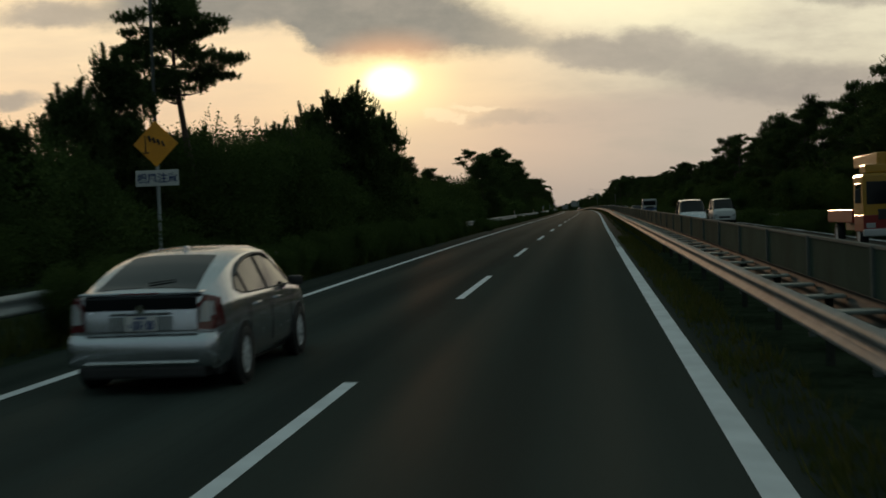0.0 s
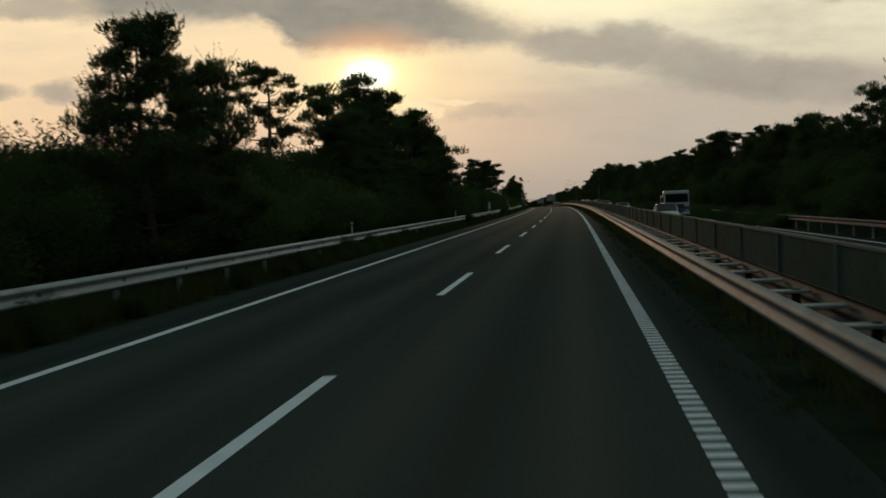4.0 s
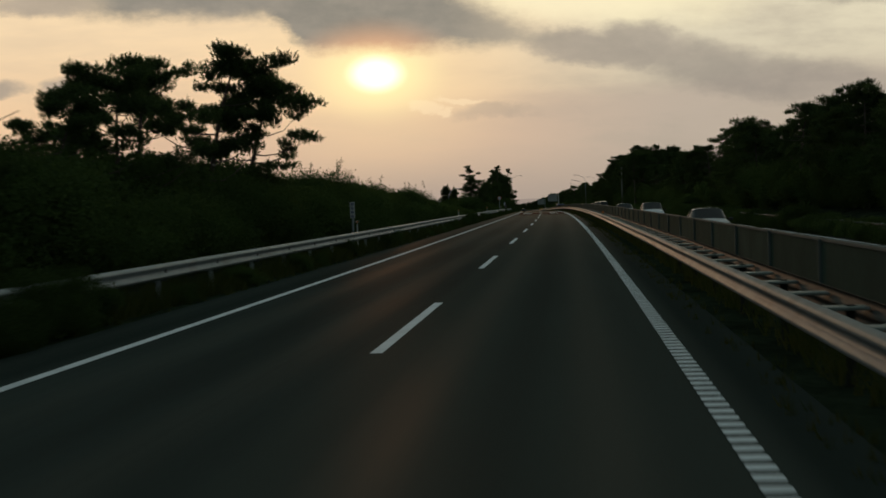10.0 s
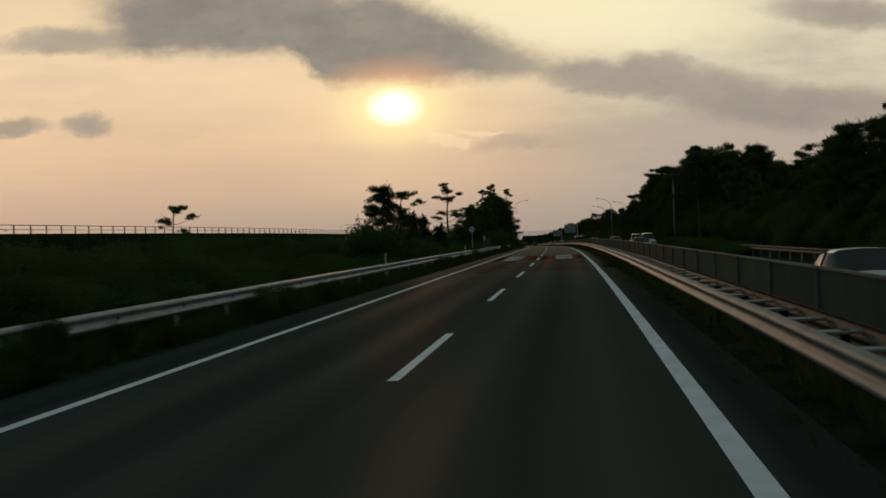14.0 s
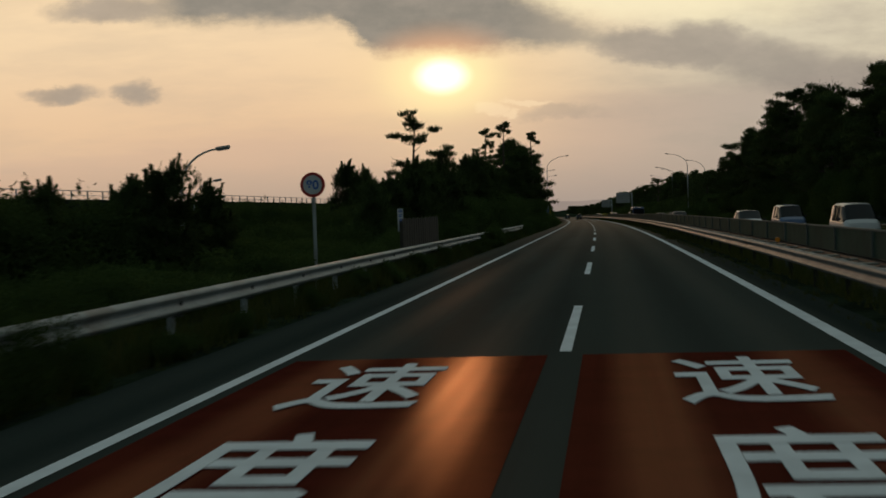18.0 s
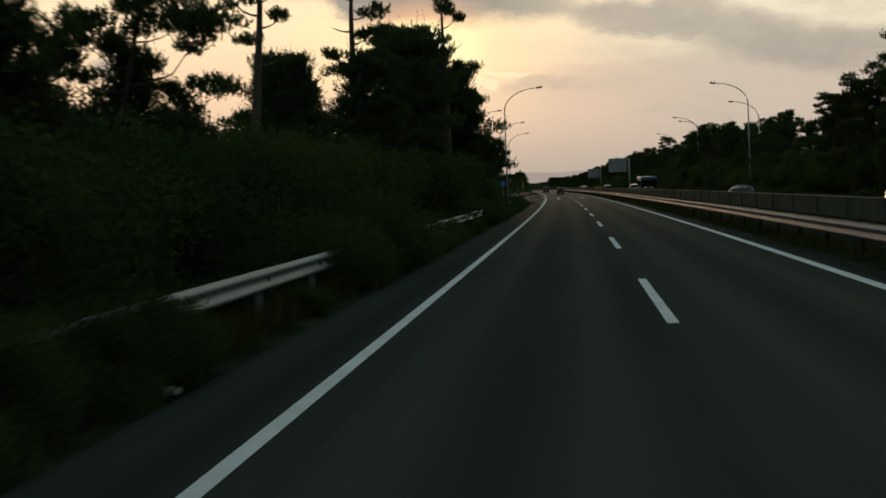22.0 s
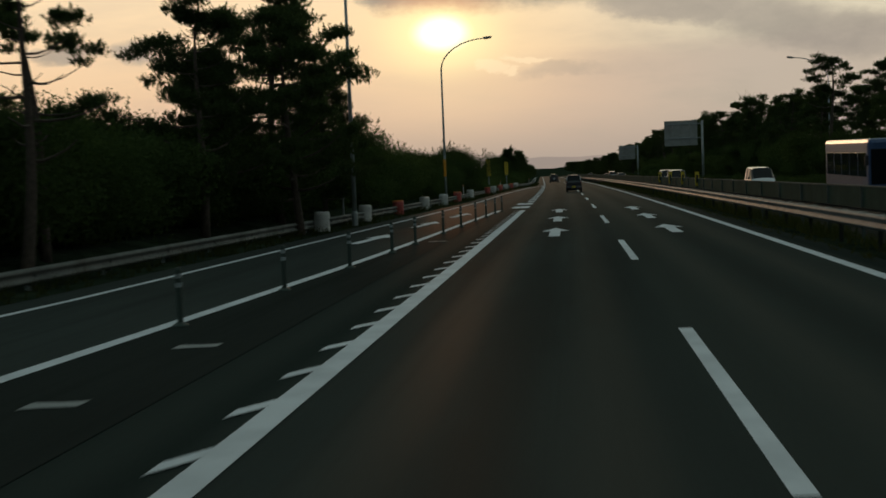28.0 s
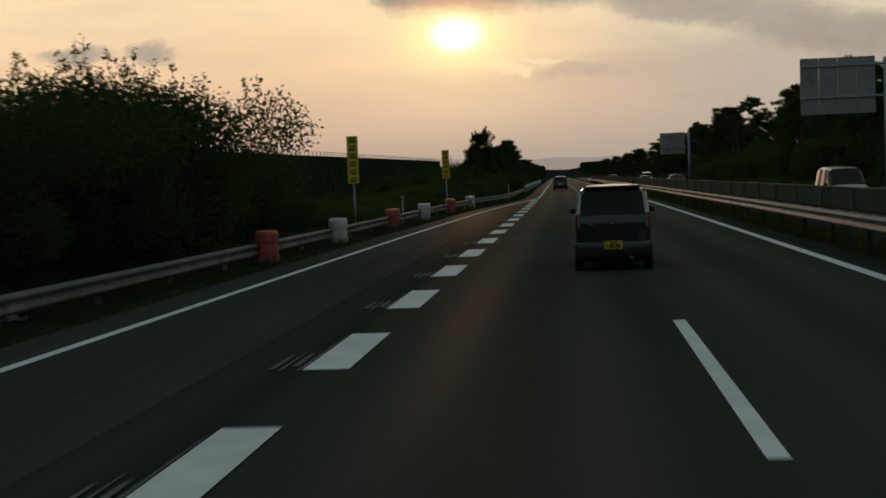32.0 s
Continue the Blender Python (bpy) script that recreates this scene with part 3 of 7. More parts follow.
def words(text, size, mat, name, parent, m, bold=0.0, label="", stretch=(1.0, 1.0), depth=0.002):
    """Letters of the built-in font, centred, as one mesh in the xy plane of m."""
    cu = bpy.data.curves.new(name, "FONT")
    cu.body, cu.size, cu.align_x, cu.align_y, cu.offset, cu.extrude = text, size, "CENTER", "CENTER", bold, depth
    tmp = new("letters", cu)
    bpy.context.view_layer.update()
    me = bpy.data.meshes.new_from_object(tmp.evaluated_get(bpy.context.evaluated_depsgraph_get()))
    bpy.data.objects.remove(tmp)
    me.materials.clear()
    me.materials.append(mat)
    xs, ys = [v.co.x for v in me.vertices], [v.co.y for v in me.vertices]
    mid = ((min(xs) + max(xs)) / 2, (min(ys) + max(ys)) / 2)
    for v in me.vertices:
        v.co.x, v.co.y = (v.co.x - mid[0]) * stretch[0], (v.co.y - mid[1]) * stretch[1]
    ob = new(name, me)
    ob.parent = parent
    ob.matrix_basis = m
    return tagged(ob, label)

# ---- ground, carriageways ----
def ramp_edge(s):
    """Offset of the slip road's outer line by station."""
    return float(np.interp(s, [600, 640, 670, 700, 715, 735, 750, 786, 805, 821, 836, 846, 862, 872, 882, 890, 898, 910], [-30, -20, -13.6, -10.3, -9.4, -8.8, -8.3, -7.25, -7.05, -6.8, -6.52, -6.24, -5.78, -5.32, -4.68, -4.05, -3.62, -3.5]))


def gore_edge(s):
    """Offset of the line between the painted gore and the slip road."""
    return float(np.interp(s, [600, 640, 670, 690, 701, 710, 722, 735, 750, 762], [-26, -16.5, -9.6, -7.54, -6.93, -6.46, -5.9, -5.5, -5.1, -4.68]))


def ground_height(s, x):
    """Verges, the low land on the seaward side, the wooded rise on the other."""
    if -4.9 <= x <= 15.0:
        return -0.06
    roll = 0.25 * math.sin(s * 0.021 + x * 0.13) + 0.2 * math.sin(s * 0.067 - x * 0.09)
    if x < 0:
        d = -4.9 - x
        low = -0.8 * float(np.interp(s, [330, 420, 520, 600], [0, 1, 1, 0]))
        berm = float(np.interp(d, [0, 1.5, 6, 25], [-0.06, -0.05, 0.35 + low, 0.2 + low * 1.6]))
        if 600 < s < 960:
            berm = min(berm, -0.07) if x > ramp_edge(s) - 3.3 else berm
        return berm + roll * min(1.0, max(0.0, d - 4) / 10)
    d = x - 15.0
    return float(np.interp(d, [0, 1, 8, 30, 120], [-0.06, 0.0, 1.0, 2.2, 3.0])) + roll * min(1.0, d / 12)


def make_ground():
    xs = [-3500, -1200, -400, -160, -90, -60, -45, -32, -25, -20, -16, -13, -11.5, -10, -9, -8, -7, -6, -4.9, 0, 5.65, 6.15, 10, 15, 16.5, 19, 23, 30, 45, 80, 160, 500, 1500, 3500]
    ss = [-900, -500, -300, -150] + list(range(-60, 1000, 6)) + [1020, 1080, 1160, 1260, 1380, 1500, 1700, 2100, 2800, 4200]
    verts = [at(s, x, ground_height(s, x)) for s in ss for x in xs]
    w = len(xs)
    faces = [(i * w + j, i * w + j + 1, (i + 1) * w + j + 1, (i + 1) * w + j) for i in range(len(ss) - 1) for j in range(w - 1)]
    ob = new("ground", link_mesh("ground", verts, faces, SOIL, True))
    tagged(ob, "dark grassy verge and low coastal land", "ground", kind="structure")


make_ground()


def make_hills():
    """Low hills far beyond the road's end; haze is painted as pale glow."""
    m = bpy.data.materials.new("painted_distant_haze")
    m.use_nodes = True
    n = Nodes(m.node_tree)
    # emission puts the pale haze into the hills' own colour
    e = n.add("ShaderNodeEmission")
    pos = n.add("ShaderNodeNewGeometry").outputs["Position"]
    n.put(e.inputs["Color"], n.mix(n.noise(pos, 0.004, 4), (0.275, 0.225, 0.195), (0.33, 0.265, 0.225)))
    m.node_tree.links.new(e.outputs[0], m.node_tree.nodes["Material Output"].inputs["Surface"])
    rng = random.Random(17)
    verts, faces = [], []
    h = 10.0
    for k in range(121):
        x = -1500 + 25 * k
        h = min(16.0, max(5.0, h + rng.uniform(-2.2, 2.2)))
        ridge = h * (1.0 + 0.5 * math.exp(-((x + 230) / 160) ** 2))
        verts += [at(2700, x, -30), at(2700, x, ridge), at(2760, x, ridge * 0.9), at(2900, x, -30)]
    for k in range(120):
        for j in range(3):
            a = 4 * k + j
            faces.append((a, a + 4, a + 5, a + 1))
    tagged(new("backdrop", link_mesh("backdrop", verts, faces, m)), "faint hills on the horizon with haze painted into their colour", "hills", kind="structure")


make_hills()
tagged(ribbon("road", ASPHALT, -150, 1500, [(-4.75, -0.005), (-3.5, 0.0), (0, 0.01), (3.5, 0.0), (4.4, -0.03)]), "worn dark grey asphalt carriageway with two lanes", "road")
tagged(ribbon("road_opposite", ASPHALT_OPP, -150, 1500, [(6.2, -0.02), (10.3, 0.0), (14.4, -0.03)]), "asphalt carriageway for oncoming traffic", "road")
tagged(ribbon("slip_road", ASPHALT_RAMP, 600, 905, lambda s: [(ramp_edge(s) - 0.9, -0.004), (min(gore_edge(s) if s < 762 else -4.7, -4.7), -0.003)]), "paler asphalt slip road joining from the side", "road")
tagged(ribbon("gore_surface", ASPHALT_NEW, 655, 762, lambda s: [(gore_edge(s) - 0.02, 0.0), (-4.7, 0.001)], lift=0.001), "dark asphalt between slip road and main lanes", "road")

# ---- painted lines ----
marks = thing("lane_line", Matrix.Identity(4), "broken white lane line on dark asphalt", "road marking", kind="structure")
for k in range(-3, 60):
    ribbon("dash", PAINT, 20.0 * k, 20.0 * k + 8, [(-0.075, 0.008), (0.075, 0.008)], 8, parent=marks, lift=0.006)
edges = thing("edge_line", Matrix.Identity(4), "solid white edge lines along the carriageway", "road marking", kind="structure")
ribbon("line", PAINT, -60, 700, [(-3.58, 0.006), (-3.42, 0.006)], parent=edges)
ribbon("line", PAINT, 898, 1400, [(-3.58, 0.006), (-3.42, 0.006)], parent=edges)
ribbon("line", PAINT, -60, 46, [(3.40, 0.006), (3.62, 0.006)], parent=edges)
ribbon("line", PAINT_OLD, 46, 323, [(3.42, 0.006), (3.60, 0.006)], parent=edges, label="worn ribbed white line")
ribbon("line", PAINT, 323, 1400, [(3.40, 0.006), (3.62, 0.006)], parent=edges)


def make_ribs(name, s0, s1, x0, x1, pitch):
    verts, faces = [], []
    s = s0
    while s < s1:
        b = len(verts)
        for ds, z in ((0.0, 0.0075), (0.02, 0.0100), (0.15, 0.0100), (0.17, 0.0075)):
            verts += [at(s + ds, x0, z), at(s + ds, x1, z)]
        faces += [(b + 2 * i, b + 2 * i + 1, b + 2 * i + 3, b + 2 * i + 2) for i in range(3)]
        s += pitch
    ob = new(name, link_mesh(name, verts, faces, PAINT))
    ob.parent = edges
    tagged(ob, "raised white ribs across the line", kind="stuff")


make_ribs("rib", 46, 348, 3.41, 3.61, 0.34)
make_ribs("rib", 694, 761, -3.66, -3.40, 0.34)
opposite = thing("edge_line", Matrix.Identity(4), "white lines of the oncoming carriageway", "road marking", kind="structure")
ribbon("line", PAINT, -60, 1400, [(13.72, -0.01), (13.88, -0.01)], parent=opposite)
for k in range(-3, 60):
    ribbon("dash", PAINT, 20.0 * k + 5, 20.0 * k + 13, [(10.22, 0.012), (10.38, 0.012)], 8, parent=opposite)

# slip road: outer line, gore lines with teeth, thick merge dashes, arrows
slip = thing("slip_road_line", Matrix.Identity(4), "white lines where the slip road merges", "road marking", kind="structure")
ribbon("line", PAINT, 640, 899, lambda s: [(ramp_edge(s) - 0.08, 0.004), (ramp_edge(s) + 0.08, 0.004)], parent=slip)
ribbon("line", PAINT, 686, 762, lambda s: [(gore_edge(s) - 0.11, 0.007), (gore_edge(s) + 0.11, 0.007)], parent=slip)
ribbon("line", PAINT, 676, 761, [(-3.66, 0.0075), (-3.40, 0.0075)], parent=slip)


def flat(name, mat, corners, parent, z=0.012):
    me = link_mesh(name, [at(s, x, z) for s, x in corners], [tuple(range(len(corners)))], mat)
    return share(name, me, parent)


for k in range(41):
    s = 679.2 + 2.0 * k
    flat("tooth", PAINT, [(s - 0.35, -3.88), (s + 0.15, -3.65), (s + 0.55, -3.65), (s + 0.05, -3.88)], slip)
for s, x in ((678.2, -4.5), (680.2, -4.56), (682.2, -4.64), (684.3, -4.68), (688.0, -4.75), (703.5, -5.3), (707.4, -5.15), (730.6, -4.7)):
    flat("faded_dash", PAINT_FADED, [(s, x - 0.48), (s + 0.06, x - 0.3), (s + 0.10, x), (s + 0.40, x), (s + 0.34, x - 0.22), (s + 0.36, x - 0.48)], slip)
for s0, s1, w in [(765.0, 769.0, 0.95), (773.0, 777.2, 0.95)] + [(780.3 + 6.05 * k, 783.3 + 6.05 * k, 0.45) for k in range(19)]:
    d = thing("merge_dash", Matrix.Identity(4), "thick white merging dash, scuffed" if w < 0.9 else "double-width white merging dash with cracks", "road marking", "merge dashes", "structure")
    if w < 0.9:
        flat("stripe", PAINT, [(s0, -3.36 - w), (s0, -3.36), (s1, -3.36), (s1, -3.36 - w)], d)
        # what is left of the older, wider dash: a few streaks
        for j, (x0, x1, a, b) in enumerate(((-0.06, -0.01, 0.0, 0.9), (-0.17, -0.09, 0.1, 0.55), (-0.25, -0.20, 0.0, 0.75), (-0.36, -0.29, 0.05, 0.4))):
            b -= 0.12 * ((int(s0) + j) % 3)
            flat("old_stripe", PAINT_GHOST, [(s0 + a * (s1 - s0), -3.36 - w + x0), (s0 + a * (s1 - s0), -3.36 - w + x1), (s0 + b * (s1 - s0), -3.36 - w + x1 - 0.02), (s0 + b * (s1 - s0), -3.36 - w + x0 + 0.02)], d, 0.010)
    else:
        # two layers of paint that part along a ragged crack, the outer one split across and frayed at its edge
        rng = random.Random(int(s0))
        crack = [(s0 + (s1 - s0) * i / 16, -3.815 + rng.uniform(-0.035, 0.035), rng.choice((0.006, 0.010, 0.016, 0.04))) for i in range(17)]
        fray = [(s0 + (s1 - s0) * i / 16, -4.24 + rng.uniform(-0.05, 0.04)) for i in range(17)]
        flat("stripe", PAINT, [(s0, -3.34)] + [(s1, -3.34)] + [(s, x + g / 2) for s, x, g in reversed(crack)], d)
        for a, b in ((0, 6), (6, 16)):
            inner = [(s + (0.02 if i == a and a else 0.0), x - g / 2) for i, (s, x, g) in enumerate(crack) if a <= i <= b]
            outer_ = [(s + (0.02 if i == a and a else 0.0), x) for i, (s, x) in enumerate(fray) if a <= i <= b]
            flat("stripe", PAINT, inner + outer_[::-1], d)
        flat("old_stripe", PAINT_GHOST, [(s, x - 0.015) for s, x in fray] + [(s1, -4.36), (s0, -4.38)], d, 0.010)


def arrow(s, x, length, left=False, skew=0.0):
    a = thing("road_arrow", Matrix.Identity(4), "white arrow painted on the lane", "road marking", "painted arrows", "structure")
    head, half, stem = length * 0.42, 0.42, 0.16
    flat("shaft", PAINT, [(s, x - stem), (s, x + stem), (s + length - head + 0.01, x + stem + skew), (s + length - head + 0.01, x - stem + skew)], a)
    flat("head", PAINT, [(s + length - head, x - half + skew), (s + length - head, x + half + skew), (s + length, x + skew)], a)


for s in (731.3, 743.2, 754.8):
    arrow(s, -1.72, 6.0)
    arrow(s, 1.70, 6.0)
for s, x in ((731.0, -7.35), (742.3, -6.9), (753.0, -6.4)):
    arrow(s, x, 6.0, skew=0.24)

# red warning surface with white writing
red = thing("red_warning_surface", Matrix.Identity(4), "worn brick-red paint across both lanes with white characters", "road marking", kind="structure")
for x0, x1 in ((-3.28, -0.20), (0.22, 3.28)):
    ribbon("red_panel", PAINT_RED, 439.3, 459.6, [(x0, 0.01 - abs(x0) / 350), (x1, 0.01 - abs(x1) / 350)], 4, parent=red, lift=0.004)
for k in range(10):
    s = 409.4 + 3.0 * k
    for x0, x1 in ((-3.2, -0.36), (0.36, 3.1)):
        ribbon("red_bar", PAINT_RED_WORN, s, s + 0.85, [(x0, 0.01 - abs(x0) / 350), (x1, 0.01 - abs(x1) / 350)], 1, parent=red, lift=0.004)
for lane in (-1.92, 1.86):
    for k, glyph in enumerate("\u901f\u5ea6\u6ce8\u610f"):
        c = 457.1 - 5.05 * k
        words(glyph, 1.0, PAINT, "character", red, stand(c, lane, 0.018), 0.010, stretch=(1.42, 3.95))

# ---- guard rails and the median barrier ----
BEAM = [(0.0, 0.0), (-0.048, 0.022), (-0.078, 0.052), (-0.072, 0.085), (-0.030, 0.118), (0.0, 0.155), (-0.030, 0.192), (-0.072, 0.225), (-0.078, 0.258), (-0.048, 0.288), (0.0, 0.31)]


def beam_mesh(name, length, side, mat):
    """A W-shaped beam, its ridges towards -x for side 1, towards +x for side -1."""
    bm = bmesh.new()
    rows = []
    for y in (0.0, length):
        rows.append(([bm.verts.new((side * x, y, z)) for x, z in BEAM], [bm.verts.new((side * (x + 0.012), y, z)) for x, z in BEAM]))
    (a, ai), (b, bi) = rows
    for k in range(len(BEAM) - 1):
        bm.faces.new((a[k], a[k + 1], b[k + 1], b[k]))
        bm.faces.new((ai[k + 1], ai[k], bi[k], bi[k + 1]))
    bm.faces.new((a[0], b[0], bi[0], ai[0]))
    bm.faces.new((a[-1], ai[-1], bi[-1], b[-1]))
    bmesh.ops.recalc_face_normals(bm, faces=bm.faces)
    me = bpy.data.meshes.new(name)
    bm.to_mesh(me)
    bm.free()
    me.materials.append(mat)
    me.shade_smooth()
    return me


def mesh_of(name, bm, mat, smooth=False):
    me = bpy.data.meshes.new(name)
    bm.normal_update()
    bm.to_mesh(me)
    bm.free()
    me.materials.append(mat)
    if smooth:
        me.shade_smooth()
    return me


def post_mesh(name, r, height, mat):
    bm = tube(bmesh.new(), [(0, 0, -0.25), (0, 0, height - 0.02), (0, 0, height)], [r, r, r * 0.6], 10)
    return mesh_of(name, bm, mat, False)


RAIL_POST = post_mesh("post", 0.057, 0.72, STEEL)
RAIL_BLOCK = mesh_of("bracket", boxed(-0.03, 0.10, -0.05, 0.05, 0.40, 0.68, bevel=0.008), STEEL_DARK)
BEAM_8 = beam_mesh("beam", 8.0, 1, STEEL_BROWN)
BEAM_SHADED = beam_mesh("beam", 8.0, 1, STEEL_DARK)
BEAM_4L = beam_mesh("beam", 4.0, -1, STEEL)
BEAM_OLD = beam_mesh("beam", 4.0, -1, STEEL_OLD)

def chord(s, x, length):
    """A pose at station s that looks along the chord to the next joint, so that stretches meet end to end."""
    a, b = at(s, x), at(s + length, x)
    d = b - a
    return Matrix.Translation(a) @ Matrix.Rotation(math.atan2(-d.x, d.y), 4, "Z") @ Matrix.Rotation(math.asin(d.z / d.length), 4, "X")


# double-beam median barrier with rungs, in 40 m stretches
median = thing("median_barrier", chord(-80, 4.53, 40), "brown-grey steel double guard rail on the median with cross brackets", "guard rail", "median barrier stretches")
for k in range(5):
    share("beam", BEAM_8, median, pose(0, 8 * k, 0.445))
    # rear beam coloured dark to pass for the shaded gap behind the front one
    share("beam", BEAM_SHADED, median, pose(0.55, 8 * k + 8, 0.445, 0, 0, 180))
RUNG = mesh_of("rung", boxed(0.02, 0.56, -0.14, 0.14, 0.655, 0.69, bevel=0.01), GREENISH)
MEDIAN_POST = mesh_of("post", tube(bmesh.new(), [(0.40, 0, -0.3), (0.40, 0, 0.7)], [0.05, 0.05], 10), POST_DARK)
for k in range(20):
    share("rung", RUNG, median, pose(0, 1.0 + 2 * k, 0))
for k in range(10):
    share("post", MEDIAN_POST, median, pose(0, 1.0 + 4 * k, 0))
for k in range(1, 29):
    copy_thing(median, chord(-80 + 40 * k, 4.53, 40))

# grey anti-glare panels on posts behind it
glare = thing("glare_fence", chord(-80, 5.22, 40), "low fence of plain grey anti-glare panels on thin posts", "fence", "glare fence stretches")
PANEL_ME = mesh_of("panel", boxed(-0.012, 0.012, 0.03, 3.97, 0.58, 1.195, bevel=0.004), PANEL)
bm = boxed(-0.03, 0.03, 0.0, 4.0, 1.195, 1.235, bevel=0.01)
box(bm, -0.022, 0.022, 0.0, 4.0, 0.54, 0.58, bevel=0.006)
RAIL_ME = mesh_of("frame", bm, PANEL_FRAME)
GPOST = mesh_of("post", boxed(-0.05, 0.04, -0.03, 0.03, -0.3, 1.225, bevel=0.008), PANEL_FRAME)
for k in range(10):
    share("panel", PANEL_ME, glare, pose(0, 4 * k, 0))
    share("frame", RAIL_ME, glare, pose(0, 4 * k, 0))
    share("post", GPOST, glare, pose(0, 4 * k, 0))
for k in range(1, 29):
    copy_thing(glare, chord(-80 + 40 * k, 5.22, 40))

# far rail of the oncoming carriageway, weathered, its shade put into the darker colour
outer = thing("guard_rail", chord(-80, 14.9, 40), "weathered guard rail, coloured darker for shade, beside the oncoming carriageway", "guard rail", "outer rail stretches")
for k in range(5):
    share("beam", BEAM_SHADED, outer, pose(0, 8 * k, 0.40))
for k in range(10):
    share("post", RAIL_POST, outer, pose(0.09, 4 * k + 1, 0))
for k in range(1, 26):
    copy_thing(outer, chord(-80 + 40 * k, 14.9, 40))


def left_rail(s0, s1, x=-5.5, drop=0.0, label="galvanised guard rail, dusty, with grass growing at its foot"):
    """One stretch of the near-side rail; its posts every 4 m."""
    n = max(1, round((s1 - s0) / 4))
    off = x if callable(x) else (lambda s: x)
    head = thing("guard_rail", stand(s0, off(s0)), label, "guard rail", "near-side rail stretches")
    inv = stand(s0, off(s0)).inverted()
    for k in range(n):
        a, b = (at(s, off(s), 0.455 - (drop(s) if callable(drop) else drop)) for s in (s0 + 4 * k, s0 + 4 * k + 4))
        d = b - a
        m = inv @ Matrix.Translation(a) @ Matrix.Rotation(math.atan2(-d.x, d.y), 4, "Z") @ Matrix.Rotation(math.asin(d.z / d.length), 4, "X")
        share("beam", BEAM_OLD if callable(drop) else BEAM_4L, head, m)
        share("bracket", RAIL_BLOCK, head, m @ pose(-0.07, 2, -0.44))
        share("post", RAIL_POST, head, m @ pose(-0.14, 2, -0.44))


for a, b in ((-60, 0), (0, 60), (60, 120), (120, 180), (180, 240), (240, 300), (300, 360), (360, 420), (420, 480), (480, 540), (540, 600), (600, 660)):
    left_rail(a, b, -5.5)
left_rail(672, 700, -10.95, 0.1, "old low guard rail beside the slip road")
for a, b in ((700, 760), (760, 820), (820, 880), (880, 940)):
    left_rail(a, b, lambda s: ramp_edge(s) - 2.1, lambda s: float(np.interp(s, [700, 745, 800, 835, 880], [0.40, 0.36, 0.34, 0.38, 0.28])), "tarnished guard rail beside the slip road, grass at its foot")
for a, b in ((940, 1020), (1020, 1100)):
    left_rail(a, b, -5.5)

# ---- plants ----
def blades_mesh(name, base, tip, width, mat):
    """Thin triangles from base to tip, arrays of points."""
    n = len(base)
    d = tip - base
    side = np.cross(d, np.random.normal(size=(n, 3)))
    side /= np.linalg.norm(side, axis=1)[:, None] + 1e-9
    side *= np.asarray(width)[:, None] / 2
    co = np.empty((n * 3, 3))
    co[0::3], co[1::3], co[2::3] = base - side, base + side, tip
    me = bpy.data.meshes.new(name)
    me.vertices.add(n * 3)
    me.vertices.foreach_set("co", co.ravel())
    me.loops.add(n * 3)
    me.loops.foreach_set("vertex_index", np.arange(n * 3))
    me.polygons.add(n)
    me.polygons.foreach_set("loop_start", np.arange(0, n * 3, 3))
    me.update(calc_edges=True)
    me.materials.append(mat)
    return me


def leaves_mesh(name, centre, out, size, mat):
    """Small folded leaves: rhombs of two triangles round their centres."""
    n = len(centre)
    a = np.random.normal(size=(n, 3)) + out * 0.6
    a /= np.linalg.norm(a, axis=1)[:, None]
    b = np.cross(a, np.random.normal(size=(n, 3)))
    b /= np.linalg.norm(b, axis=1)[:, None]
    c = np.cross(a, b)
    size = np.asarray(size)[:, None]
    co = np.empty((n * 4, 3))
    co[0::4], co[1::4] = centre - a * size, centre + b * size * 0.45 + c * size * 0.1
    co[2::4], co[3::4] = centre + a * size, centre - b * size * 0.45 + c * size * 0.1
    me = bpy.data.meshes.new(name)
    me.vertices.add(n * 4)
    me.vertices.foreach_set("co", co.ravel())
    me.loops.add(n * 6)
    i = np.arange(n) * 4
    me.loops.foreach_set("vertex_index", np.stack([i, i + 1, i + 2, i, i + 2, i + 3], 1).ravel())
    me.polygons.add(n * 2)
    me.polygons.foreach_set("loop_start", np.arange(0, n * 6, 3))
    me.update(calc_edges=True)
    me.materials.append(mat)
    return me


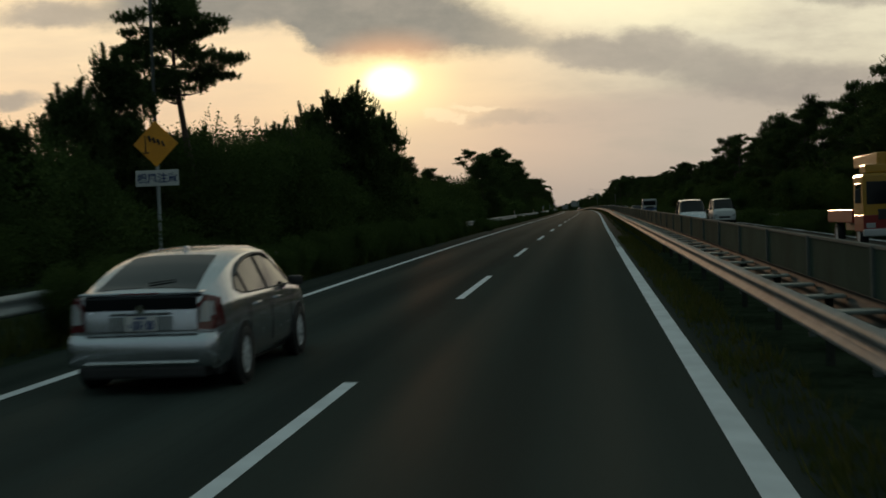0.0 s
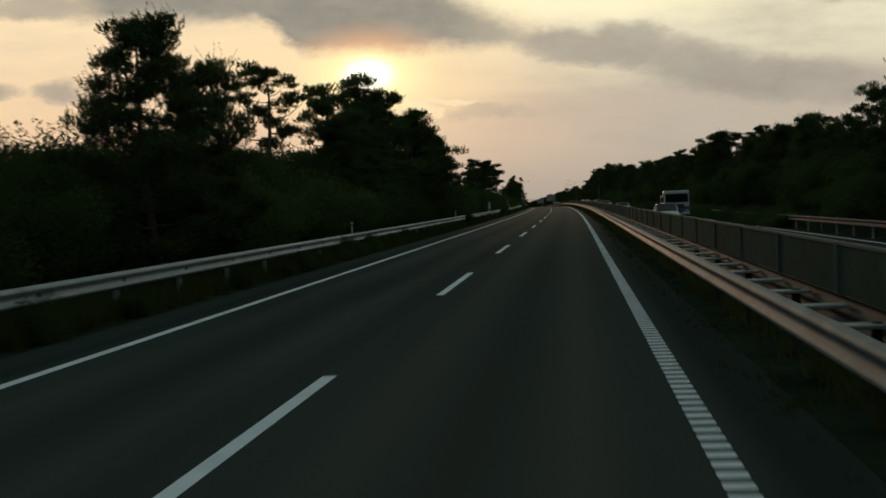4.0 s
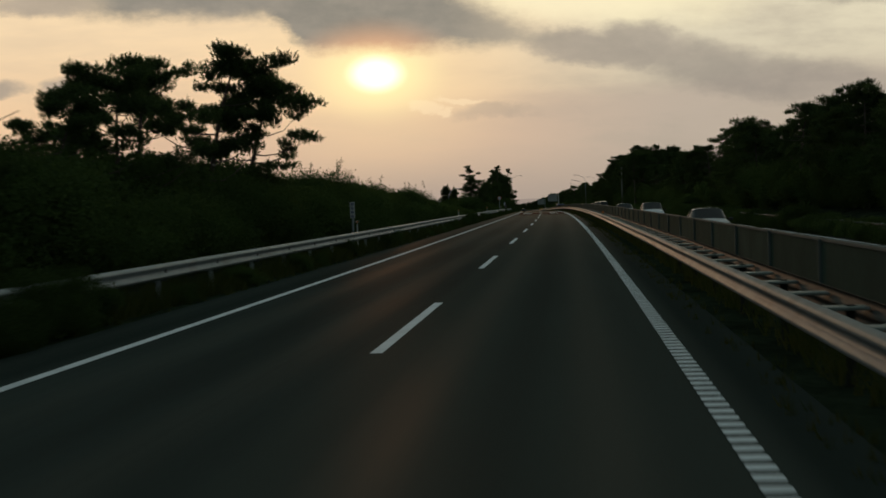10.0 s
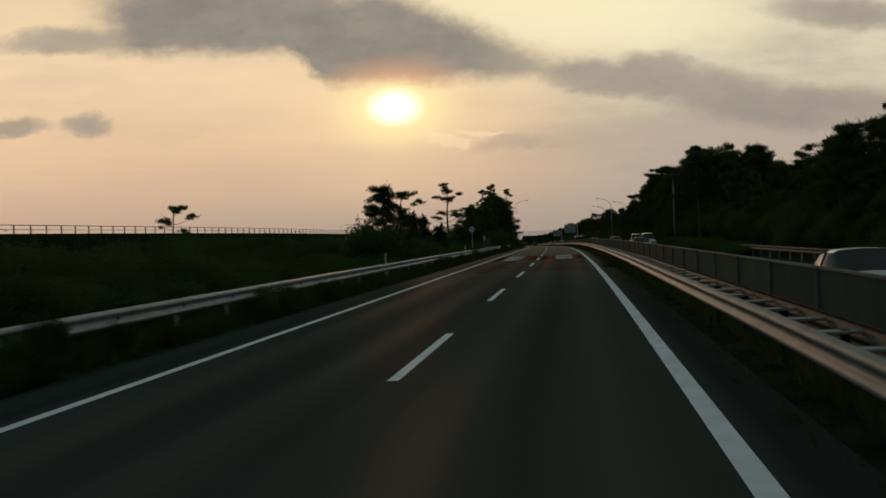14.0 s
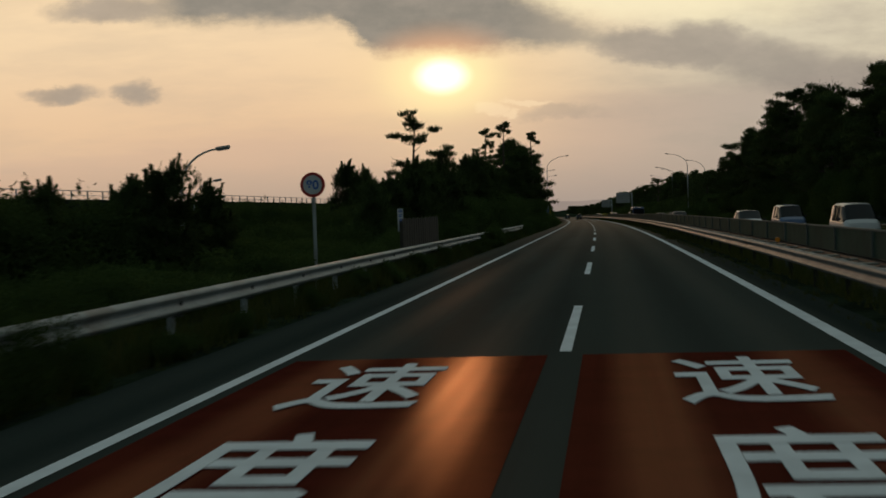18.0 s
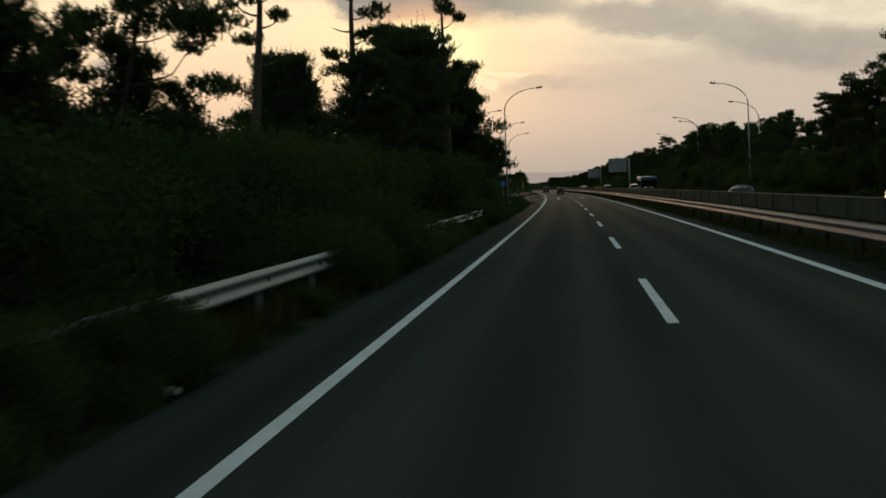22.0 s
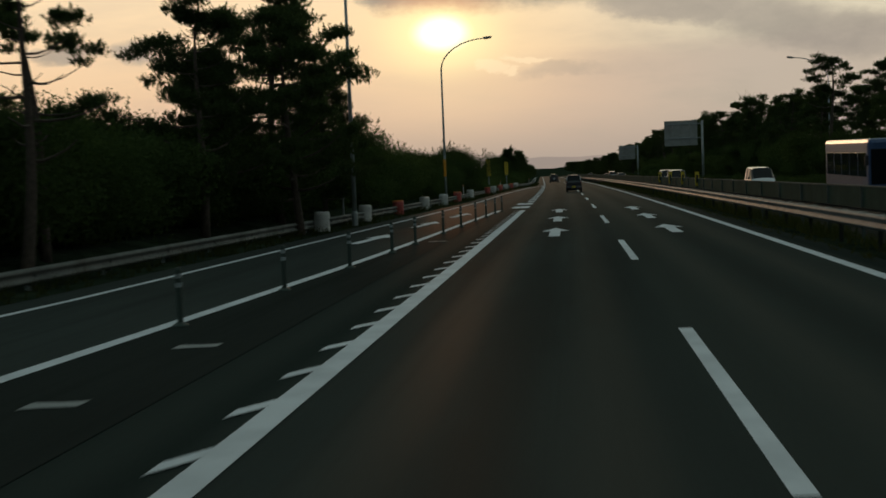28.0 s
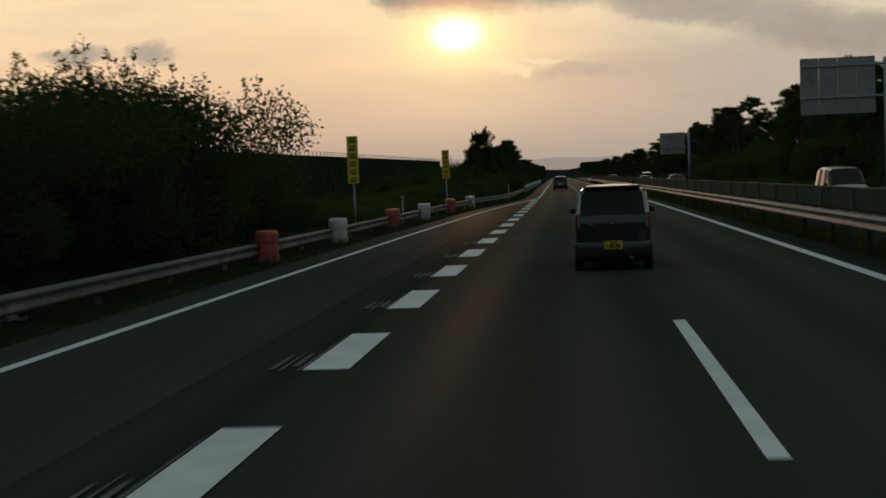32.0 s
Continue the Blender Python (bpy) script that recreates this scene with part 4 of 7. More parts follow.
def needles_on(pads, per_pad, shoot, flat_, long_=0.0):
    """Needles on short upright shoots that fill pads given as (centre, radius); long_: share of long candle shoots."""
    base, tip, wid = [], [], []
    for c, r in pads:
        k = int(per_pad * (0.5 + r))
        q = np.random.normal(size=(k, 3))
        q /= np.linalg.norm(q, axis=1)[:, None]
        q *= (np.random.rand(k, 1) ** 0.45) * r
        q[:, 2] *= flat_
        root = np.array(c) + q
        d0 = np.random.normal(size=(k, 3)) * 0.42 + q / r * 0.5
        d0[:, 2] = np.abs(d0[:, 2]) * 0.5 + 0.8
        d0 /= np.linalg.norm(d0, axis=1)[:, None]
        length = shoot * (0.6 + 0.8 * np.random.rand(k, 1))
        candle = np.random.rand(k, 1) < long_
        length = np.where(candle, length * 2.6, length)
        for j in range(14):
            f = (j + np.random.rand(k, 1)) / 14
            d = np.random.normal(size=(k, 3)) * 0.6 + d0 * 0.75
            d /= np.linalg.norm(d, axis=1)[:, None]
            b = root + d0 * length * f
            base.append(b)
            tip.append(b + d * (0.10 + 0.05 * np.random.rand(k, 1)) * (1.15 - 0.4 * f))
            wid.append(np.full(k, 0.04))
    return np.concatenate(base), np.concatenate(tip), np.concatenate(wid)


def candle_needles(spires, count=300):
    """Needles standing off slim upright shoots given as (foot, axis)."""
    base, tip = [], []
    for foot, axis in spires:
        f = np.random.rand(count, 1)
        b = np.array(foot) + np.array(axis) * f
        d = np.random.normal(size=(count, 3)) * 0.6
        d[:, 2] = np.abs(d[:, 2]) * 0.4 + 0.25
        d /= np.linalg.norm(d, axis=1)[:, None]
        base.append(b)
        tip.append(b + d * (0.125 + 0.04 * np.random.rand(count, 1)))
    base = np.concatenate(base)
    return base, np.concatenate(tip), np.full(len(base), 0.036)


def pine(seed, height, clear, spread, lean=(0.0, 0.0), limbs=26, per_pad=34, flat_=0.42, shape=0.7, bare=0.0, pad=0.5, shoot=0.16, candles=0.0, tufts=(2, 2, 3)):
    """Meshes of a coastal pine: leaning tapered trunk, upswept limbs, cloud-like needle pads."""
    rng = random.Random(seed)
    np.random.seed(seed)
    bm = bmesh.new()
    pts, radii = [], []
    steps = 9
    phase = rng.uniform(0, 6)
    for i in range(steps + 1):
        f = i / steps
        wig = 0.16 * height * 0.1 * math.sin(f * 5 + phase)
        pts.append(Vector((lean[0] * f ** 1.4 + wig, lean[1] * f ** 1.4 + wig * 0.6, height * 0.97 * f - 0.3 * (1 - f))))
        radii.append(0.022 * height * (1 - f * 0.88) + 0.012)
    tube(bm, pts, radii, 8)
    pads, spires = [], []
    for k in range(limbs):
        f = clear + (1 - clear) * ((k + rng.random()) / limbs)
        i = min(int(f * steps), steps - 1)
        root = pts[i].lerp(pts[i + 1], f * steps - i)
        az = k * 2.4 + rng.uniform(-0.6, 0.6)
        g = (f - clear) / (1 - clear)
        reach = spread * (math.sin(math.pi * (0.18 + 0.80 * g ** shape)) * 0.85 + 0.18) * rng.uniform(0.6, 1.15)
        rise = reach * rng.uniform(0.05, 0.45) + 0.25 * g
        line = []
        for j in range(5):
            h = j / 4
            bend = rng.uniform(-0.12, 0.12) * reach * h
            line.append(root + Vector((math.cos(az) * reach * h - math.sin(az) * bend, math.sin(az) * reach * h + math.cos(az) * bend, rise * h ** 1.5 - 0.06 * reach * math.sin(h * 3.1))))
        r0 = max(0.012, radii[i] * 0.42)
        tube(bm, line, [r0, r0 * 0.8, r0 * 0.6, r0 * 0.42, r0 * 0.25], 5)
        if rng.random() < bare:
            continue
        if candles > 0.15 and g > 0.3:
            for j in (4,) if k % 3 else (3, 4):
                spires.append((line[j] + Vector((rng.gauss(0, 0.16), rng.gauss(0, 0.16), 0.15)), Vector((math.cos(az) * 0.16 + rng.gauss(0, 0.08), math.sin(az) * 0.16 + rng.gauss(0, 0.08), 1.0)) * rng.uniform(0.5, 0.85)))
        for j in (2, 3, 4):
            if j == 2 and reach < 1.0:
                continue
            for _ in range(tufts[j - 2]):
                c = line[j] + Vector((rng.gauss(0, 0.28), rng.gauss(0, 0.28), rng.gauss(0.08, 0.10))) * (0.5 + 0.25 * spread)
                pads.append((c, pad * rng.uniform(0.7, 1.35) * (0.75 + 0.12 * spread)))
    for _ in range(5):
        pads.append((pts[-1] + Vector((rng.gauss(0, 0.22), rng.gauss(0, 0.22), rng.uniform(-0.45, 0.1))), pad * 0.9))
    if candles > 0.15:
        for _ in range(4):
            spires.append((pts[-1] + Vector((rng.gauss(0, 0.25), rng.gauss(0, 0.25), -0.1)), Vector((rng.gauss(0, 0.15), rng.gauss(0, 0.15), rng.uniform(0.6, 0.95)))))
    wood = bpy.data.meshes.new("trunk")
    bm.to_mesh(wood)
    bm.free()
    wood.materials.append(BARK)
    wood.shade_smooth()
    base, tip, wid = needles_on(pads, per_pad, shoot, flat_, min(candles, 0.04))
    if spires:
        more = candle_needles(spires)
        base, tip, wid = (np.concatenate(pair) for pair in zip((base, tip, wid), more))
    return wood, blades_mesh("crown", base, tip, wid, NEEDLES), float(np.percentile(tip[:, 2], 99.7))


def bush(seed, width=3.4, height=3.0, leaves=4200, size=0.085, twiggy=0.0):
    """Meshes of a broad-leaved bush: stems and an uneven mass of leaves."""
    rng = random.Random(seed)
    np.random.seed(seed)
    lumps = [(Vector((rng.gauss(0, width * 0.22), rng.gauss(0, width * 0.22), height * rng.uniform(0.22, 0.78))), rng.uniform(0.22, 0.36) * width) for _ in range(17)]
    bm = bmesh.new()
    for c, r in lumps:
        mid = Vector((c.x * 0.4, c.y * 0.4, c.z * 0.5))
        tube(bm, [(c.x * 0.1, c.y * 0.1, -0.2), mid, c], [0.035, 0.024, 0.010], 5)
    pts, out = [], []
    for _ in range(int(26 * twiggy)):
        c, r = rng.choice(lumps)
        tip = c + Vector((rng.gauss(0, 0.35), rng.gauss(0, 0.35), r + rng.uniform(0.05, 0.40)))
        knee = c.lerp(tip, 0.6) + Vector((rng.gauss(0, 0.10), rng.gauss(0, 0.10), 0))
        tube(bm, [c, knee, tip], [0.010, 0.007, 0.003], 4)
        along = np.random.rand(26, 1) * 0.9 + 0.1
        pts.append(np.array(knee) + (np.array(tip) - np.array(knee)) * along + np.random.normal(size=(26, 3)) * 0.05)
        out.append(np.random.normal(size=(26, 3)) * 0.5)
    per = leaves // len(lumps)
    for c, r in lumps:
        q = np.random.normal(size=(per, 3))
        q /= np.linalg.norm(q, axis=1)[:, None]
        rr = (np.random.rand(per, 1) ** 0.35) * r * (1 + 0.10 * np.random.normal(size=(per, 1)))
        w = np.array(c) + q * rr * np.array([1, 1, 0.8])
        w[:, 2] = np.maximum(w[:, 2], 0.02)
        pts.append(w)
        out.append(q)
    wood = bpy.data.meshes.new("stems")
    bm.to_mesh(wood)
    bm.free()
    wood.materials.append(BARK)
    pts = np.concatenate(pts)
    me = leaves_mesh("undergrowth", pts, np.concatenate(out), size * (0.6 + 0.8 * np.random.rand(len(pts))), LEAVES)
    return wood, me, height


def plant(kind, s, x, height, label, category, turn=None, group="", name="pine_tree"):
    wood, crown, h = kind
    k = height / h
    m = stand(s, x, ground_height(s, x) - 0.05, 360 * random.random() if turn is None else turn, False)
    t = thing(name, m, label, category, group)
    t.scale = (k, k, k)
    share("trunk", wood, t)
    share("crown" if name != "bush" else "foliage", crown, t)
    return t


random.seed(4)
# young bushy pines, dense pines, open spreading pines, wind-bent pines, sparse tall pines
YOUNG = [pine(11 + k, 5.0, 0.04, 1.75, limbs=34, per_pad=26, flat_=0.8, shape=0.30, pad=0.30, shoot=0.26, candles=0.22) for k in range(3)]
DENSE = [pine(21 + k, 9.5, 0.10, 2.8, (0.5 * (k - 1), 0.4), limbs=40, per_pad=40, flat_=0.5, shape=0.55, pad=0.50, shoot=0.27, candles=0.06, tufts=(1, 2, 3)) for k in range(4)]
OPEN = [pine(91 + k, 9.0, 0.20, 3.5, (0.9 * (k - 1), 0.3), limbs=27, per_pad=52, flat_=0.42, shape=0.55, pad=0.47, shoot=0.28, bare=0.08, tufts=(1, 1, 3)) for k in range(3)]
BENT = [pine(31 + k, 7.0, 0.30, 2.9, (1.9, 0.3 * k), limbs=19, per_pad=50, flat_=0.38, shape=0.9, pad=0.42, shoot=0.25, bare=0.15, tufts=(0, 2, 3)) for k in range(3)]
TALL = [pine(41 + k, 10.0, 0.50, 2.2, (0.5 - 0.6 * k, 0.2), limbs=19, per_pad=42, flat_=0.40, shape=0.9, bare=0.25, pad=0.46, shoot=0.24, tufts=(1, 1, 3)) for k in range(3)]
SPARSE = [pine(51 + k, 8.0, 0.42, 2.0, (0.5, 0.5 - 0.7 * k), limbs=15, per_pad=34, flat_=0.36, shape=0.9, bare=0.35, pad=0.36, shoot=0.24, tufts=(0, 1, 3)) for k in range(2)]
SLIM = [pine(101 + k, 11.0, 0.58, 1.15, (0.2, 0.2), limbs=11, per_pad=40, flat_=0.5, shape=0.8, bare=0.25, pad=0.30, shoot=0.22, tufts=(1, 1, 2)) for k in range(3)]
LONE = pine(38, 9.0, 0.64, 2.1, (0.5, 0.3), limbs=19, per_pad=44, flat_=0.34, shape=0.9, pad=0.46)
BUSHES = [bush(61 + k, 3.3 + 0.3 * (k % 3), 3.0, 21000, 0.056, 0.25) for k in range(6)]
TALL_BUSHES = [bush(81 + k, 5.0, 5.2, 42000, 0.058, 0.35) for k in range(3)]
TWIGGY = [bush(71 + k, 4.4, 4.2, 34000, 0.056, 0.9) for k in range(2)]

DARK_PINE = "dense dark green coastal pine with uneven crown"
for kind, rows, label, group in (
        (YOUNG, ((22, -11.0, 2.8), (27.5, -11.9, 4.2), (33, -12.4, 5.5), (35.6, -11.8, 6.7), (41, -12, 4.7), (46, -12.4, 4.9), (49.5, -9.9, 5.2), (53, -10.3, 5.1), (55.5, -9.6, 5.5), (57.5, -10.2, 6.4), (60, -9.2, 7.5), (61.5, -8.6, 6.9), (64.5, -7.9, 6.7), (67, -8.8, 5.3), (71, -8.8, 4.9), (502, -9.4, 3.6), (505.5, -10.0, 4.0), (509.5, -9.6, 4.1), (511.5, -10.0, 4.0), (513, -9, 4.4), (515.5, -9.4, 5.1), (518.3, -9, 4.9), (523, -9.2, 4.5), (529, -9, 4.8), (533, -9.8, 5.4), (536, -9.4, 4.9), (538.5, -10, 4.8), (541, -9.4, 4.6), (544.5, -9.7, 5.3), (548.6, -9.6, 6.3), (551, -9.2, 6.7), (553.4, -9.3, 6.3), (556.2, -8.9, 5.9), (559.5, -8.6, 5.2), (930, -9.6, 6.4), (935, -9.2, 4.6), (922, -10, 4.4)), "young bushy pine with upright shoots", "young pines"),
        (DENSE, ((72, -11, 4.7), (80, -10.4, 4.7), (88, -10.6, 5.0), (96, -10.6, 5.2), (104, -10.4, 4.6), (112, -10.2, 4.2), (127, -7.6, 6.6), (133, -8.2, 6.2), (161, -8.8, 6.0), (165, -9.0, 6.6), (177, -9.6, 8.2), (192, -9.0, 7.7), (197, -8.8, 7.4), (204, -8.6, 7.4), (210, -8.6, 6.8), (214, -8.8, 4.9), (220, -9.0, 3.6)), DARK_PINE, "roadside pines"),
        (DENSE, ((427, -8.8, 5.4), (552, -9.5, 5.8), (556, -10.3, 6.0), (560, -10, 6.0), (565.5, -10.4, 3.9), (571, -10, 5.0), (589, -10.4, 6.3), (597, -9.2, 7.2), (603, -13.2, 8.2), (610, -11.6, 6.8), (598, -13, 7.4), (605, -8.9, 9.4), (628, -10.8, 7.8), (640, -10.0, 8.6), (630, -8.6, 9.6), (641, -10.6, 9.2), (650, -12.4, 8.0), (659, -11.8, 5.8), (668, -12.4, 5.6)), DARK_PINE, "roadside pines"),
        (DENSE, ((682, -12.4, 8.6), (738.5, -13.2, 6.2), (752, -11.8, 6.4), (943, -8.8, 5.0), (955, -8.8, 5.2), (968, -8.6, 6.0), (980, -8.6, 6.6), (990, -8.8, 5.4)), DARK_PINE, "roadside pines"),
        (OPEN, ((695, -9.7, 5.6), (546, -11.4, 7.2), (631, -10.6, 12.0), (637, -9.9, 10.0), (745, -12.4, 9.6), (740, -10.6, 7.8), (734, -12.4, 7.4), (184, -9.2, 9.2), (171, -9.6, 9.0), (163, -10.2, 7.6), (189, -8.3, 8.2)), "broad open-crowned pine with gaps between its boughs", "roadside pines"),
        (BENT, ((261, -8.8, 6.7), (265, -9.4, 5.6), (297.5, -10.4, 7.2), (291, -10.6, 7.0), (286, -11.2, 6.2), (687, -11.8, 7.2), (280, -9.8, 5.4), (276, -10.4, 4.6), (571, -10.9, 6.9)), "wind-bent coastal pine with flat needle pads", "wind-bent pines"),
        (TALL, ((40, -10.8, 9.0), (157.5, -11.5, 8.3), (612, -9.6, 10), (618, -11, 11), (624, -10, 11), (630, -9.6, 11), (636, -10.4, 11)), "tall bare-trunked pine with small high crown", "tall pines"),
        (SPARSE, ((268, -14.6, 6.6), (447, -28, 6.2), (563, -15.6, 11.2), (718.5, -11.75, 6.6), (722, -12.6, 6.0), (431, -8.6, 5.2)), "sparse half-bare pine with twisted limbs", "sparse pines"),
        (SLIM, ((587, -11.2, 10.6), (599, -9.8, 12.0), (612, -7.2, 11.8)), "slim twisted pine with a few high needle pads", "sparse pines")):
    for i, (s, x, h) in enumerate(rows):
        plant(LONE if s == 40 else kind[i % len(kind)], s, x, h, label, "tree", None if kind is not BENT else -60 + 50 * (i % 2), group)

# pine wood on the landward side
def wood_top(s):
    return float(np.interp(s, [0, 90, 120, 165, 215, 260, 290, 380, 440, 470, 500, 512, 530, 560, 585, 615, 650, 672, 700, 745, 780, 830, 880, 1000], [9.0, 9.2, 8.6, 8.0, 6.2, 8.0, 7.2, 8.6, 7.0, 6.4, 8.6, 11.0, 11.4, 10.0, 12.2, 11.0, 9.2, 7.6, 7.8, 9.4, 10.2, 8.2, 9.2, 8.6]))


s = 24.0
while s < 1090:
    for x in (20.6,):
        top = wood_top(s) * random.uniform(0.82, 1.06) - (0.8 if x > 22 else 0.0)
        kind = (DENSE, OPEN, TALL, DENSE, OPEN, TALL)[random.randrange(6)] if s < 640 else (TALL, OPEN, TALL, TALL, DENSE, OPEN)[random.randrange(6)]
        plant(kind[random.randrange(len(kind))], s + random.uniform(-2, 2), x + random.uniform(-1.6, 1.6), top, "dark coastal pine in a roadside wood", "tree", None, "landward pine wood")
    wood, crown, nominal = DENSE[random.randrange(4)]
    ob = new("back_wood", crown)
    k = wood_top(s) * random.uniform(0.75, 0.98) / nominal
    ob.matrix_basis = stand(s + 3, 26 + random.uniform(-1, 2), ground_height(s, 26), 360 * random.random(), False) @ Matrix.Scale(k, 4)
    tagged(ob, "deeper dark pine wood behind the front trees", "wood", kind="stuff")
    s += 5.8 if s < 700 else 8.5
for s, x, h in ((502, 17.6, 10.4), (517.5, 20.8, 10.6), (527, 21.0, 12.0), (584, 21, 12.4)):
    plant(TALL[int(s) % 3], s, x, h, "tall pine standing above the wood's edge", "tree", None, "tall pines")


# undergrowth, all along both sides
def hedge_top(s):
    return float(np.interp(s, [-20, 10, 20, 45, 60, 100, 120, 140, 150, 200, 222, 260, 300, 310, 345, 360, 380, 430, 495, 515, 545, 570, 600, 650, 668, 684, 705, 730, 760, 790, 810, 822, 832, 840, 870, 900, 960],
                           [2.2, 2.6, 3.0, 4.4, 4.6, 4.4, 4.0, 3.7, 4.4, 4.6, 3.2, 3.6, 3.4, 3.3, 2.5, 2.6, 1.7, 1.4, 1.7, 3.0, 3.8, 4.4, 4.8, 4.8, 4.0, 2.2, 4.4, 4.4, 3.5, 2.9, 3.6, 4.2, 3.2, 0.9, 1.0, 2.6, 3.6]))


def hedge_edge(s):
    if 662 < s < 694:
        return -12.0
    if s > 684:
        return min(ramp_edge(s) - 3.6, -7.6)
    return float(np.interp(s, [36, 52], [-10.2, -7.5]))


def bank_height(s):
    return float(np.interp(s, [330, 440, 560, 925], [3.2, 3.9, 4.0, 4.6]))


def undergrowth(s, x, h):
    wood, me, nominal = BUSHES[random.randrange(len(BUSHES))] if h < 3.7 else TALL_BUSHES[random.randrange(3)]
    k = h / nominal
    ob = new("undergrowth", me)
    ob.matrix_basis = stand(s, x, ground_height(s, x) - 0.15, 360 * random.random(), False) @ Matrix.Diagonal((max(k, 0.6), max(k, 0.6), k, 1))
    tagged(ob, "tangled dark green roadside shrubs", "shrubs", kind="stuff")


s = -24.0
while s < 1000:
    h = hedge_top(s)
    e = hedge_edge(s)
    if 563 < s < 576 or 582 < s < 593 or 612 < s < 660:
        undergrowth(s + 0.7, -6.2 - 0.5 * random.random(), random.uniform(0.7, 1.4))
    undergrowth(s, e - 0.35 * h, h * random.uniform(0.55, 0.85))
    undergrowth(s + 1.2, e - 0.75 * h - 0.8, h * random.uniform(0.8, 1.05))
    if random.random() < 0.6:
        undergrowth(s + 0.6, e - 4.5 - random.uniform(0, 3), h * random.uniform(0.8, 1.05))
    s += 2.5 if s < 860 else 4.0
s = 10.0
while s < 1000:
    if math.sin(s * 0.071) + math.sin(s * 0.023 + 1.0) > -1.1:
        undergrowth(s, 14.75 + random.uniform(-0.2, 0.25), random.uniform(0.85, 1.5))
    else:
        undergrowth(s, 17.2 + random.uniform(-0.5, 0.8), random.uniform(1.6, 3.2))
    undergrowth(s + 1.8, 19.6 + random.uniform(-0.5, 0.8), random.uniform(2.6, 4.2))
    s += 3.6 if s < 700 else 5.0
for s, x in ((350, -16), (356, -22), (364, -15), (372, -20), (380, -18), (392, -24), (405, -17), (418, -26), (428, -18), (440, -20), (452, -16), (462, -24), (474, -18), (486, -22), (496, -17)):
    undergrowth(s, x, random.uniform(2.0, 3.0))
    undergrowth(s + 4, x - 9, random.uniform(2.2, 3.4))
for s, x, h in ((683.5, -6.3, 0.8), (684.5, -7.2, 1.2), (354, -10.4, 3.0), (358, -11.5, 3.2), (352, -20.6, 4.8), (349, -18.4, 4.6), (355, -22.4, 4.6), (368, -17.6, 4.5), (371, -19.4, 4.7), (374, -20.4, 4.5), (379, -21.6, 4.6), (384, -22.8, 4.5), (434, -9.6, 3.4), (424, -9.4, 3.2), (437, -10.4, 2.8), (685.5, -6.4, 1.1), (687, -7.2, 1.5), (472, -12.5, 3.0), (476, -11.8, 2.9), (479, -12.8, 3.0), (473, -15, 3.0), (482, -13.5, 3.0), (478, -15.5, 3.1), (470, -14, 2.9), (687.5, -8.4, 1.2), (686, -8.3, 1.5), (597.5, -7.4, 3.4), (596.2, -7.6, 3.0), (598.4, -7.0, 2.7)):
    undergrowth(s, x, h)
for k in range(46):
    undergrowth(352 + 6.3 * k, -28.6 + random.uniform(-0.8, 1.2), bank_height(352 + 6.3 * k) * random.uniform(0.8, 1.05))
for s, x, h in ((475, -9.9, 3.6), (477, -11.3, 3.4), (478.5, -12.0, 3.3), (479.5, -10.1, 3.2), (476, -13.4, 3.3), (482, -12.6, 3.2), (560, -21, 6.6), (556, -19, 6.0)):
    plant(YOUNG[int(s) % 3], s, x, h, "young bushy pine with upright shoots", "tree", None, "young pines")
for k in range(26):
    for x, name_ in ((-11 - 3 * (k % 3), "far_wood"), (21 + 4 * (k % 2), "far_wood")):
        wood, crown, nominal = DENSE[k % 4]
        ob = new(name_, crown)
        s_ = 1010 + 30 * k if x < 0 else 1100 + 38 * k
        ob.matrix_basis = stand(s_, x, -0.5, 50 * k, False) @ Matrix.Diagonal((1.2, 1.2, (7.0 if x < 0 else 8.5) / nominal, 1))
        tagged(ob, "distant dark pines along the road", "wood", kind="stuff")
for s, x, h in ((50.5, -10.9, 5.4), (47.5, -10.2, 4.8), (813, -11.2, 3.7), (819, -11.6, 4.2), (825, -11.2, 4.5), (349, -9.5, 3.0), (308, -9.4, 3.6), (768, -13, 3.9), (761, -13.4, 4.6), (765, -12.6, 4.1), (773, -12.8, 3.8), (781, -12.6, 3.5), (789, -12.2, 3.3)):
    plant(TWIGGY[int(s) % 2], s, x, h, "twiggy broad-leaved bush with loose leaf sprays", "bush", None, "loose roadside bushes", "bush")

for s, x, h in ((610.8, -6.1, 1.3), (612.4, -5.9, 1.5), (614.2, -5.8, 1.6), (616.3, -5.9, 1.3), (618.6, -6.0, 1.2), (622, -6.1, 1.1), (38.5, -12.8, 4.6), (30.6, -12.6, 4.0), (44, -11.4, 4.9)):
    undergrowth(s, x, h)
for k in range(11):
    undergrowth(57 + 2.3 * k, -7.0 + 0.3 * math.sin(k * 2.1), 1.0 + 0.3 * math.sin(k * 1.7))
for s, x, h in ((88, -5.8, 1.05), (90.2, -5.7, 1.15), (92.6, -5.8, 1.0), (95, -5.7, 1.1), (97, -5.9, 0.95), (104.5, -6.0, 0.9)):
    undergrowth(s, x, h)
for s, x, h in ((567.6, -6.0, 1.2), (570, -5.9, 1.6), (572.6, -5.9, 1.8), (575.2, -5.9, 1.9), (578, -6.2, 1.7), (581, -6.7, 1.6), (584, -6.8, 1.5), (587, -6.8, 1.3), (590, -6.8, 1.1)):
    undergrowth(s, x, h)

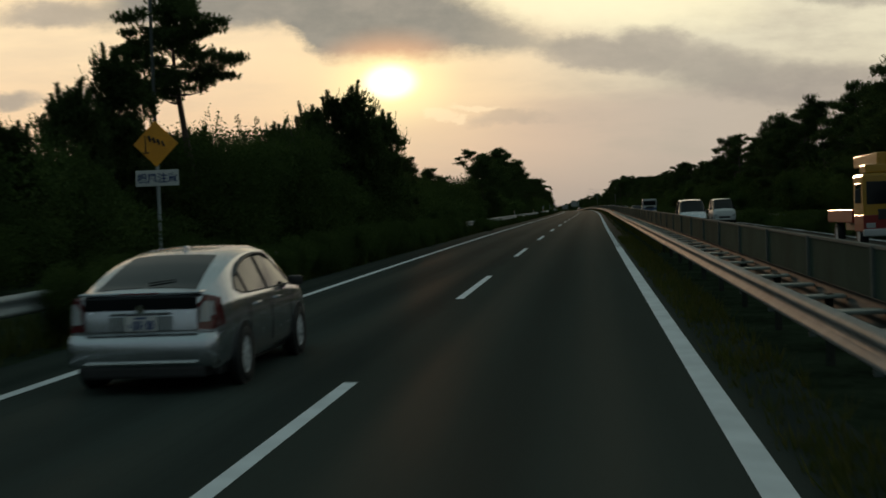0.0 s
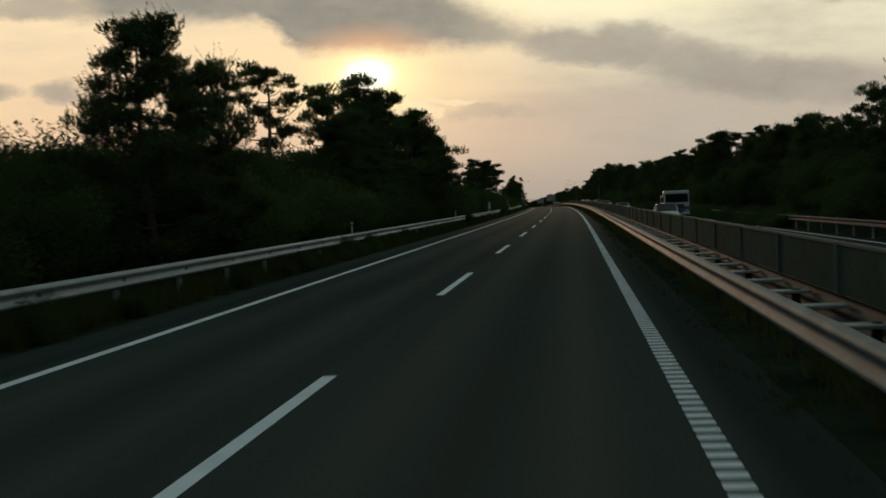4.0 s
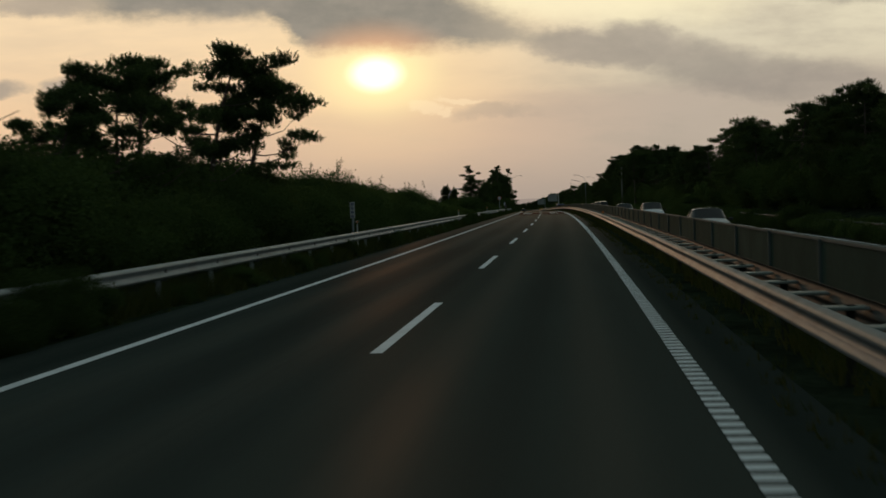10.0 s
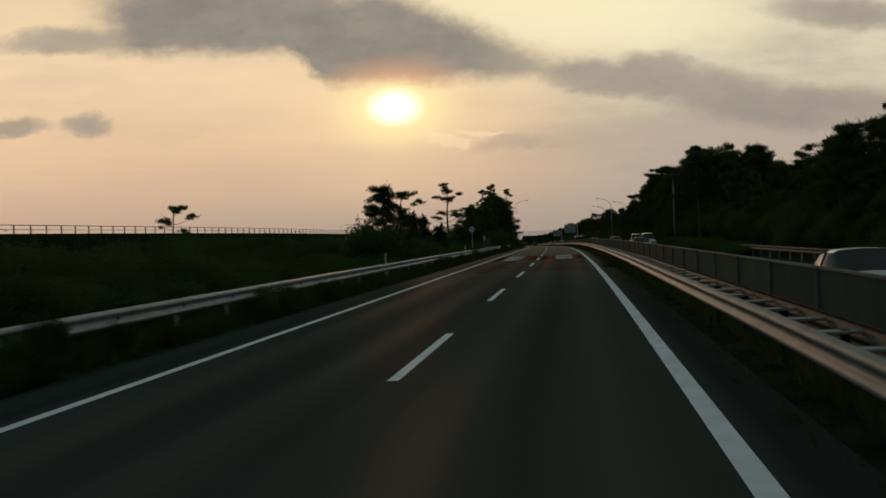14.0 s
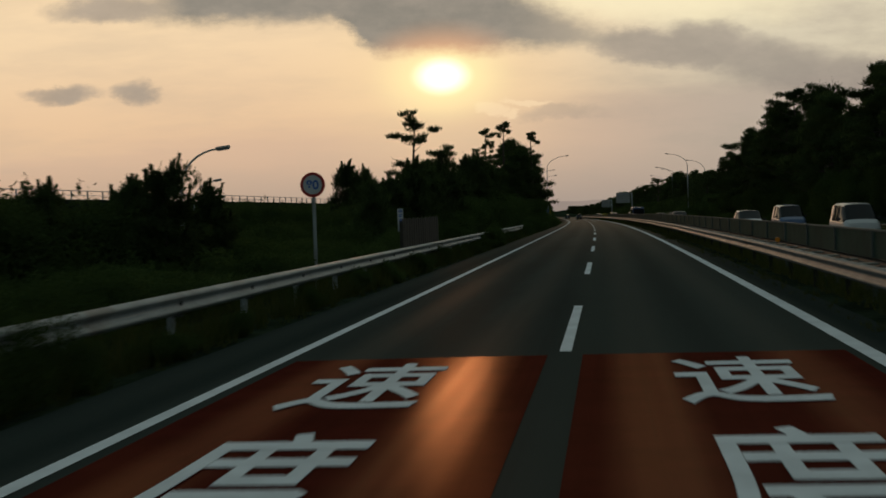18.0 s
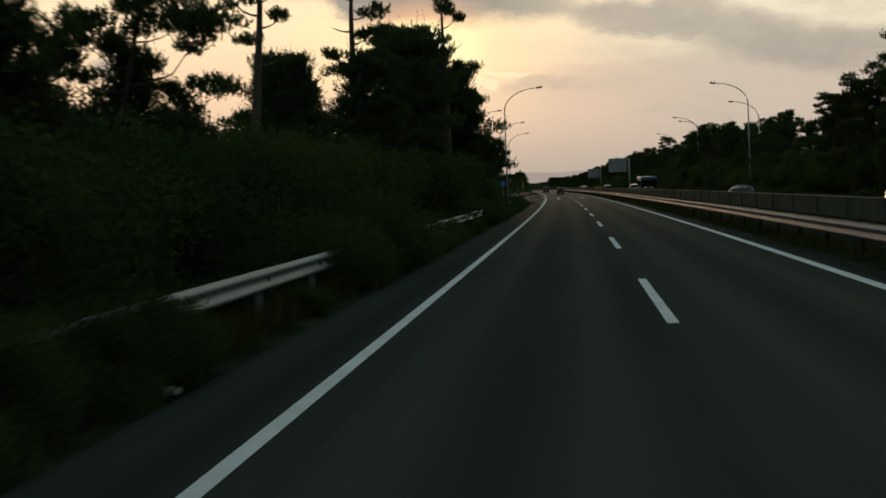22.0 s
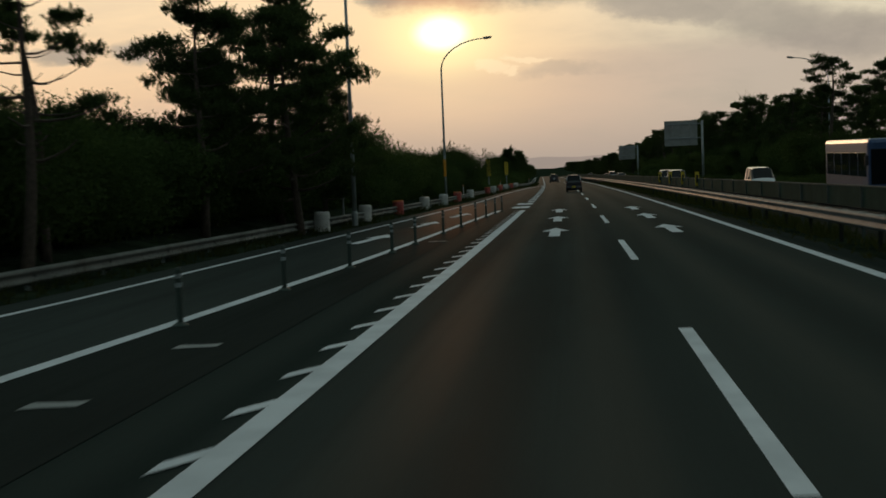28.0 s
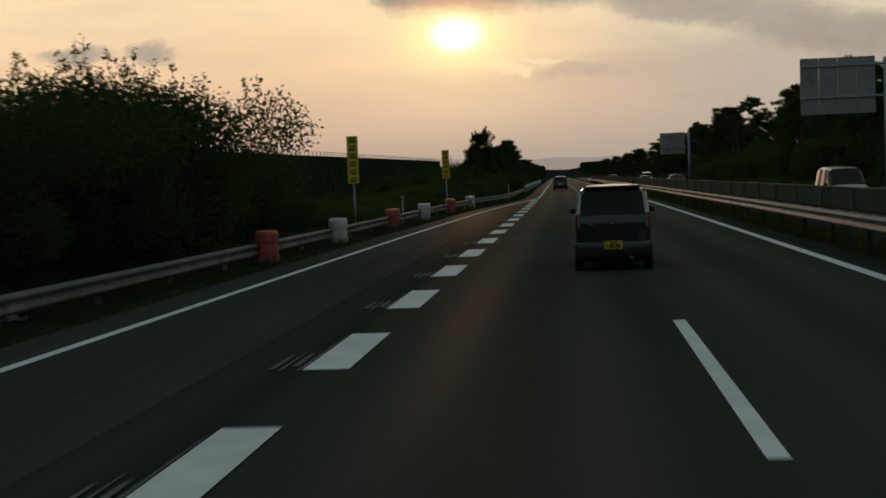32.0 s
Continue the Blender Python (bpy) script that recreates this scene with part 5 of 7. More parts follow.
# weeds that climb over the near-side rail
def weed(s, x, h, wide=0.36):
    wood, me, nominal = BUSHES[random.randrange(len(BUSHES))]
    ob = new("weeds", me)
    ob.matrix_basis = stand(s, x, -0.12, random.uniform(-20, 20) + 180 * random.randrange(2), False) @ Matrix.Diagonal((wide * 0.62, wide, h / nominal * 1.06, 1))
    tagged(ob, "leafy green weeds climbing over the guard rail", "weeds", kind="stuff")


for s0, s1, h in ((14, 36, 1.1), (34, 66, 1.2), (66, 79, 1.1), (141, 143, 0.8), (146.5, 148, 0.7), (197.4, 200, 0.9), (251, 266, 0.95), (353.6, 362, 0.95), (376, 379, 0.8), (454, 457, 0.85),
                  (510.5, 513.5, 0.95), (515, 521.5, 1.0), (549, 557, 0.95), (571, 580, 1.05), (580, 592, 0.72), (609.5, 612, 0.9), (613.8, 616.4, 0.85), (623, 629, 0.9), (645, 662, 1.0)):
    s = s0
    while s <= s1:
        weed(s, -5.35 + random.uniform(-0.12, 0.15), h * random.uniform(0.8, 1.15))
        s += random.uniform(0.7, 1.1)
s = 84.0
while s < 640:
    weed(s, -5.32 + random.uniform(-0.1, 0.1), random.uniform(0.42, 0.74), random.uniform(0.22, 0.36))
    s += random.uniform(2.5, 9.0)

# grass at the road edges
def grass_strip(s0, s1, x0, x1, per_metre, tall, label):
    n = int((s1 - s0) * per_metre)
    ss = np.random.uniform(s0, s1, n)
    clump = (np.sin(ss * 0.9) + np.sin(ss * 0.37 + 1.3) + np.sin(ss * 2.3)) / 3
    ss = ss[np.random.rand(n) < 0.35 + 0.65 * (clump > 0)]
    xs = [x0(s) if callable(x0) else x0 for s in ss]
    ws = [x1(s) if callable(x1) else x1 for s in ss]
    root = np.array([at(s, a + (b - a) * random.random(), 0) for s, a, b in zip(ss, xs, ws)])
    root[:, 2] -= 0.04
    base, tip = [], []
    for _ in range(5):
        d = np.random.normal(size=root.shape) * 0.32
        d[:, 2] = 1.0
        ht = tall * (0.35 + 0.9 * np.random.rand(len(root), 1))
        base.append(root + np.random.normal(size=root.shape) * [0.03, 0.03, 0])
        tip.append(base[-1] + d * ht)
    base, tip = np.concatenate(base), np.concatenate(tip)
    ob = new("grass", blades_mesh("grass", base, tip, np.full(len(base), 0.018), GRASS))
    tagged(ob, label, "grass", kind="stuff")


np.random.seed(9)
grass_strip(-10, 680, -7.4, -4.85, 34, 0.26, "rough green and dry verge grass under the guard rail")
grass_strip(-10, 680, -5.55, -5.15, 46, 0.46, "tall grass in front of the guard rail posts")
grass_strip(-10, 660, -8.4, -6.0, 16, 0.55, "taller weeds behind the guard rail")
grass_strip(686, 940, lambda s: ramp_edge(s) - 3.8, lambda s: ramp_edge(s) - 1.0, 26, 0.30, "rough grass beside the slip road")
grass_strip(640, 690, lambda s: gore_edge(s) - 0.4, -4.9, 60, 0.42, "rough grass on the nose between the roads")
grass_strip(-10, 60, 3.75, 4.45, 42, 0.20, "dry grass tufts along the median edge")
grass_strip(60, 900, 4.05, 4.5, 6, 0.13, "sparse dry grass under the median rail")
grass_strip(40, 900, 4.75, 5.55, 36, 0.34, "dark grass between the median rails")
grass_strip(0, 700, 14.9, 17.2, 14, 0.5, "weeds behind the outer rail")
grass_strip(836, 900, -22, -9.5, 60, 0.6, "pale dry grass on an open slope")


# low tufts at the foot of the median rail
np.random.seed(12)
for s, x in ((694.9, 3.95), (624.2, 4.25), (697.2, 4.25), (330, 4.2), (412, 4.2), (520, 4.25)):
    root = np.array(at(s, x, -0.03)) + np.random.normal(size=(260, 3)) * [0.22, 0.35, 0.0]
    lean = np.random.normal(size=(260, 3)) * 0.4
    lean[:, 2] = 1.0
    ob = new("grass_tuft", blades_mesh("grass_tuft", root, root + lean * (0.12 + 0.28 * np.random.rand(260, 1)), np.full(260, 0.02), GRASS))
    tagged(ob, "dark grass tuft at the foot of the median rail", "grass", kind="stuff")

# ---- lamps, signs, posts ----
def street_lamp(s, x, height, arm, side, label="tall grey street lamp with a curved arm, lit lantern off", bend=2.2, rise=0.7):
    """Tapered pole with a curved arm reaching to the right (side 1) or left (-1), and a flat lantern."""
    t = thing("street_lamp", stand(s, x, ground_height(s, x), 0, False), label, "street lamp", "street lamps")
    zb = height - ground_height(s, x)
    part("base", tube(bmesh.new(), [(0, 0, -0.2), (0, 0, 0.5), (0, 0, 0.6)], [0.13, 0.13, 0.09], 12), STEEL, t)
    part("pole", tube(bmesh.new(), [(0, 0, 0.5), (0, 0, zb * 0.5), (0, 0, zb - bend)], [0.095, 0.075, 0.058], 12), STEEL, t, smooth=True)
    pts = []
    for k in range(9):
        f = k / 8
        pts.append((side * arm * (1 - math.cos(f * math.pi / 2)) , 0, zb - bend + (bend - 0.12) * math.sin(f * math.pi / 2) + 0.0))
    part("arm", tube(bmesh.new(), pts, [0.055 - 0.02 * k / 8 for k in range(9)], 10), STEEL, t, smooth=True)
    bm = boxed(-0.12, 0.48, -0.13, 0.13, -0.07, 0.07, bevel=0.05)
    bmesh.ops.transform(bm, matrix=Matrix.Translation((side * (arm - 0.05), 0, zb - 0.10)) @ Matrix.Diagonal((side, 1, 1, 1)) @ Matrix.Rotation(-0.12, 4, "Y"), verts=bm.verts)
    bmesh.ops.recalc_face_normals(bm, faces=bm.faces)
    part("lantern", bm, SIGN_BACK, t, "grey lantern housing")
    bm = boxed(-0.05, 0.42, -0.10, 0.10, -0.10, -0.065, bevel=0.012)
    bmesh.ops.transform(bm, matrix=Matrix.Translation((side * (arm - 0.05), 0, zb - 0.10)) @ Matrix.Diagonal((side, 1, 1, 1)) @ Matrix.Rotation(-0.12, 4, "Y"), verts=bm.verts)
    bmesh.ops.recalc_face_normals(bm, faces=bm.faces)
    part("lens", bm, LENS_CLEAR, t, "pale lantern glass")


for s, x, arm in ((678, -6.9, 3.3), (714.8, -12.2, 3.3), (748, -9.9, 3.2), (790, -9.75, 3.2)):
    street_lamp(s, x, 11.5, arm, 1)
for s, x in ((680, 16.7), (716.4, 23.0), (752.6, 19.4), (766, 21.5), (820, 22.6)):
    street_lamp(s, x, 11.4, 3.2, -1)
street_lamp(498.6, -16.8, 4.85, 1.7, 1, "low slip-road lamp with curved arm", 1.7)
street_lamp(540, -28.6, 4.85, 1.7, 1, "low slip-road lamp with curved arm", 1.7)


def plain_pole(s, x, height, r, mat, label, category, name):
    t = thing(name, stand(s, x, ground_height(s, x), 0, False), label, category)
    part("pole", tube(bmesh.new(), [(0, 0, -0.3), (0, 0, height * 0.5), (0, 0, height)], [r, r * 0.88, r * 0.72], 12), mat, t, smooth=True)
    part("cap", disc(bmesh.new(), (0, 0, height + 0.02), False, r * 0.8, 0.05, 12), STEEL_DARK, t)
    return t


t = plain_pole(522, 16.5, 8.6, 0.16, WOOD_POLE, "bare grey concrete pole at the wood's edge", "pole", "camera_pole")
part("crossarm", boxed(-0.5, 0.5, -0.04, 0.04, 8.1, 8.2, bevel=0.01), STEEL_DARK, t)
t = plain_pole(38.5, -11.6, 11.0, 0.07, STEEL_DARK, "thin dark pole standing among pines", "pole", "antenna_pole")
t = plain_pole(789.6, -9.72, 3.4, 0.05, STEEL, "short post with a narrow amber plate", "post", "marker_post")
part("plate", boxed(-0.09, 0.09, -0.11, -0.08, 1.9, 3.1, bevel=0.01), SIGN_YELLOW, t, "narrow amber plate")


def delineator(s, x, height=1.05, tall_sign=False):
    z = ground_height(s, x) if x < -6 else -0.06
    t = thing("marker_post", stand(s, x, z, 0, False), "white roadside distance marker with orange lower half" if tall_sign else "thin white delineator post with a round reflector", "marker post", "marker posts")
    if tall_sign:
        part("post", tube(bmesh.new(), [(0, 0.02, -0.2), (0, 0.02, height)], [0.03, 0.03], 8), STEEL, t)
        part("plate", boxed(-0.11, 0.11, -0.02, 0.0, height - 0.62, height + 0.02, bevel=0.008), SIGN_WHITE, t, "white plate")
        part("ink", boxed(-0.07, 0.07, -0.026, -0.02, height - 0.30, height - 0.12), SIGN_INK, t, "dark bars of writing")
        part("sleeve", tube(bmesh.new(), [(0, 0, height - 1.25), (0, 0, height - 0.66)], [0.085, 0.085], 12), ORANGE, t, "orange sleeve")
    else:
        part("post", tube(bmesh.new(), [(0, 0, -0.2), (0, 0, height - 0.1)], [0.03, 0.03], 8), WHITE_PLASTIC, t)
        part("holder", disc(bmesh.new(), (0, 0, height), True, 0.06, 0.03, 16), WHITE_PLASTIC, t)
        part("reflector", disc(bmesh.new(), (0, -0.018, height), True, 0.045, 0.012, 16), REFLECTOR, t, "orange reflector lens")


for s in (147.6, 196, 299, 355.6, 405, 455.6, 801, 850, 900):
    delineator(s, -6.1 if s < 640 else ramp_edge(s) - 2.2, 1.15)
delineator(243.4, -6.25, 1.65, True)


def sign_post(s, x, top, label, category, r=0.045, name="road_sign"):
    z = ground_height(s, x)
    t = thing(name, stand(s, x, z, 0, False), label, category, "road signs")
    part("post", tube(bmesh.new(), [(0, 0.05, -0.2), (0, 0.05, top - z)], [r, r], 12), STEEL, t, "galvanised post")
    return t, -z


def flat_words(text, size, mat, name, t, x, z, y, bold=0.0):
    words(text, size, mat, name, t, pose(x, y, z, 90, 0, 0), bold)


# amber crosswind warning
t, o = sign_post(33, -9.85, 4.5, "amber diamond crosswind warning sign over a white text plate", "road sign", 0.055)
bm = boxed(-0.47, 0.47, -0.03, 0.0, -0.47, 0.47, bevel=0.012, turn=Matrix.Translation((0, 0, 3.87 + o)) @ Matrix.Rotation(math.pi / 4, 4, "Y"))
part("diamond", bm, SIGN_YELLOW, t, "amber diamond plate")
bm = bmesh.new()
tube(bm, [(-0.30, -0.034, 3.62 + o), (-0.30, -0.034, 4.12 + o)], [0.018, 0.018], 6)
tube(bm, [(-0.38, -0.034, 3.62 + o), (-0.20, -0.034, 3.62 + o)], [0.018, 0.018], 6)
part("pictogram_pole", bm, BLACK, t, "black windsock pole")
bm = bmesh.new()
for k in range(4):
    tube(bm, [(-0.20 + 0.13 * k, -0.034, 4.10 + o - 0.05 * k), (-0.14 + 0.13 * k, -0.034, 3.95 + o - 0.05 * k)], [0.05 - 0.007 * k, 0.035], 6)
part("pictogram_windsock", bm, BLACK, t, "black windsock stripes")
part("plate", boxed(-0.64, 0.64, -0.03, 0.0, 2.66 + o, 3.12 + o, bevel=0.01), SIGN_WHITE, t, "white text plate")
flat_words("\u6a2a\u98a8\u6ce8\u610f", 0.30, SIGN_INK, "plate_text", t, 0, 2.89 + o, -0.034, 0.006)

# round speed limit sign
t, o = sign_post(477.8, -6.88, 2.9, "round red-rimmed speed limit sign reading 80 in blue", "road sign")
part("disc", disc(bmesh.new(), (0, -0.02, 2.6 + o), True, 0.32, 0.03, 40), SIGN_RED, t, "red rim")
part("face", disc(bmesh.new(), (0, -0.038, 2.6 + o), True, 0.245, 0.008, 40), SIGN_WHITE, t, "white face")
flat_words("80", 0.33, SIGN_BLUE, "digits", t, 0, 2.6 + o, -0.045, 0.008)


def strip_sign(s, x, z0, z1, w, face, label, bars=5, ink=SIGN_INK):
    t, o = sign_post(s, x, z1, label, "road sign")
    part("plate", boxed(-w / 2, w / 2, -0.03, 0.0, z0 + o, z1 + o, bevel=0.008), face, t)
    h = (z1 - z0) / bars
    for k in range(bars):
        part("writing_bar", boxed(-w * 0.3, w * 0.3, -0.034, -0.03, z0 + o + h * (k + 0.2), z0 + o + h * (k + 0.45)), ink, t, "bar of unreadable writing")
        part("writing_bar", boxed(-w * 0.24, w * 0.3, -0.034, -0.03, z0 + o + h * (k + 0.58), z0 + o + h * (k + 0.76)), ink, t, "bar of unreadable writing")


strip_sign(488.9, -6.28, 1.21, 1.97, 0.19, SIGN_WHITE, "narrow white roadside plate with blue writing", 5, SIGN_BLUE)
strip_sign(299.8, -6.4, 1.25, 1.9, 0.2, SIGN_WHITE, "narrow pale roadside plate on a post", 4)
strip_sign(843, -9.3, 1.74, 3.51, 0.42, SIGN_LEMON, "tall yellow roadside sign with dark writing", 6, SIGN_OLIVE)
strip_sign(871.7, -8.3, 1.80, 3.45, 0.42, SIGN_LEMON, "tall yellow roadside sign with dark writing", 6, SIGN_OLIVE)
strip_sign(752.5, -11.1, 1.0, 1.8, 0.22, SIGN_WHITE, "narrow white roadside plate with dark writing", 4)
# blue round and panel signs by the nose
t, o = sign_post(664, -6.8, 2.4, "small round blue mandatory sign with a white arrow", "road sign")
part("disc", disc(bmesh.new(), (0, -0.02, 2.16 + o), True, 0.28, 0.03, 32), SIGN_BLUE, t)
part("arrow", boxed(-0.03, 0.03, -0.044, -0.036, 1.98 + o, 2.34 + o, bevel=0.0), SIGN_WHITE, t, "white arrow")
t, o = sign_post(678, -10.2, 2.9, "blue round sign above a blue plate on a thin post", "road sign")
part("disc", disc(bmesh.new(), (0, -0.02, 2.72 + o), True, 0.13, 0.03, 28), SIGN_BLUE, t)
part("arrow", boxed(-0.02, 0.02, -0.044, -0.036, 2.64 + o, 2.80 + o), SIGN_WHITE, t, "white arrow")
part("plate", boxed(-0.17, 0.17, -0.03, 0.0, 2.32 + o, 2.52 + o, bevel=0.008), SIGN_BLUE, t, "blue plate")
# dull amber diamond half hidden in leaves
t, o = sign_post(600, -7.8, 3.0, "old amber diamond sign half hidden by leaves", "road sign")
part("diamond", boxed(-0.42, 0.42, -0.03, 0.0, -0.42, 0.42, bevel=0.012, turn=Matrix.Translation((0, 0, 2.7 + o)) @ Matrix.Rotation(math.pi / 4, 4, "Y")), SIGN_DARK_AMBER, t)


def guide_sign_back(s, x0, x1, z0, z1, xpost):
    """The back of a large guide sign on a cantilever post."""
    t = thing("guide_sign", stand(s, xpost, ground_height(s, xpost), 0, False), "large guide sign seen from its grey ribbed back on one post", "road sign", "guide signs")
    o = -ground_height(s, xpost)
    a, b = x0 - xpost, x1 - xpost
    n = 4
    for k in range(n):
        w = (b - a) / n
        part("panel", boxed(a + w * k + 0.006, a + w * (k + 1) - 0.006, 0.0, 0.05, z0 + o, z1 + o, bevel=0.008), SIGN_BACK, t)
    for f in (0.14, 0.70):
        z = z1 + o - (z1 - z0) * f
        part("beam", boxed(a - 0.02, 0.0, -0.12, 0.0, z - 0.06, z + 0.06, bevel=0.01), STEEL, t, "pale steel cross beam")
    part("post", tube(bmesh.new(), [(0, -0.05, -0.3), (0, -0.05, z1 + o - 0.1)], [0.17, 0.14], 14), STEEL, t, smooth=True)
    part("foot", boxed(-0.35, 0.35, -0.4, 0.3, -0.3, 0.12, bevel=0.03), CONCRETE, t)


guide_sign_back(872.5, 12.1, 16.3, 4.75, 7.95, 16.9)
guide_sign_back(985, 12.3, 15.7, 4.2, 7.1, 16.2)

# drums along the slip road's rail
for s, x, red_ in ((742.7, -10.3, 0), (753.3, -10.25, 0), (763, -9.95, 1), (773, -9.6, 0), (782.5, -9.3, 0), (793.4, -9.2, 1), (804.6, -9.0, 0), (824.5, -8.6, 1), (834, -8.45, 0), (845.5, -8.2, 1), (854.6, -7.9, 0), (865.5, -7.6, 1), (876, -7.25, 0)):
    t = thing("barrier_drum", stand(s, x, -0.07, 0, False) @ Matrix.Diagonal((0.95, 0.95, 0.9, 1)), "faded red plastic barrier drum standing before the guard rail" if red_ else "grubby white plastic barrier drum standing before the guard rail", "drum", "barrier drums")
    prof = [(0.27, 0.0), (0.31, 0.03), (0.31, 0.20), (0.29, 0.22), (0.29, 0.55), (0.31, 0.57), (0.31, 0.74), (0.28, 0.80), (0.0, 0.82)]
    bm = bmesh.new()
    ring = [[bm.verts.new((r * math.cos(k * math.pi / 12), r * math.sin(k * math.pi / 12), z)) for k in range(24)] for r, z in prof[:-1]]
    for p, q in zip(ring, ring[1:]):
        for k in range(24):
            bm.faces.new((p[k], p[(k + 1) % 24], q[(k + 1) % 24], q[k]))
    bm.faces.new(ring[-1])
    part("body", bm, RED_PLASTIC if red_ else WHITE_PLASTIC, t)
    part("lid", tube(bmesh.new(), [(0, 0, 0.795), (0, 0, 0.85)], [0.30, 0.27], 24), ORANGE if red_ else WHITE_PLASTIC, t, "ribbed lid")

# flexible posts on the gore
FLEX = mesh_of("tube", tube(bmesh.new(), [(0, 0, 0.03), (0, 0, 0.72), (0, 0, 0.75)], [0.04, 0.04, 0.03], 12), GREEN_POST)
FLEX_FOOT = mesh_of("foot", tube(bmesh.new(), [(0, 0, 0.0), (0, 0, 0.02), (0, 0, 0.05)], [0.11, 0.10, 0.05], 14), GREEN_POST)
FLEX_BAND = mesh_of("band", tube(bmesh.new(), [(0, 0, 0.0), (0, 0, 0.06)], [0.0415, 0.0415], 12, False), STEEL)
for s in [694.0 + 5.3 * k for k in range(7)] + [729.8, 736.1, 741.5, 747.1, 751.8, 756.4, 760.2]:
    t = thing("flexible_post", stand(s, gore_edge(s) + 0.22, 0.005, 0, False), "dark green flexible lane post with reflective bands", "traffic post", "gore posts")
    share("tube", FLEX, t)
    share("foot", FLEX_FOOT, t)
    for z in (0.5, 0.62):
        share("band", FLEX_BAND, t, pose(0, 0, z))

# yellow narrow plates on the glare fence
for s in (762.9, 771.3, 780.4, 789.5):
    t = thing("glare_fence_plate", stand(s, 5.18, 0), "narrow yellow warning plate clipped to the glare fence", "road sign", "fence plates")
    part("plate", boxed(-0.10, 0.10, -0.02, 0.0, 0.85, 1.55, bevel=0.006), SIGN_LEMON, t)
    part("writing_bar", boxed(-0.05, 0.05, -0.025, -0.02, 1.0, 1.4), BLACK, t, "bar of unreadable writing")
    part("clip", boxed(-0.03, 0.03, 0.0, 0.03, 0.7, 1.3), STEEL_DARK, t)
for s in (146, 195.5, 333, 478):
    t = thing("rail_reflector", stand(s, 4.75, 0.69), "orange reflector on the median barrier", "reflector", "rail reflectors")
    part("stem", tube(bmesh.new(), [(0, 0, 0), (0, 0, 0.10)], [0.012, 0.012], 8), STEEL_DARK, t)
    part("lens", disc(bmesh.new(), (0, -0.01, 0.14), True, 0.06, 0.03, 18), REFLECTOR, t)

# plank screen behind the rail
t = thing("plank_screen", stand(488.6, -6.15, 0, 0, False), "weathered brown upright-board screen behind the guard rail", "fence")
BOARD = mesh_of("board", boxed(0.008, 0.292, -0.012, 0.012, -0.3, 1.62, bevel=0.004), FENCE)
for k in range(33):
    share("board", BOARD, t, pose(-0.02 + 0.012 * (k % 2), 0.3 * k, 0.03 * math.sin(k * 1.7), 0, 0, 90))
for k in range(4):
    part("post", boxed(-0.13, -0.03, 3.2 * k, 3.2 * k + 0.1, -0.3, 1.55, bevel=0.008), FENCE, t)


# ---- far embankment road on the seaward side ----
def bank_top(s):
    return float(np.interp(s, [330, 440, 560, 925, 1140], [2.7, 3.0, 3.4, 4.9, 6.2]))


def make_bank():
    verts, faces = [], []
    ss = [330 + 15 * k for k in range(55)]
    for s in ss:
        z = bank_top(s)
        verts += [at(s, -30.2, -1.6), at(s, -31.2, z), at(s, -31.2, z + 0.12), at(s, -31.7, z + 0.12), at(s, -31.7, z - 0.1), at(s, -40, z - 0.1), at(s, -44, -1.6)]
    for i in range(len(ss) - 1):
        for j in range(6):
            a = i * 7 + j
            faces.append((a, a + 1, a + 8, a + 7))
    faces += [tuple(range(7)), tuple(reversed(range(len(verts) - 7, len(verts))))]
    ob = new("embankment", link_mesh("embankment", verts, faces, SOIL))
    tagged(ob, "long dark grassy embankment of a road near the sea", "wall", kind="structure")
    f = thing("railing", Matrix.Identity(4), "thin pale railing along the embankment top", "railing", kind="structure")
    for k in range(300):
        s = 331 + 2.68 * k
        z = bank_top(s) + 0.1
        share("post", RAIL_PICKET, f, stand(s, -31.45, z))
    for s in ss[:-1]:
        a, b = at(s, -31.45, bank_top(s) + 0.66), at(s + 15, -31.45, bank_top(s + 15) + 0.66)
        part("rail", tube(bmesh.new(), [a, b], [0.03, 0.03], 6), STEEL, f)
        a.z, b.z = a.z - 0.28, b.z - 0.28
        part("rail", tube(bmesh.new(), [a, b], [0.02, 0.02], 6), STEEL, f)


RAIL_PICKET = mesh_of("post", boxed(-0.04, 0.04, -0.04, 0.04, 0.0, 0.58, bevel=0.006), STEEL)
make_bank()
# low retaining wall at the nose between slip road and main road
tagged(ribbon("retaining_wall", WALL_BROWN, 660, 684.5, lambda s: [(-8.75 + 0.03 * (s - 660), -0.3), (-8.73 + 0.03 * (s - 660), 0.30), (-8.45 + 0.03 * (s - 660), 0.33), (-8.43 + 0.03 * (s - 660), -0.3)], 3.5), "low weathered brown concrete retaining wall at the nose", "wall")


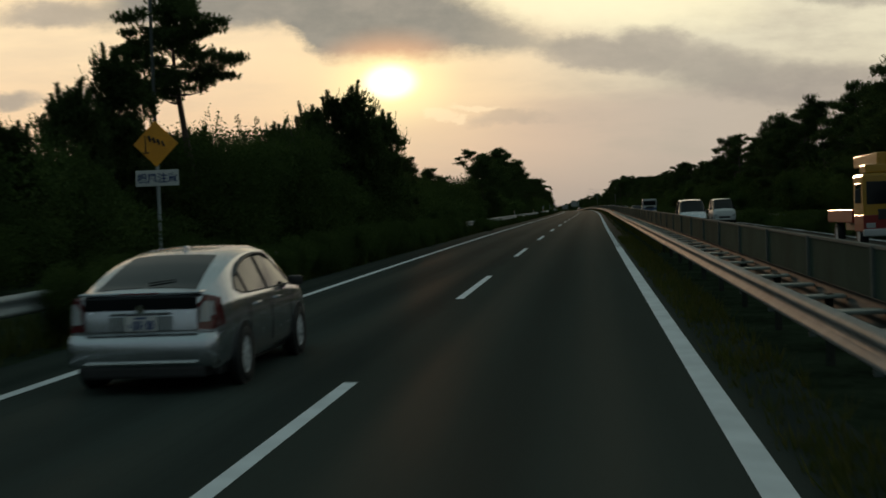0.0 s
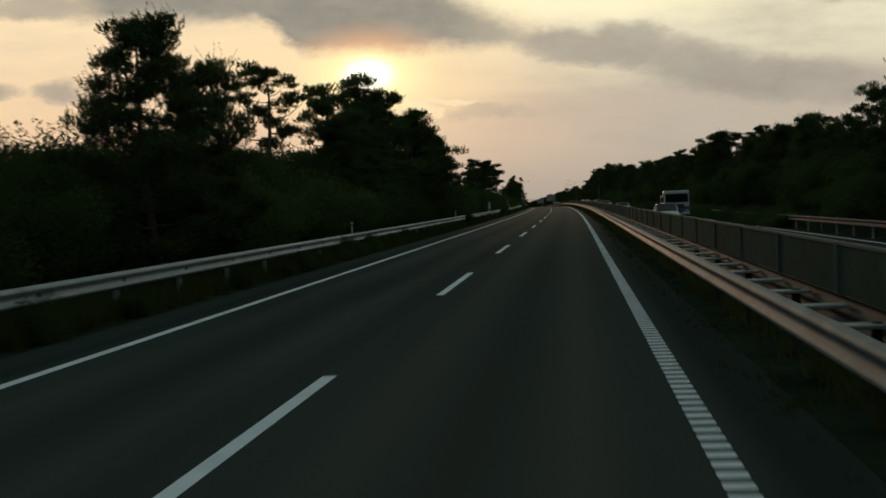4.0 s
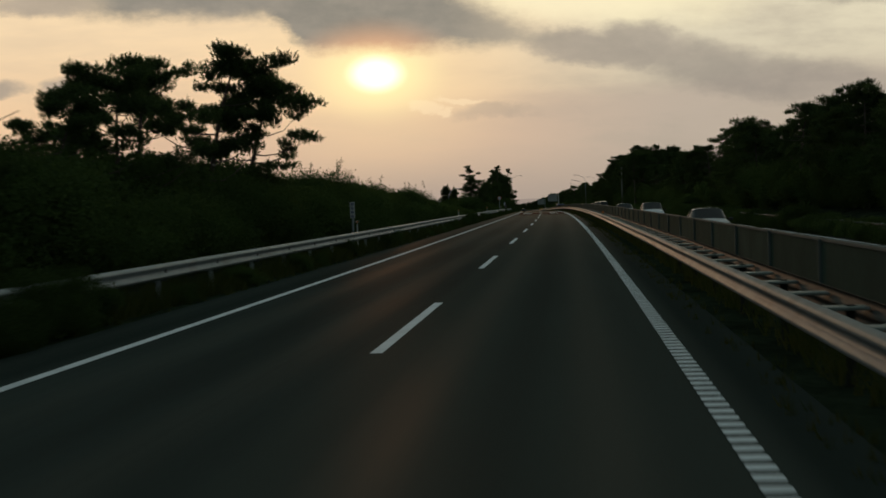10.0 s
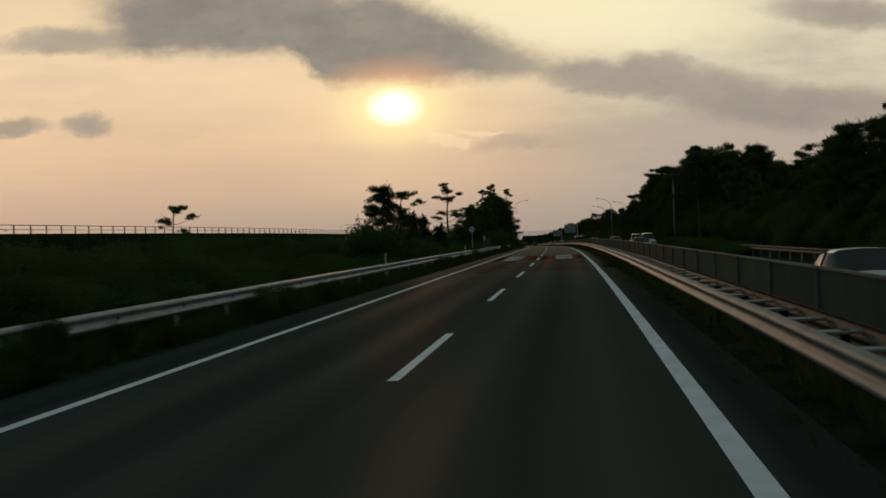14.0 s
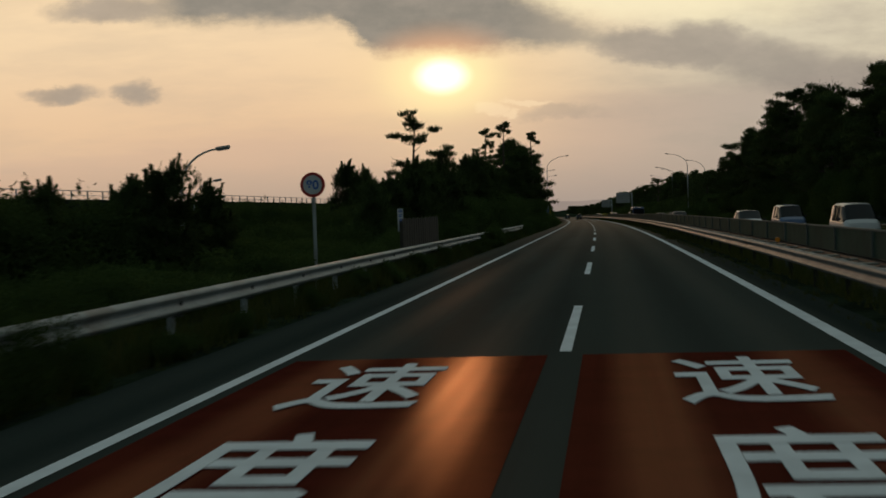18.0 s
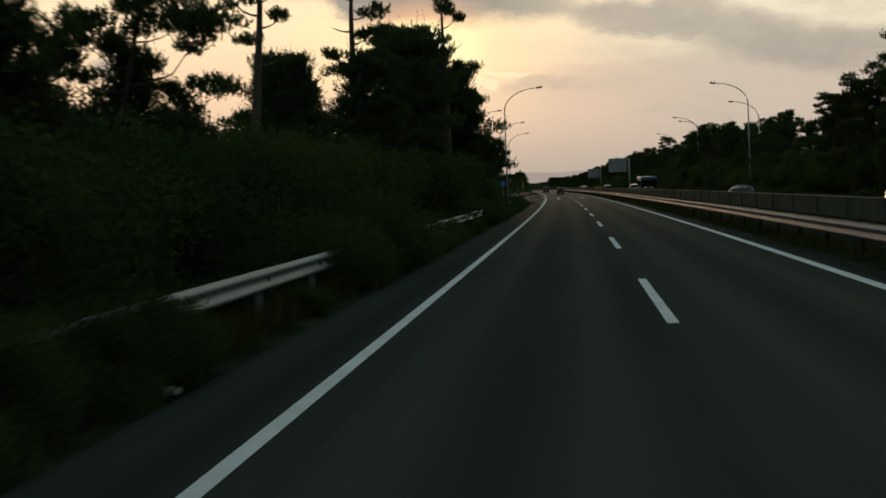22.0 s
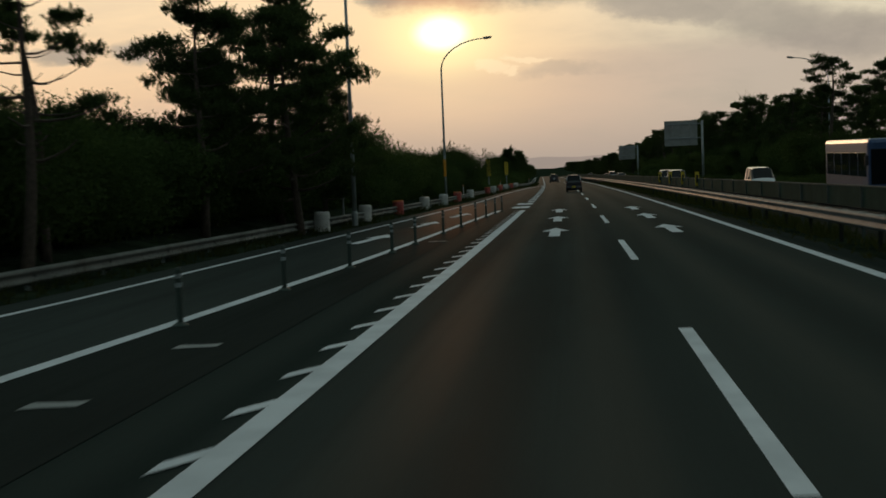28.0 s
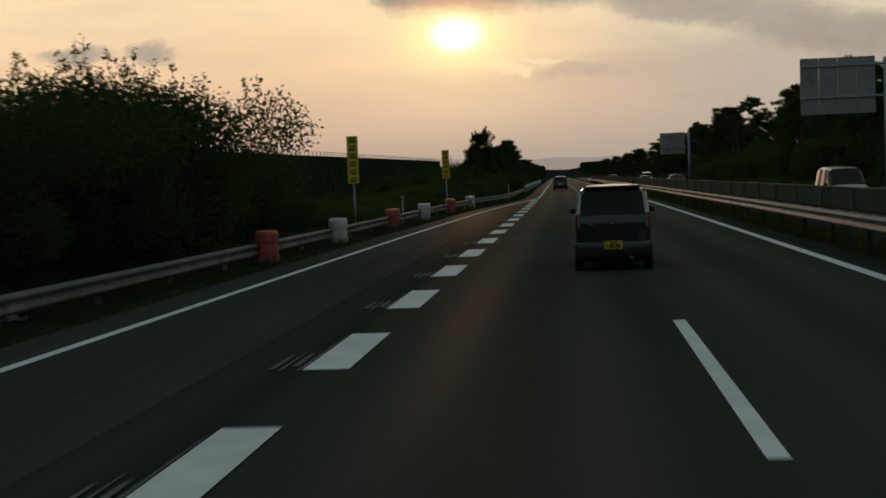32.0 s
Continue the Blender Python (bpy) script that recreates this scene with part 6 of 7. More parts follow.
# litter on the verges
def litter(s, x, size, mat, label, seed):
    rng = random.Random(seed)
    bm = bmesh.new()
    n = 6
    grid = [[bm.verts.new(((i / (n - 1) - 0.5) * size + rng.gauss(0, size * 0.05), (j / (n - 1) - 0.5) * size * 0.6, max(0.004, rng.random() * size * 0.35))) for j in range(n)] for i in range(n)]
    for i in range(n - 1):
        for j in range(n - 1):
            bm.faces.new((grid[i][j], grid[i + 1][j], grid[i + 1][j + 1], grid[i][j + 1]))
    bmesh.ops.solidify(bm, geom=bm.faces, thickness=0.003)
    ob = part("litter", bm, mat)
    ob.matrix_basis = stand(s, x, ground_height(s, x) + 0.01, rng.uniform(0, 180), False)
    tagged(ob, label, "litter", "roadside litter")


for k, (s, x, size) in enumerate(((505.8, -5.4, 0.30), (555.4, -4.95, 0.26), (667.0, -5.6, 0.22), (666.4, -5.0, 0.24), (811.1, -9.4, 0.34), (830.5, -8.9, 0.26), (702, -11.6, 0.25), (318, -5.2, 0.2), (224, -5.3, 0.22))):
    litter(s, x, size, WHITE_PLASTIC, "crumpled pale plastic scrap lying in the verge grass", 300 + k)

# ---- vehicles ----
def paint(name, base, rough=0.28, metal=0.5):
    return material(name, base, rough, metal, vary=0.05, scale=1.5, coat=0.45)


SILVER = material("silver_car_paint", (0.60, 0.63, 0.68), 0.24, 0.92, vary=0.05, scale=1.5, coat=0.6)
WHITE_CAR = paint("white_car_paint", (0.50, 0.51, 0.53), 0.3, 0.0)
NAVY = material("dark_violet_car_paint", (0.014, 0.015, 0.024), 0.3, 0.1, vary=0.05, scale=1.5, coat=1.0, spec=0.4)
DARK_CAR = paint("dark_grey_car_paint", (0.05, 0.05, 0.055), 0.25, 0.4)
BLUE_CAR = paint("blue_car_paint", (0.05, 0.10, 0.22), 0.3, 0.3)
YELLOW_CAB = paint("yellow_truck_paint", (0.42, 0.22, 0.012), 0.6, 0.0)
RED_BODY = paint("red_truck_paint", (0.22, 0.014, 0.012), 0.6, 0.0)
TRIM = material("black_plastic_trim", (0.022, 0.022, 0.024), 0.5, vary=0.15)
PLATE_WHITE = material("white_number_plate", (0.6, 0.6, 0.6), 0.5, vary=0.05)
PLATE_YELLOW = material("yellow_number_plate", (0.62, 0.44, 0.02), 0.5, vary=0.05)


WHEEL_SETS = {}


def wheel_meshes(r, w):
    key = (r, w)
    if key not in WHEEL_SETS:
        bm = bmesh.new()
        prof = [(r * 0.66, -w / 2 + 0.01), (r * 0.92, -w / 2), (r, -w / 2 + 0.04), (r, w / 2 - 0.04), (r * 0.92, w / 2), (r * 0.66, w / 2 - 0.01)]
        ring = [[bm.verts.new((x, p * math.cos(k * math.pi / 14), p * math.sin(k * math.pi / 14))) for k in range(28)] for p, x in prof]
        for a, b in zip(ring, ring[1:]):
            for k in range(28):
                bm.faces.new((a[k], b[k], b[(k + 1) % 28], a[(k + 1) % 28]))
        tyre = mesh_of("tyre", bm, RUBBER, True)
        bm = bmesh.new()
        for k in range(10):
            m = Matrix.Rotation(k * math.pi / 5, 4, "X")
            box(bm, w / 2 - 0.06, w / 2 - 0.025, -0.022, 0.022, 0.03, r * 0.66, turn=m)
        bmesh.ops.create_cone(bm, cap_ends=True, segments=20, radius1=0.07, radius2=0.06, depth=0.05, matrix=Matrix.Translation((w / 2 - 0.04, 0, 0)) @ Matrix.Rotation(math.pi / 2, 4, "Y"))
        rim0 = [(r * 0.66, w / 2 - 0.02), (r * 0.60, w / 2 - 0.03), (r * 0.58, -w / 2 + 0.03), (0.02, -w / 2 + 0.03)]
        ring = [[bm.verts.new((x, p * math.cos(k * math.pi / 14), p * math.sin(k * math.pi / 14))) for k in range(28)] for p, x in rim0]
        for a, b in zip(ring, ring[1:]):
            for k in range(28):
                bm.faces.new((a[k], b[k], b[(k + 1) % 28], a[(k + 1) % 28]))
        rim = mesh_of("rim", bm, ALLOY)
        WHEEL_SETS[key] = (tyre, rim)
    return WHEEL_SETS[key]


def make_car(m, spec, body, label, category="car", group="", name="car"):
    """A car with its rear at y = 0 and its nose at y = length, built from lengthwise stations.

    spec: stations (y, belt half-width, belt z, roof half-width, roof z, sill z), glass flags, wheels, lamps."""
    t = thing(name, m, label, category, group)
    st = spec["stations"]
    bm, gm = bmesh.new(), bmesh.new()
    layers = []
    for y, bw, bz, rw, rz, sz in st:
        low = [(bw * 0.90, sz), (bw * 0.985, sz + 0.10), (bw, (sz + bz) * 0.52), (bw * 0.975, bz - 0.06), (bw * 0.955, bz)]
        top = [(rw + (bw * 0.955 - rw) * 0.10, bz + (rz - bz) * 0.90), (rw * 0.86, rz), (rw * 0.45, rz + 0.018), (0.0, rz + 0.024)]
        layers.append((y, low + top))
    n = 9
    ends = [[], []]
    flags = spec["glass"]
    for side in (1, -1):
        solid = [[bm.verts.new((side * x, y, z)) for x, z in row] for y, row in layers]
        ends[0].append(solid[0])
        ends[1].append(solid[-1])
        for i in range(len(layers) - 1):
            for k in range(n - 1):
                glass = (k == 4 and flags[i] & 1) or (k >= 5 and flags[i] & 2)
                quad = (solid[i][k], solid[i + 1][k], solid[i + 1][k + 1], solid[i][k + 1])
                if glass:
                    vs = [gm.verts.new(v.co) for v in quad]
                    gm.faces.new(vs if side > 0 else vs[::-1])
                else:
                    bm.faces.new(quad if side > 0 else quad[::-1])
    for right, left in ends:
        for k in range(n - 1):
            bm.faces.new((right[k], left[k], left[k + 1], right[k + 1]) if k < n - 2 else (right[k], left[k], left[k + 1]))
    bmesh.ops.remove_doubles(bm, verts=bm.verts, dist=0.0005)
    bmesh.ops.recalc_face_normals(bm, faces=bm.faces)
    shell = part("body", bm, body, t, smooth=True)
    shell.data.set_sharp_from_angle(angle=radians(38))
    bmesh.ops.remove_doubles(gm, verts=gm.verts, dist=0.0005)
    bmesh.ops.recalc_face_normals(gm, faces=gm.faces)
    part("glazing", gm, GLASS, t, "dark tinted glazing", smooth=True)
    # pillars between the side windows
    for y0, y1, w in spec["pillars"]:
        for side in (1, -1):
            def edge(y):
                f = np.interp
                ys = [q[0] for q in st]
                bw = f(y, ys, [q[1] for q in st]) * 0.955
                bz, rw, rz = f(y, ys, [q[2] for q in st]), f(y, ys, [q[3] for q in st]), f(y, ys, [q[4] for q in st])
                return (bw, bz), (rw + (bw - rw) * 0.10, bz + (rz - bz) * 0.90)
            (a, az), (_, _) = edge(y0)
            (_, _), (b, bz_) = edge(y1)
            pb = bmesh.new()
            tube(pb, [(side * (a + 0.002), y0, az), (side * (b + 0.002), y1, bz_)], [w / 2, w / 2], 6)
            part("pillar", pb, TRIM, t, "black window pillar")
    # dark underside
    L = st[-1][0]
    ys = [q[0] for q in st]
    hw = max(q[1] for q in st)
    part("underbody", boxed(-hw * 0.86, hw * 0.86, 0.25, L - 0.3, 0.16, st[len(st) // 2][5] + 0.08, bevel=0.03), TRIM, t)
    r, w = spec["wheel"]
    tyre, rim = wheel_meshes(r, w)
    for y in spec["axles"]:
        for side in (1, -1):
            turn = pose(side * (hw - w / 2 + 0.022), y, r, 0, 0, 0 if side > 0 else 180)
            wl = share("wheel", tyre, t, turn)
            share("rim", rim, wl)
            arch = bmesh.new()
            ring = [[arch.verts.new((side * x, y + p * math.cos(k * math.pi / 14), r + 0.01 + p * math.sin(k * math.pi / 14))) for k in range(28)] for p, x in ((r + 0.05, hw - 0.05), (r + 0.05, hw + 0.003), (r * 0.9, hw + 0.001), (r * 0.7, hw - 0.016), (0.01, hw - 0.016))]
            for a, b in zip(ring, ring[1:]):
                for k in range(28):
                    arch.faces.new((a[k], b[k], b[(k + 1) % 28], a[(k + 1) % 28]))
            bmesh.ops.recalc_face_normals(arch, faces=arch.faces)
            part("wheel_arch", arch, TRIM, t, "dark wheel arch")
    for side in (1, -1):
        mb = boxed(-0.09, 0.09, -0.05, 0.05, -0.06, 0.06, bevel=0.035)
        bmesh.ops.translate(mb, verts=mb.verts, vec=(side * (hw + 0.06), spec["mirror"][0], spec["mirror"][1]))
        part("door_mirror", mb, TRIM if spec.get("dark_mirror", True) else body, t)
    for y in spec.get("handles", ()):
        for side in (1, -1):
            hb = boxed(-0.02, 0.02, -0.09, 0.09, -0.018, 0.018, bevel=0.012)
            bmesh.ops.translate(hb, verts=hb.verts, vec=(side * (hw - 0.004), y, spec["handle_z"]))
            part("door_handle", hb, body, t)
    for y in spec.get("seams", ()):
        for side in (1, -1):
            sb = boxed(-0.004, 0.004, -0.005, 0.005, spec["seam_z"][0], spec["seam_z"][1])
            bmesh.ops.translate(sb, verts=sb.verts, vec=(side * (hw - 0.001), y, 0))
            part("door_seam", sb, TRIM, t)
    return t


# silver five-door hatchback being overtaken
HATCH = {"stations": [(0.0, 0.68, 0.72, 0.60, 0.93, 0.36), (0.04, 0.755, 0.84, 0.62, 1.03, 0.28), (0.12, 0.800, 0.90, 0.63, 1.065, 0.25), (0.26, 0.835, 0.945, 0.64, 1.095, 0.24), (0.62, 0.858, 0.955, 0.64, 1.215, 0.23), (0.92, 0.866, 0.955, 0.635, 1.305, 0.22), (1.25, 0.872, 0.953, 0.62, 1.385, 0.22), (1.6, 0.872, 0.950, 0.61, 1.435, 0.22),
                      (2.0, 0.872, 0.945, 0.60, 1.465, 0.22), (2.4, 0.872, 0.940, 0.60, 1.470, 0.22), (2.7, 0.872, 0.935, 0.60, 1.445, 0.22), (3.05, 0.870, 0.93, 0.625, 1.325, 0.22), (3.4, 0.868, 0.92, 0.655, 1.14, 0.22), (3.62, 0.864, 0.90, 0.69, 0.99, 0.22), (3.95, 0.85, 0.83, 0.70, 0.90, 0.22), (4.25, 0.80, 0.72, 0.65, 0.79, 0.22), (4.42, 0.68, 0.58, 0.54, 0.63, 0.26)],
         "glass": [0, 0, 0, 0, 0, 0, 0, 0, 0, 0, 2, 2, 0, 0, 0, 0], "pillars": [], "wheel": (0.315, 0.21), "axles": (0.83, 3.53), "mirror": (3.12, 0.99),
         "handles": (1.48, 2.42), "handle_z": 0.83, "seams": (1.12, 2.12, 3.15), "seam_z": (0.35, 0.9), "dark_mirror": True}
c = make_car(stand(7.45, -1.98, 0.01) @ Matrix.Diagonal((0.965, 1, 0.945, 1)), HATCH, SILVER, "silver five-door hatchback seen from behind, slightly dusty", "car", "", "hatchback_car")


def hatch_at(y, column):
    return float(np.interp(y, [q[0] for q in HATCH["stations"]], [q[column] for q in HATCH["stations"]]))


def hatch_side(y, z):
    """Half-width of the glasshouse at y and height z."""
    low_w, low_z, roof_w, roof_z = hatch_at(y, 1) * 0.955, hatch_at(y, 2), hatch_at(y, 3), hatch_at(y, 4)
    f = (z - low_z) / (0.9 * (roof_z - low_z))
    return low_w + (roof_w + (low_w - roof_w) * 0.10 - low_w) * f


def hatch_belt(y):
    return float(np.interp(y, [0.80, 0.95, 1.2, 3.30], [1.035, 0.985, 0.975, 0.950]))


def hatch_arch(y):
    return float(np.interp(y, [0.80, 0.86, 0.95, 1.1, 1.3, 1.6, 2.0, 2.3, 2.55, 2.75, 2.95, 3.15, 3.30], [1.045, 1.10, 1.15, 1.215, 1.285, 1.345, 1.375, 1.378, 1.360, 1.315, 1.225, 1.09, 0.962]))


# rear window let into the sloping tailgate
bm = bmesh.new()
cols = []
for k in range(13):
    y = 0.20 + 1.08 * k / 12
    w, roof_w, roof_z = 0.535 - 0.075 * k / 12, hatch_at(y, 3), hatch_at(y, 4)
    cols.append([bm.verts.new((w * f, y, roof_z + 0.007 + float(np.interp(abs(w * f), [0, roof_w * 0.45, roof_w * 0.86], [0.024, 0.018, 0.0])))) for f in (-1, -0.8, -0.5, -0.2, 0.2, 0.5, 0.8, 1)])
for a, b in zip(cols, cols[1:]):
    for k in range(7):
        bm.faces.new((a[k], a[k + 1], b[k + 1], b[k]))
rear_pane = part("rear_window", bm, GLASS, c, "dark sloping rear window", smooth=True)
part("rear_wiper", tube(bmesh.new(), [(0.0, 0.30, hatch_at(0.30, 4) + 0.045), (0.26, 0.40, hatch_at(0.40, 4) + 0.04)], [0.010, 0.006], 6), TRIM, rear_pane)
part("rear_window_low", boxed(-0.60, 0.60, -0.014, 0.02, 0.885, 1.03, bevel=0.02), GLASS, c, "dark lower rear window")
part("spoiler", boxed(-0.64, 0.64, -0.01, 0.22, 1.045, 1.078, bevel=0.014), SILVER, c)
part("brake_lamp", boxed(-0.2, 0.2, -0.016, 0.01, 1.052, 1.068), LENS_RED, c)
part("bumper", boxed(-0.795, 0.795, -0.055, 0.36, 0.27, 0.665, bevel=0.12), SILVER, c, "silver rounded rear bumper", smooth=True)
part("bumper_lip", boxed(-0.60, 0.60, -0.062, 0.05, 0.325, 0.350, bevel=0.012), CHROME, c, "pale lower lip")
part("valance", boxed(-0.66, 0.66, -0.02, 0.3, 0.17, 0.30, bevel=0.03), TRIM, c, "black lower valance")
part("plate_recess", boxed(-0.34, 0.34, -0.006, 0.03, 0.665, 0.835, bevel=0.012), SILVER, c)
pl = part("number_plate", boxed(-0.165, 0.165, -0.014, 0.0, 0.67, 0.83, bevel=0.006), PLATE_WHITE, c, "white number plate")
for x0, x1, z0, z1 in ((-0.125, -0.105, 0.70, 0.745), (-0.075, -0.035, 0.685, 0.78), (-0.020, 0.010, 0.685, 0.78), (0.024, 0.040, 0.725, 0.74), (0.055, 0.090, 0.685, 0.78), (0.100, 0.138, 0.685, 0.78), (-0.06, 0.06, 0.795, 0.818)):
    part("plate_bar", boxed(x0, x1, -0.018, -0.014, z0, z1), SIGN_INK, pl, "dark bar")
# thin black strip that stands for the shadow above the plate
part("plate_shadow_strip", boxed(-0.33, 0.33, -0.012, 0.0, 0.836, 0.846), TRIM, c, "dark strip drawn as the shadow over the plate")
part("gate_gap", boxed(-0.60, 0.60, -0.058, -0.03, 0.664, 0.672), TRIM, c, "dark gap between tailgate and bumper")
for side in (1, -1):
    part("gate_seam", boxed(*sorted((side * 0.594, side * 0.602)), -0.012, 0.01, 0.67, 0.89), TRIM, c, "dark tailgate seam")
part("garnish", boxed(-0.32, 0.32, -0.02, 0.02, 0.850, 0.872, bevel=0.01), SILVER, c, "silver garnish bar")
part("badge", disc(bmesh.new(), (0, -0.016, 0.90), True, 0.045, 0.02, 20), CHROME, c, "oval chrome badge")
part("antenna", boxed(-0.022, 0.022, 1.60, 1.74, 1.44, 1.51, bevel=0.02), SILVER, c, "shark-fin antenna")
for side in (1, -1):
    # side glass: quarter light, rear door, front door, each within a black frame
    for y0, y1, name_ in ((0.80, 1.14, "quarter_window"), (1.17, 2.03, "rear_door_window"), (2.09, 3.30, "front_door_window")):
        bm = bmesh.new()
        cols, top_edge, low_edge = [], [], []
        for k in range(17):
            y = y0 + (y1 - y0) * k / 16
            zb, zt = hatch_belt(y), hatch_arch(y)
            cols.append([bm.verts.new((side * (hatch_side(y, z) + 0.005), y, z)) for z in (zb, zb + (zt - zb) * 0.35, zb + (zt - zb) * 0.7, zt)])
            top_edge.append((side * (hatch_side(y, zt) + 0.006), y, zt))
            low_edge.append((side * (hatch_side(y, zb) + 0.006), y, zb))
        for a, b in zip(cols, cols[1:]):
            for k in range(3):
                bm.faces.new((a[k], b[k], b[k + 1], a[k + 1]) if side > 0 else (a[k + 1], b[k + 1], b[k], a[k]))
        pane = part(name_, bm, GLASS, c, "dark side glass", smooth=True)
        part("window_frame", tube(bmesh.new(), low_edge + top_edge[::-1] + low_edge[:1], [0.011] * 35, 6), TRIM, pane, "black window frame")
    part("door_visor", tube(bmesh.new(), [(side * (hatch_side(y, hatch_arch(y)) + 0.016), y, hatch_arch(y) + 0.004) for y in (1.0, 1.3, 1.7, 2.1, 2.5, 2.8)], [0.014, 0.022, 0.024, 0.024, 0.022, 0.012], 6), TRIM, c, "smoked rain visor")
    bm = bmesh.new()
    pts = [(0.60, -0.005, 0.68), (0.745, 0.025, 0.67), (0.825, 0.24, 0.71), (0.79, 0.20, 0.99), (0.69, 0.03, 1.035), (0.61, -0.005, 0.93)]
    outer_ = [bm.verts.new((side * x * 1.006, y - 0.014, z)) for x, y, z in pts]
    inner_ = [bm.verts.new((side * x * 0.93, y + 0.05, z)) for x, y, z in pts]
    bm.faces.new((outer_[0], outer_[1], outer_[4], outer_[5]))
    bm.faces.new((outer_[1], outer_[2], outer_[3], outer_[4]))
    for k in range(6):
        bm.faces.new((outer_[k], inner_[k], inner_[(k + 1) % 6], outer_[(k + 1) % 6]))
    bmesh.ops.recalc_face_normals(bm, faces=bm.faces)
    lamp_ = part("tail_lamp", bm, LENS_RED, c, "tall tail lamp with red outline")
    lens = bmesh.new()
    ins = [(0.622, -0.024, 0.755), (0.715, -0.004, 0.755), (0.760, 0.085, 0.775), (0.748, 0.08, 0.955), (0.69, 0.0, 0.975), (0.632, -0.024, 0.905)]
    front = [lens.verts.new((side * x * 1.004, y - 0.010, z)) for x, y, z in ins]
    back = [lens.verts.new((side * x * 0.97, y + 0.03, z)) for x, y, z in ins]
    lens.faces.new((front[0], front[1], front[4], front[5]))
    lens.faces.new((front[1], front[2], front[3], front[4]))
    for k in range(6):
        lens.faces.new((front[k], back[k], back[(k + 1) % 6], front[(k + 1) % 6]))
    bmesh.ops.recalc_face_normals(lens, faces=lens.faces)
    part("clear_lens", lens, LENS_CLEAR, lamp_, "clear pale lens")

# small dark wagon pulling ahead
KEI = {"stations": [(0.0, 0.670, 0.90, 0.60, 0.99, 0.30), (0.04, 0.695, 0.94, 0.61, 1.05, 0.24), (0.10, 0.700, 0.945, 0.60, 1.20, 0.22), (0.20, 0.702, 0.945, 0.585, 1.50, 0.22), (0.26, 0.703, 0.945, 0.575, 1.575, 0.22), (0.50, 0.704, 0.94, 0.565, 1.615, 0.22), (1.35, 0.705, 0.93, 0.56, 1.63, 0.22), (2.05, 0.705, 0.92, 0.56, 1.61, 0.22), (2.35, 0.705, 0.92, 0.56, 1.57, 0.22), (3.0, 0.70, 0.91, 0.58, 1.02, 0.22), (3.15, 0.69, 0.88, 0.56, 0.94, 0.22), (3.32, 0.66, 0.72, 0.53, 0.80, 0.22), (3.39, 0.58, 0.58, 0.48, 0.62, 0.26)],
       "glass": [0, 2, 2, 0, 0, 1, 1, 1, 3, 0, 0, 0], "pillars": [(0.72, 0.68, 0.06), (1.45, 1.40, 0.06)], "wheel": (0.275, 0.155), "axles": (0.52, 2.86), "mirror": (2.55, 1.10),
       "handles": (0.95, 1.75), "handle_z": 0.84, "seams": (0.68, 1.48, 2.5), "seam_z": (0.34, 0.9)}
c = make_car(stand(816.6, -0.50, 0.01, -1.5) @ Matrix.Diagonal((0.97, 1, 0.94, 1)), KEI, NAVY, "small dark boxy wagon with a yellow number plate", "car", "", "compact_wagon")
part("bumper", boxed(-0.70, 0.70, -0.04, 0.25, 0.25, 0.56, bevel=0.035), NAVY, c, "dark rear bumper", smooth=True)
part("tailgate_line", boxed(-0.6, 0.6, -0.008, 0.02, 0.585, 0.595), TRIM, c)
pl = part("number_plate", boxed(-0.165, 0.165, -0.055, -0.038, 0.42, 0.58, bevel=0.006), PLATE_YELLOW, c, "yellow number plate")
for x0, x1, z0, z1 in ((-0.12, -0.10, 0.45, 0.52), (-0.07, -0.035, 0.44, 0.52), (-0.025, 0.01, 0.44, 0.52), (0.035, 0.07, 0.44, 0.52), (0.08, 0.115, 0.44, 0.52), (-0.06, 0.06, 0.54, 0.565)):
    part("plate_bar", boxed(x0, x1, -0.059, -0.055, z0, z1), BLACK, pl, "dark bar")
part("badge", disc(bmesh.new(), (0, -0.004, 0.93), True, 0.04, 0.03, 3), CHROME, c, "small chrome badge")
part("model_badge", boxed(-0.46, -0.36, -0.006, 0.004, 0.885, 0.905), CHROME, c, "small chrome strip")
part("tailpipe", tube(bmesh.new(), [(0.33, -0.05, 0.25), (0.33, 0.2, 0.25)], [0.035, 0.035], 12), CHROME, c)
part("rear_wiper", tube(bmesh.new(), [(0.0, 0.035, 1.08), (0.35, 0.055, 1.13)], [0.012, 0.008], 6), TRIM, c)
part("roof_antenna", tube(bmesh.new(), [(0.40, 0.6, 1.61), (0.41, 0.45, 1.75)], [0.014, 0.008], 6), TRIM, c)
part("roof_spoiler", boxed(-0.54, 0.54, 0.16, 0.42, 1.585, 1.625, bevel=0.018), NAVY, c)
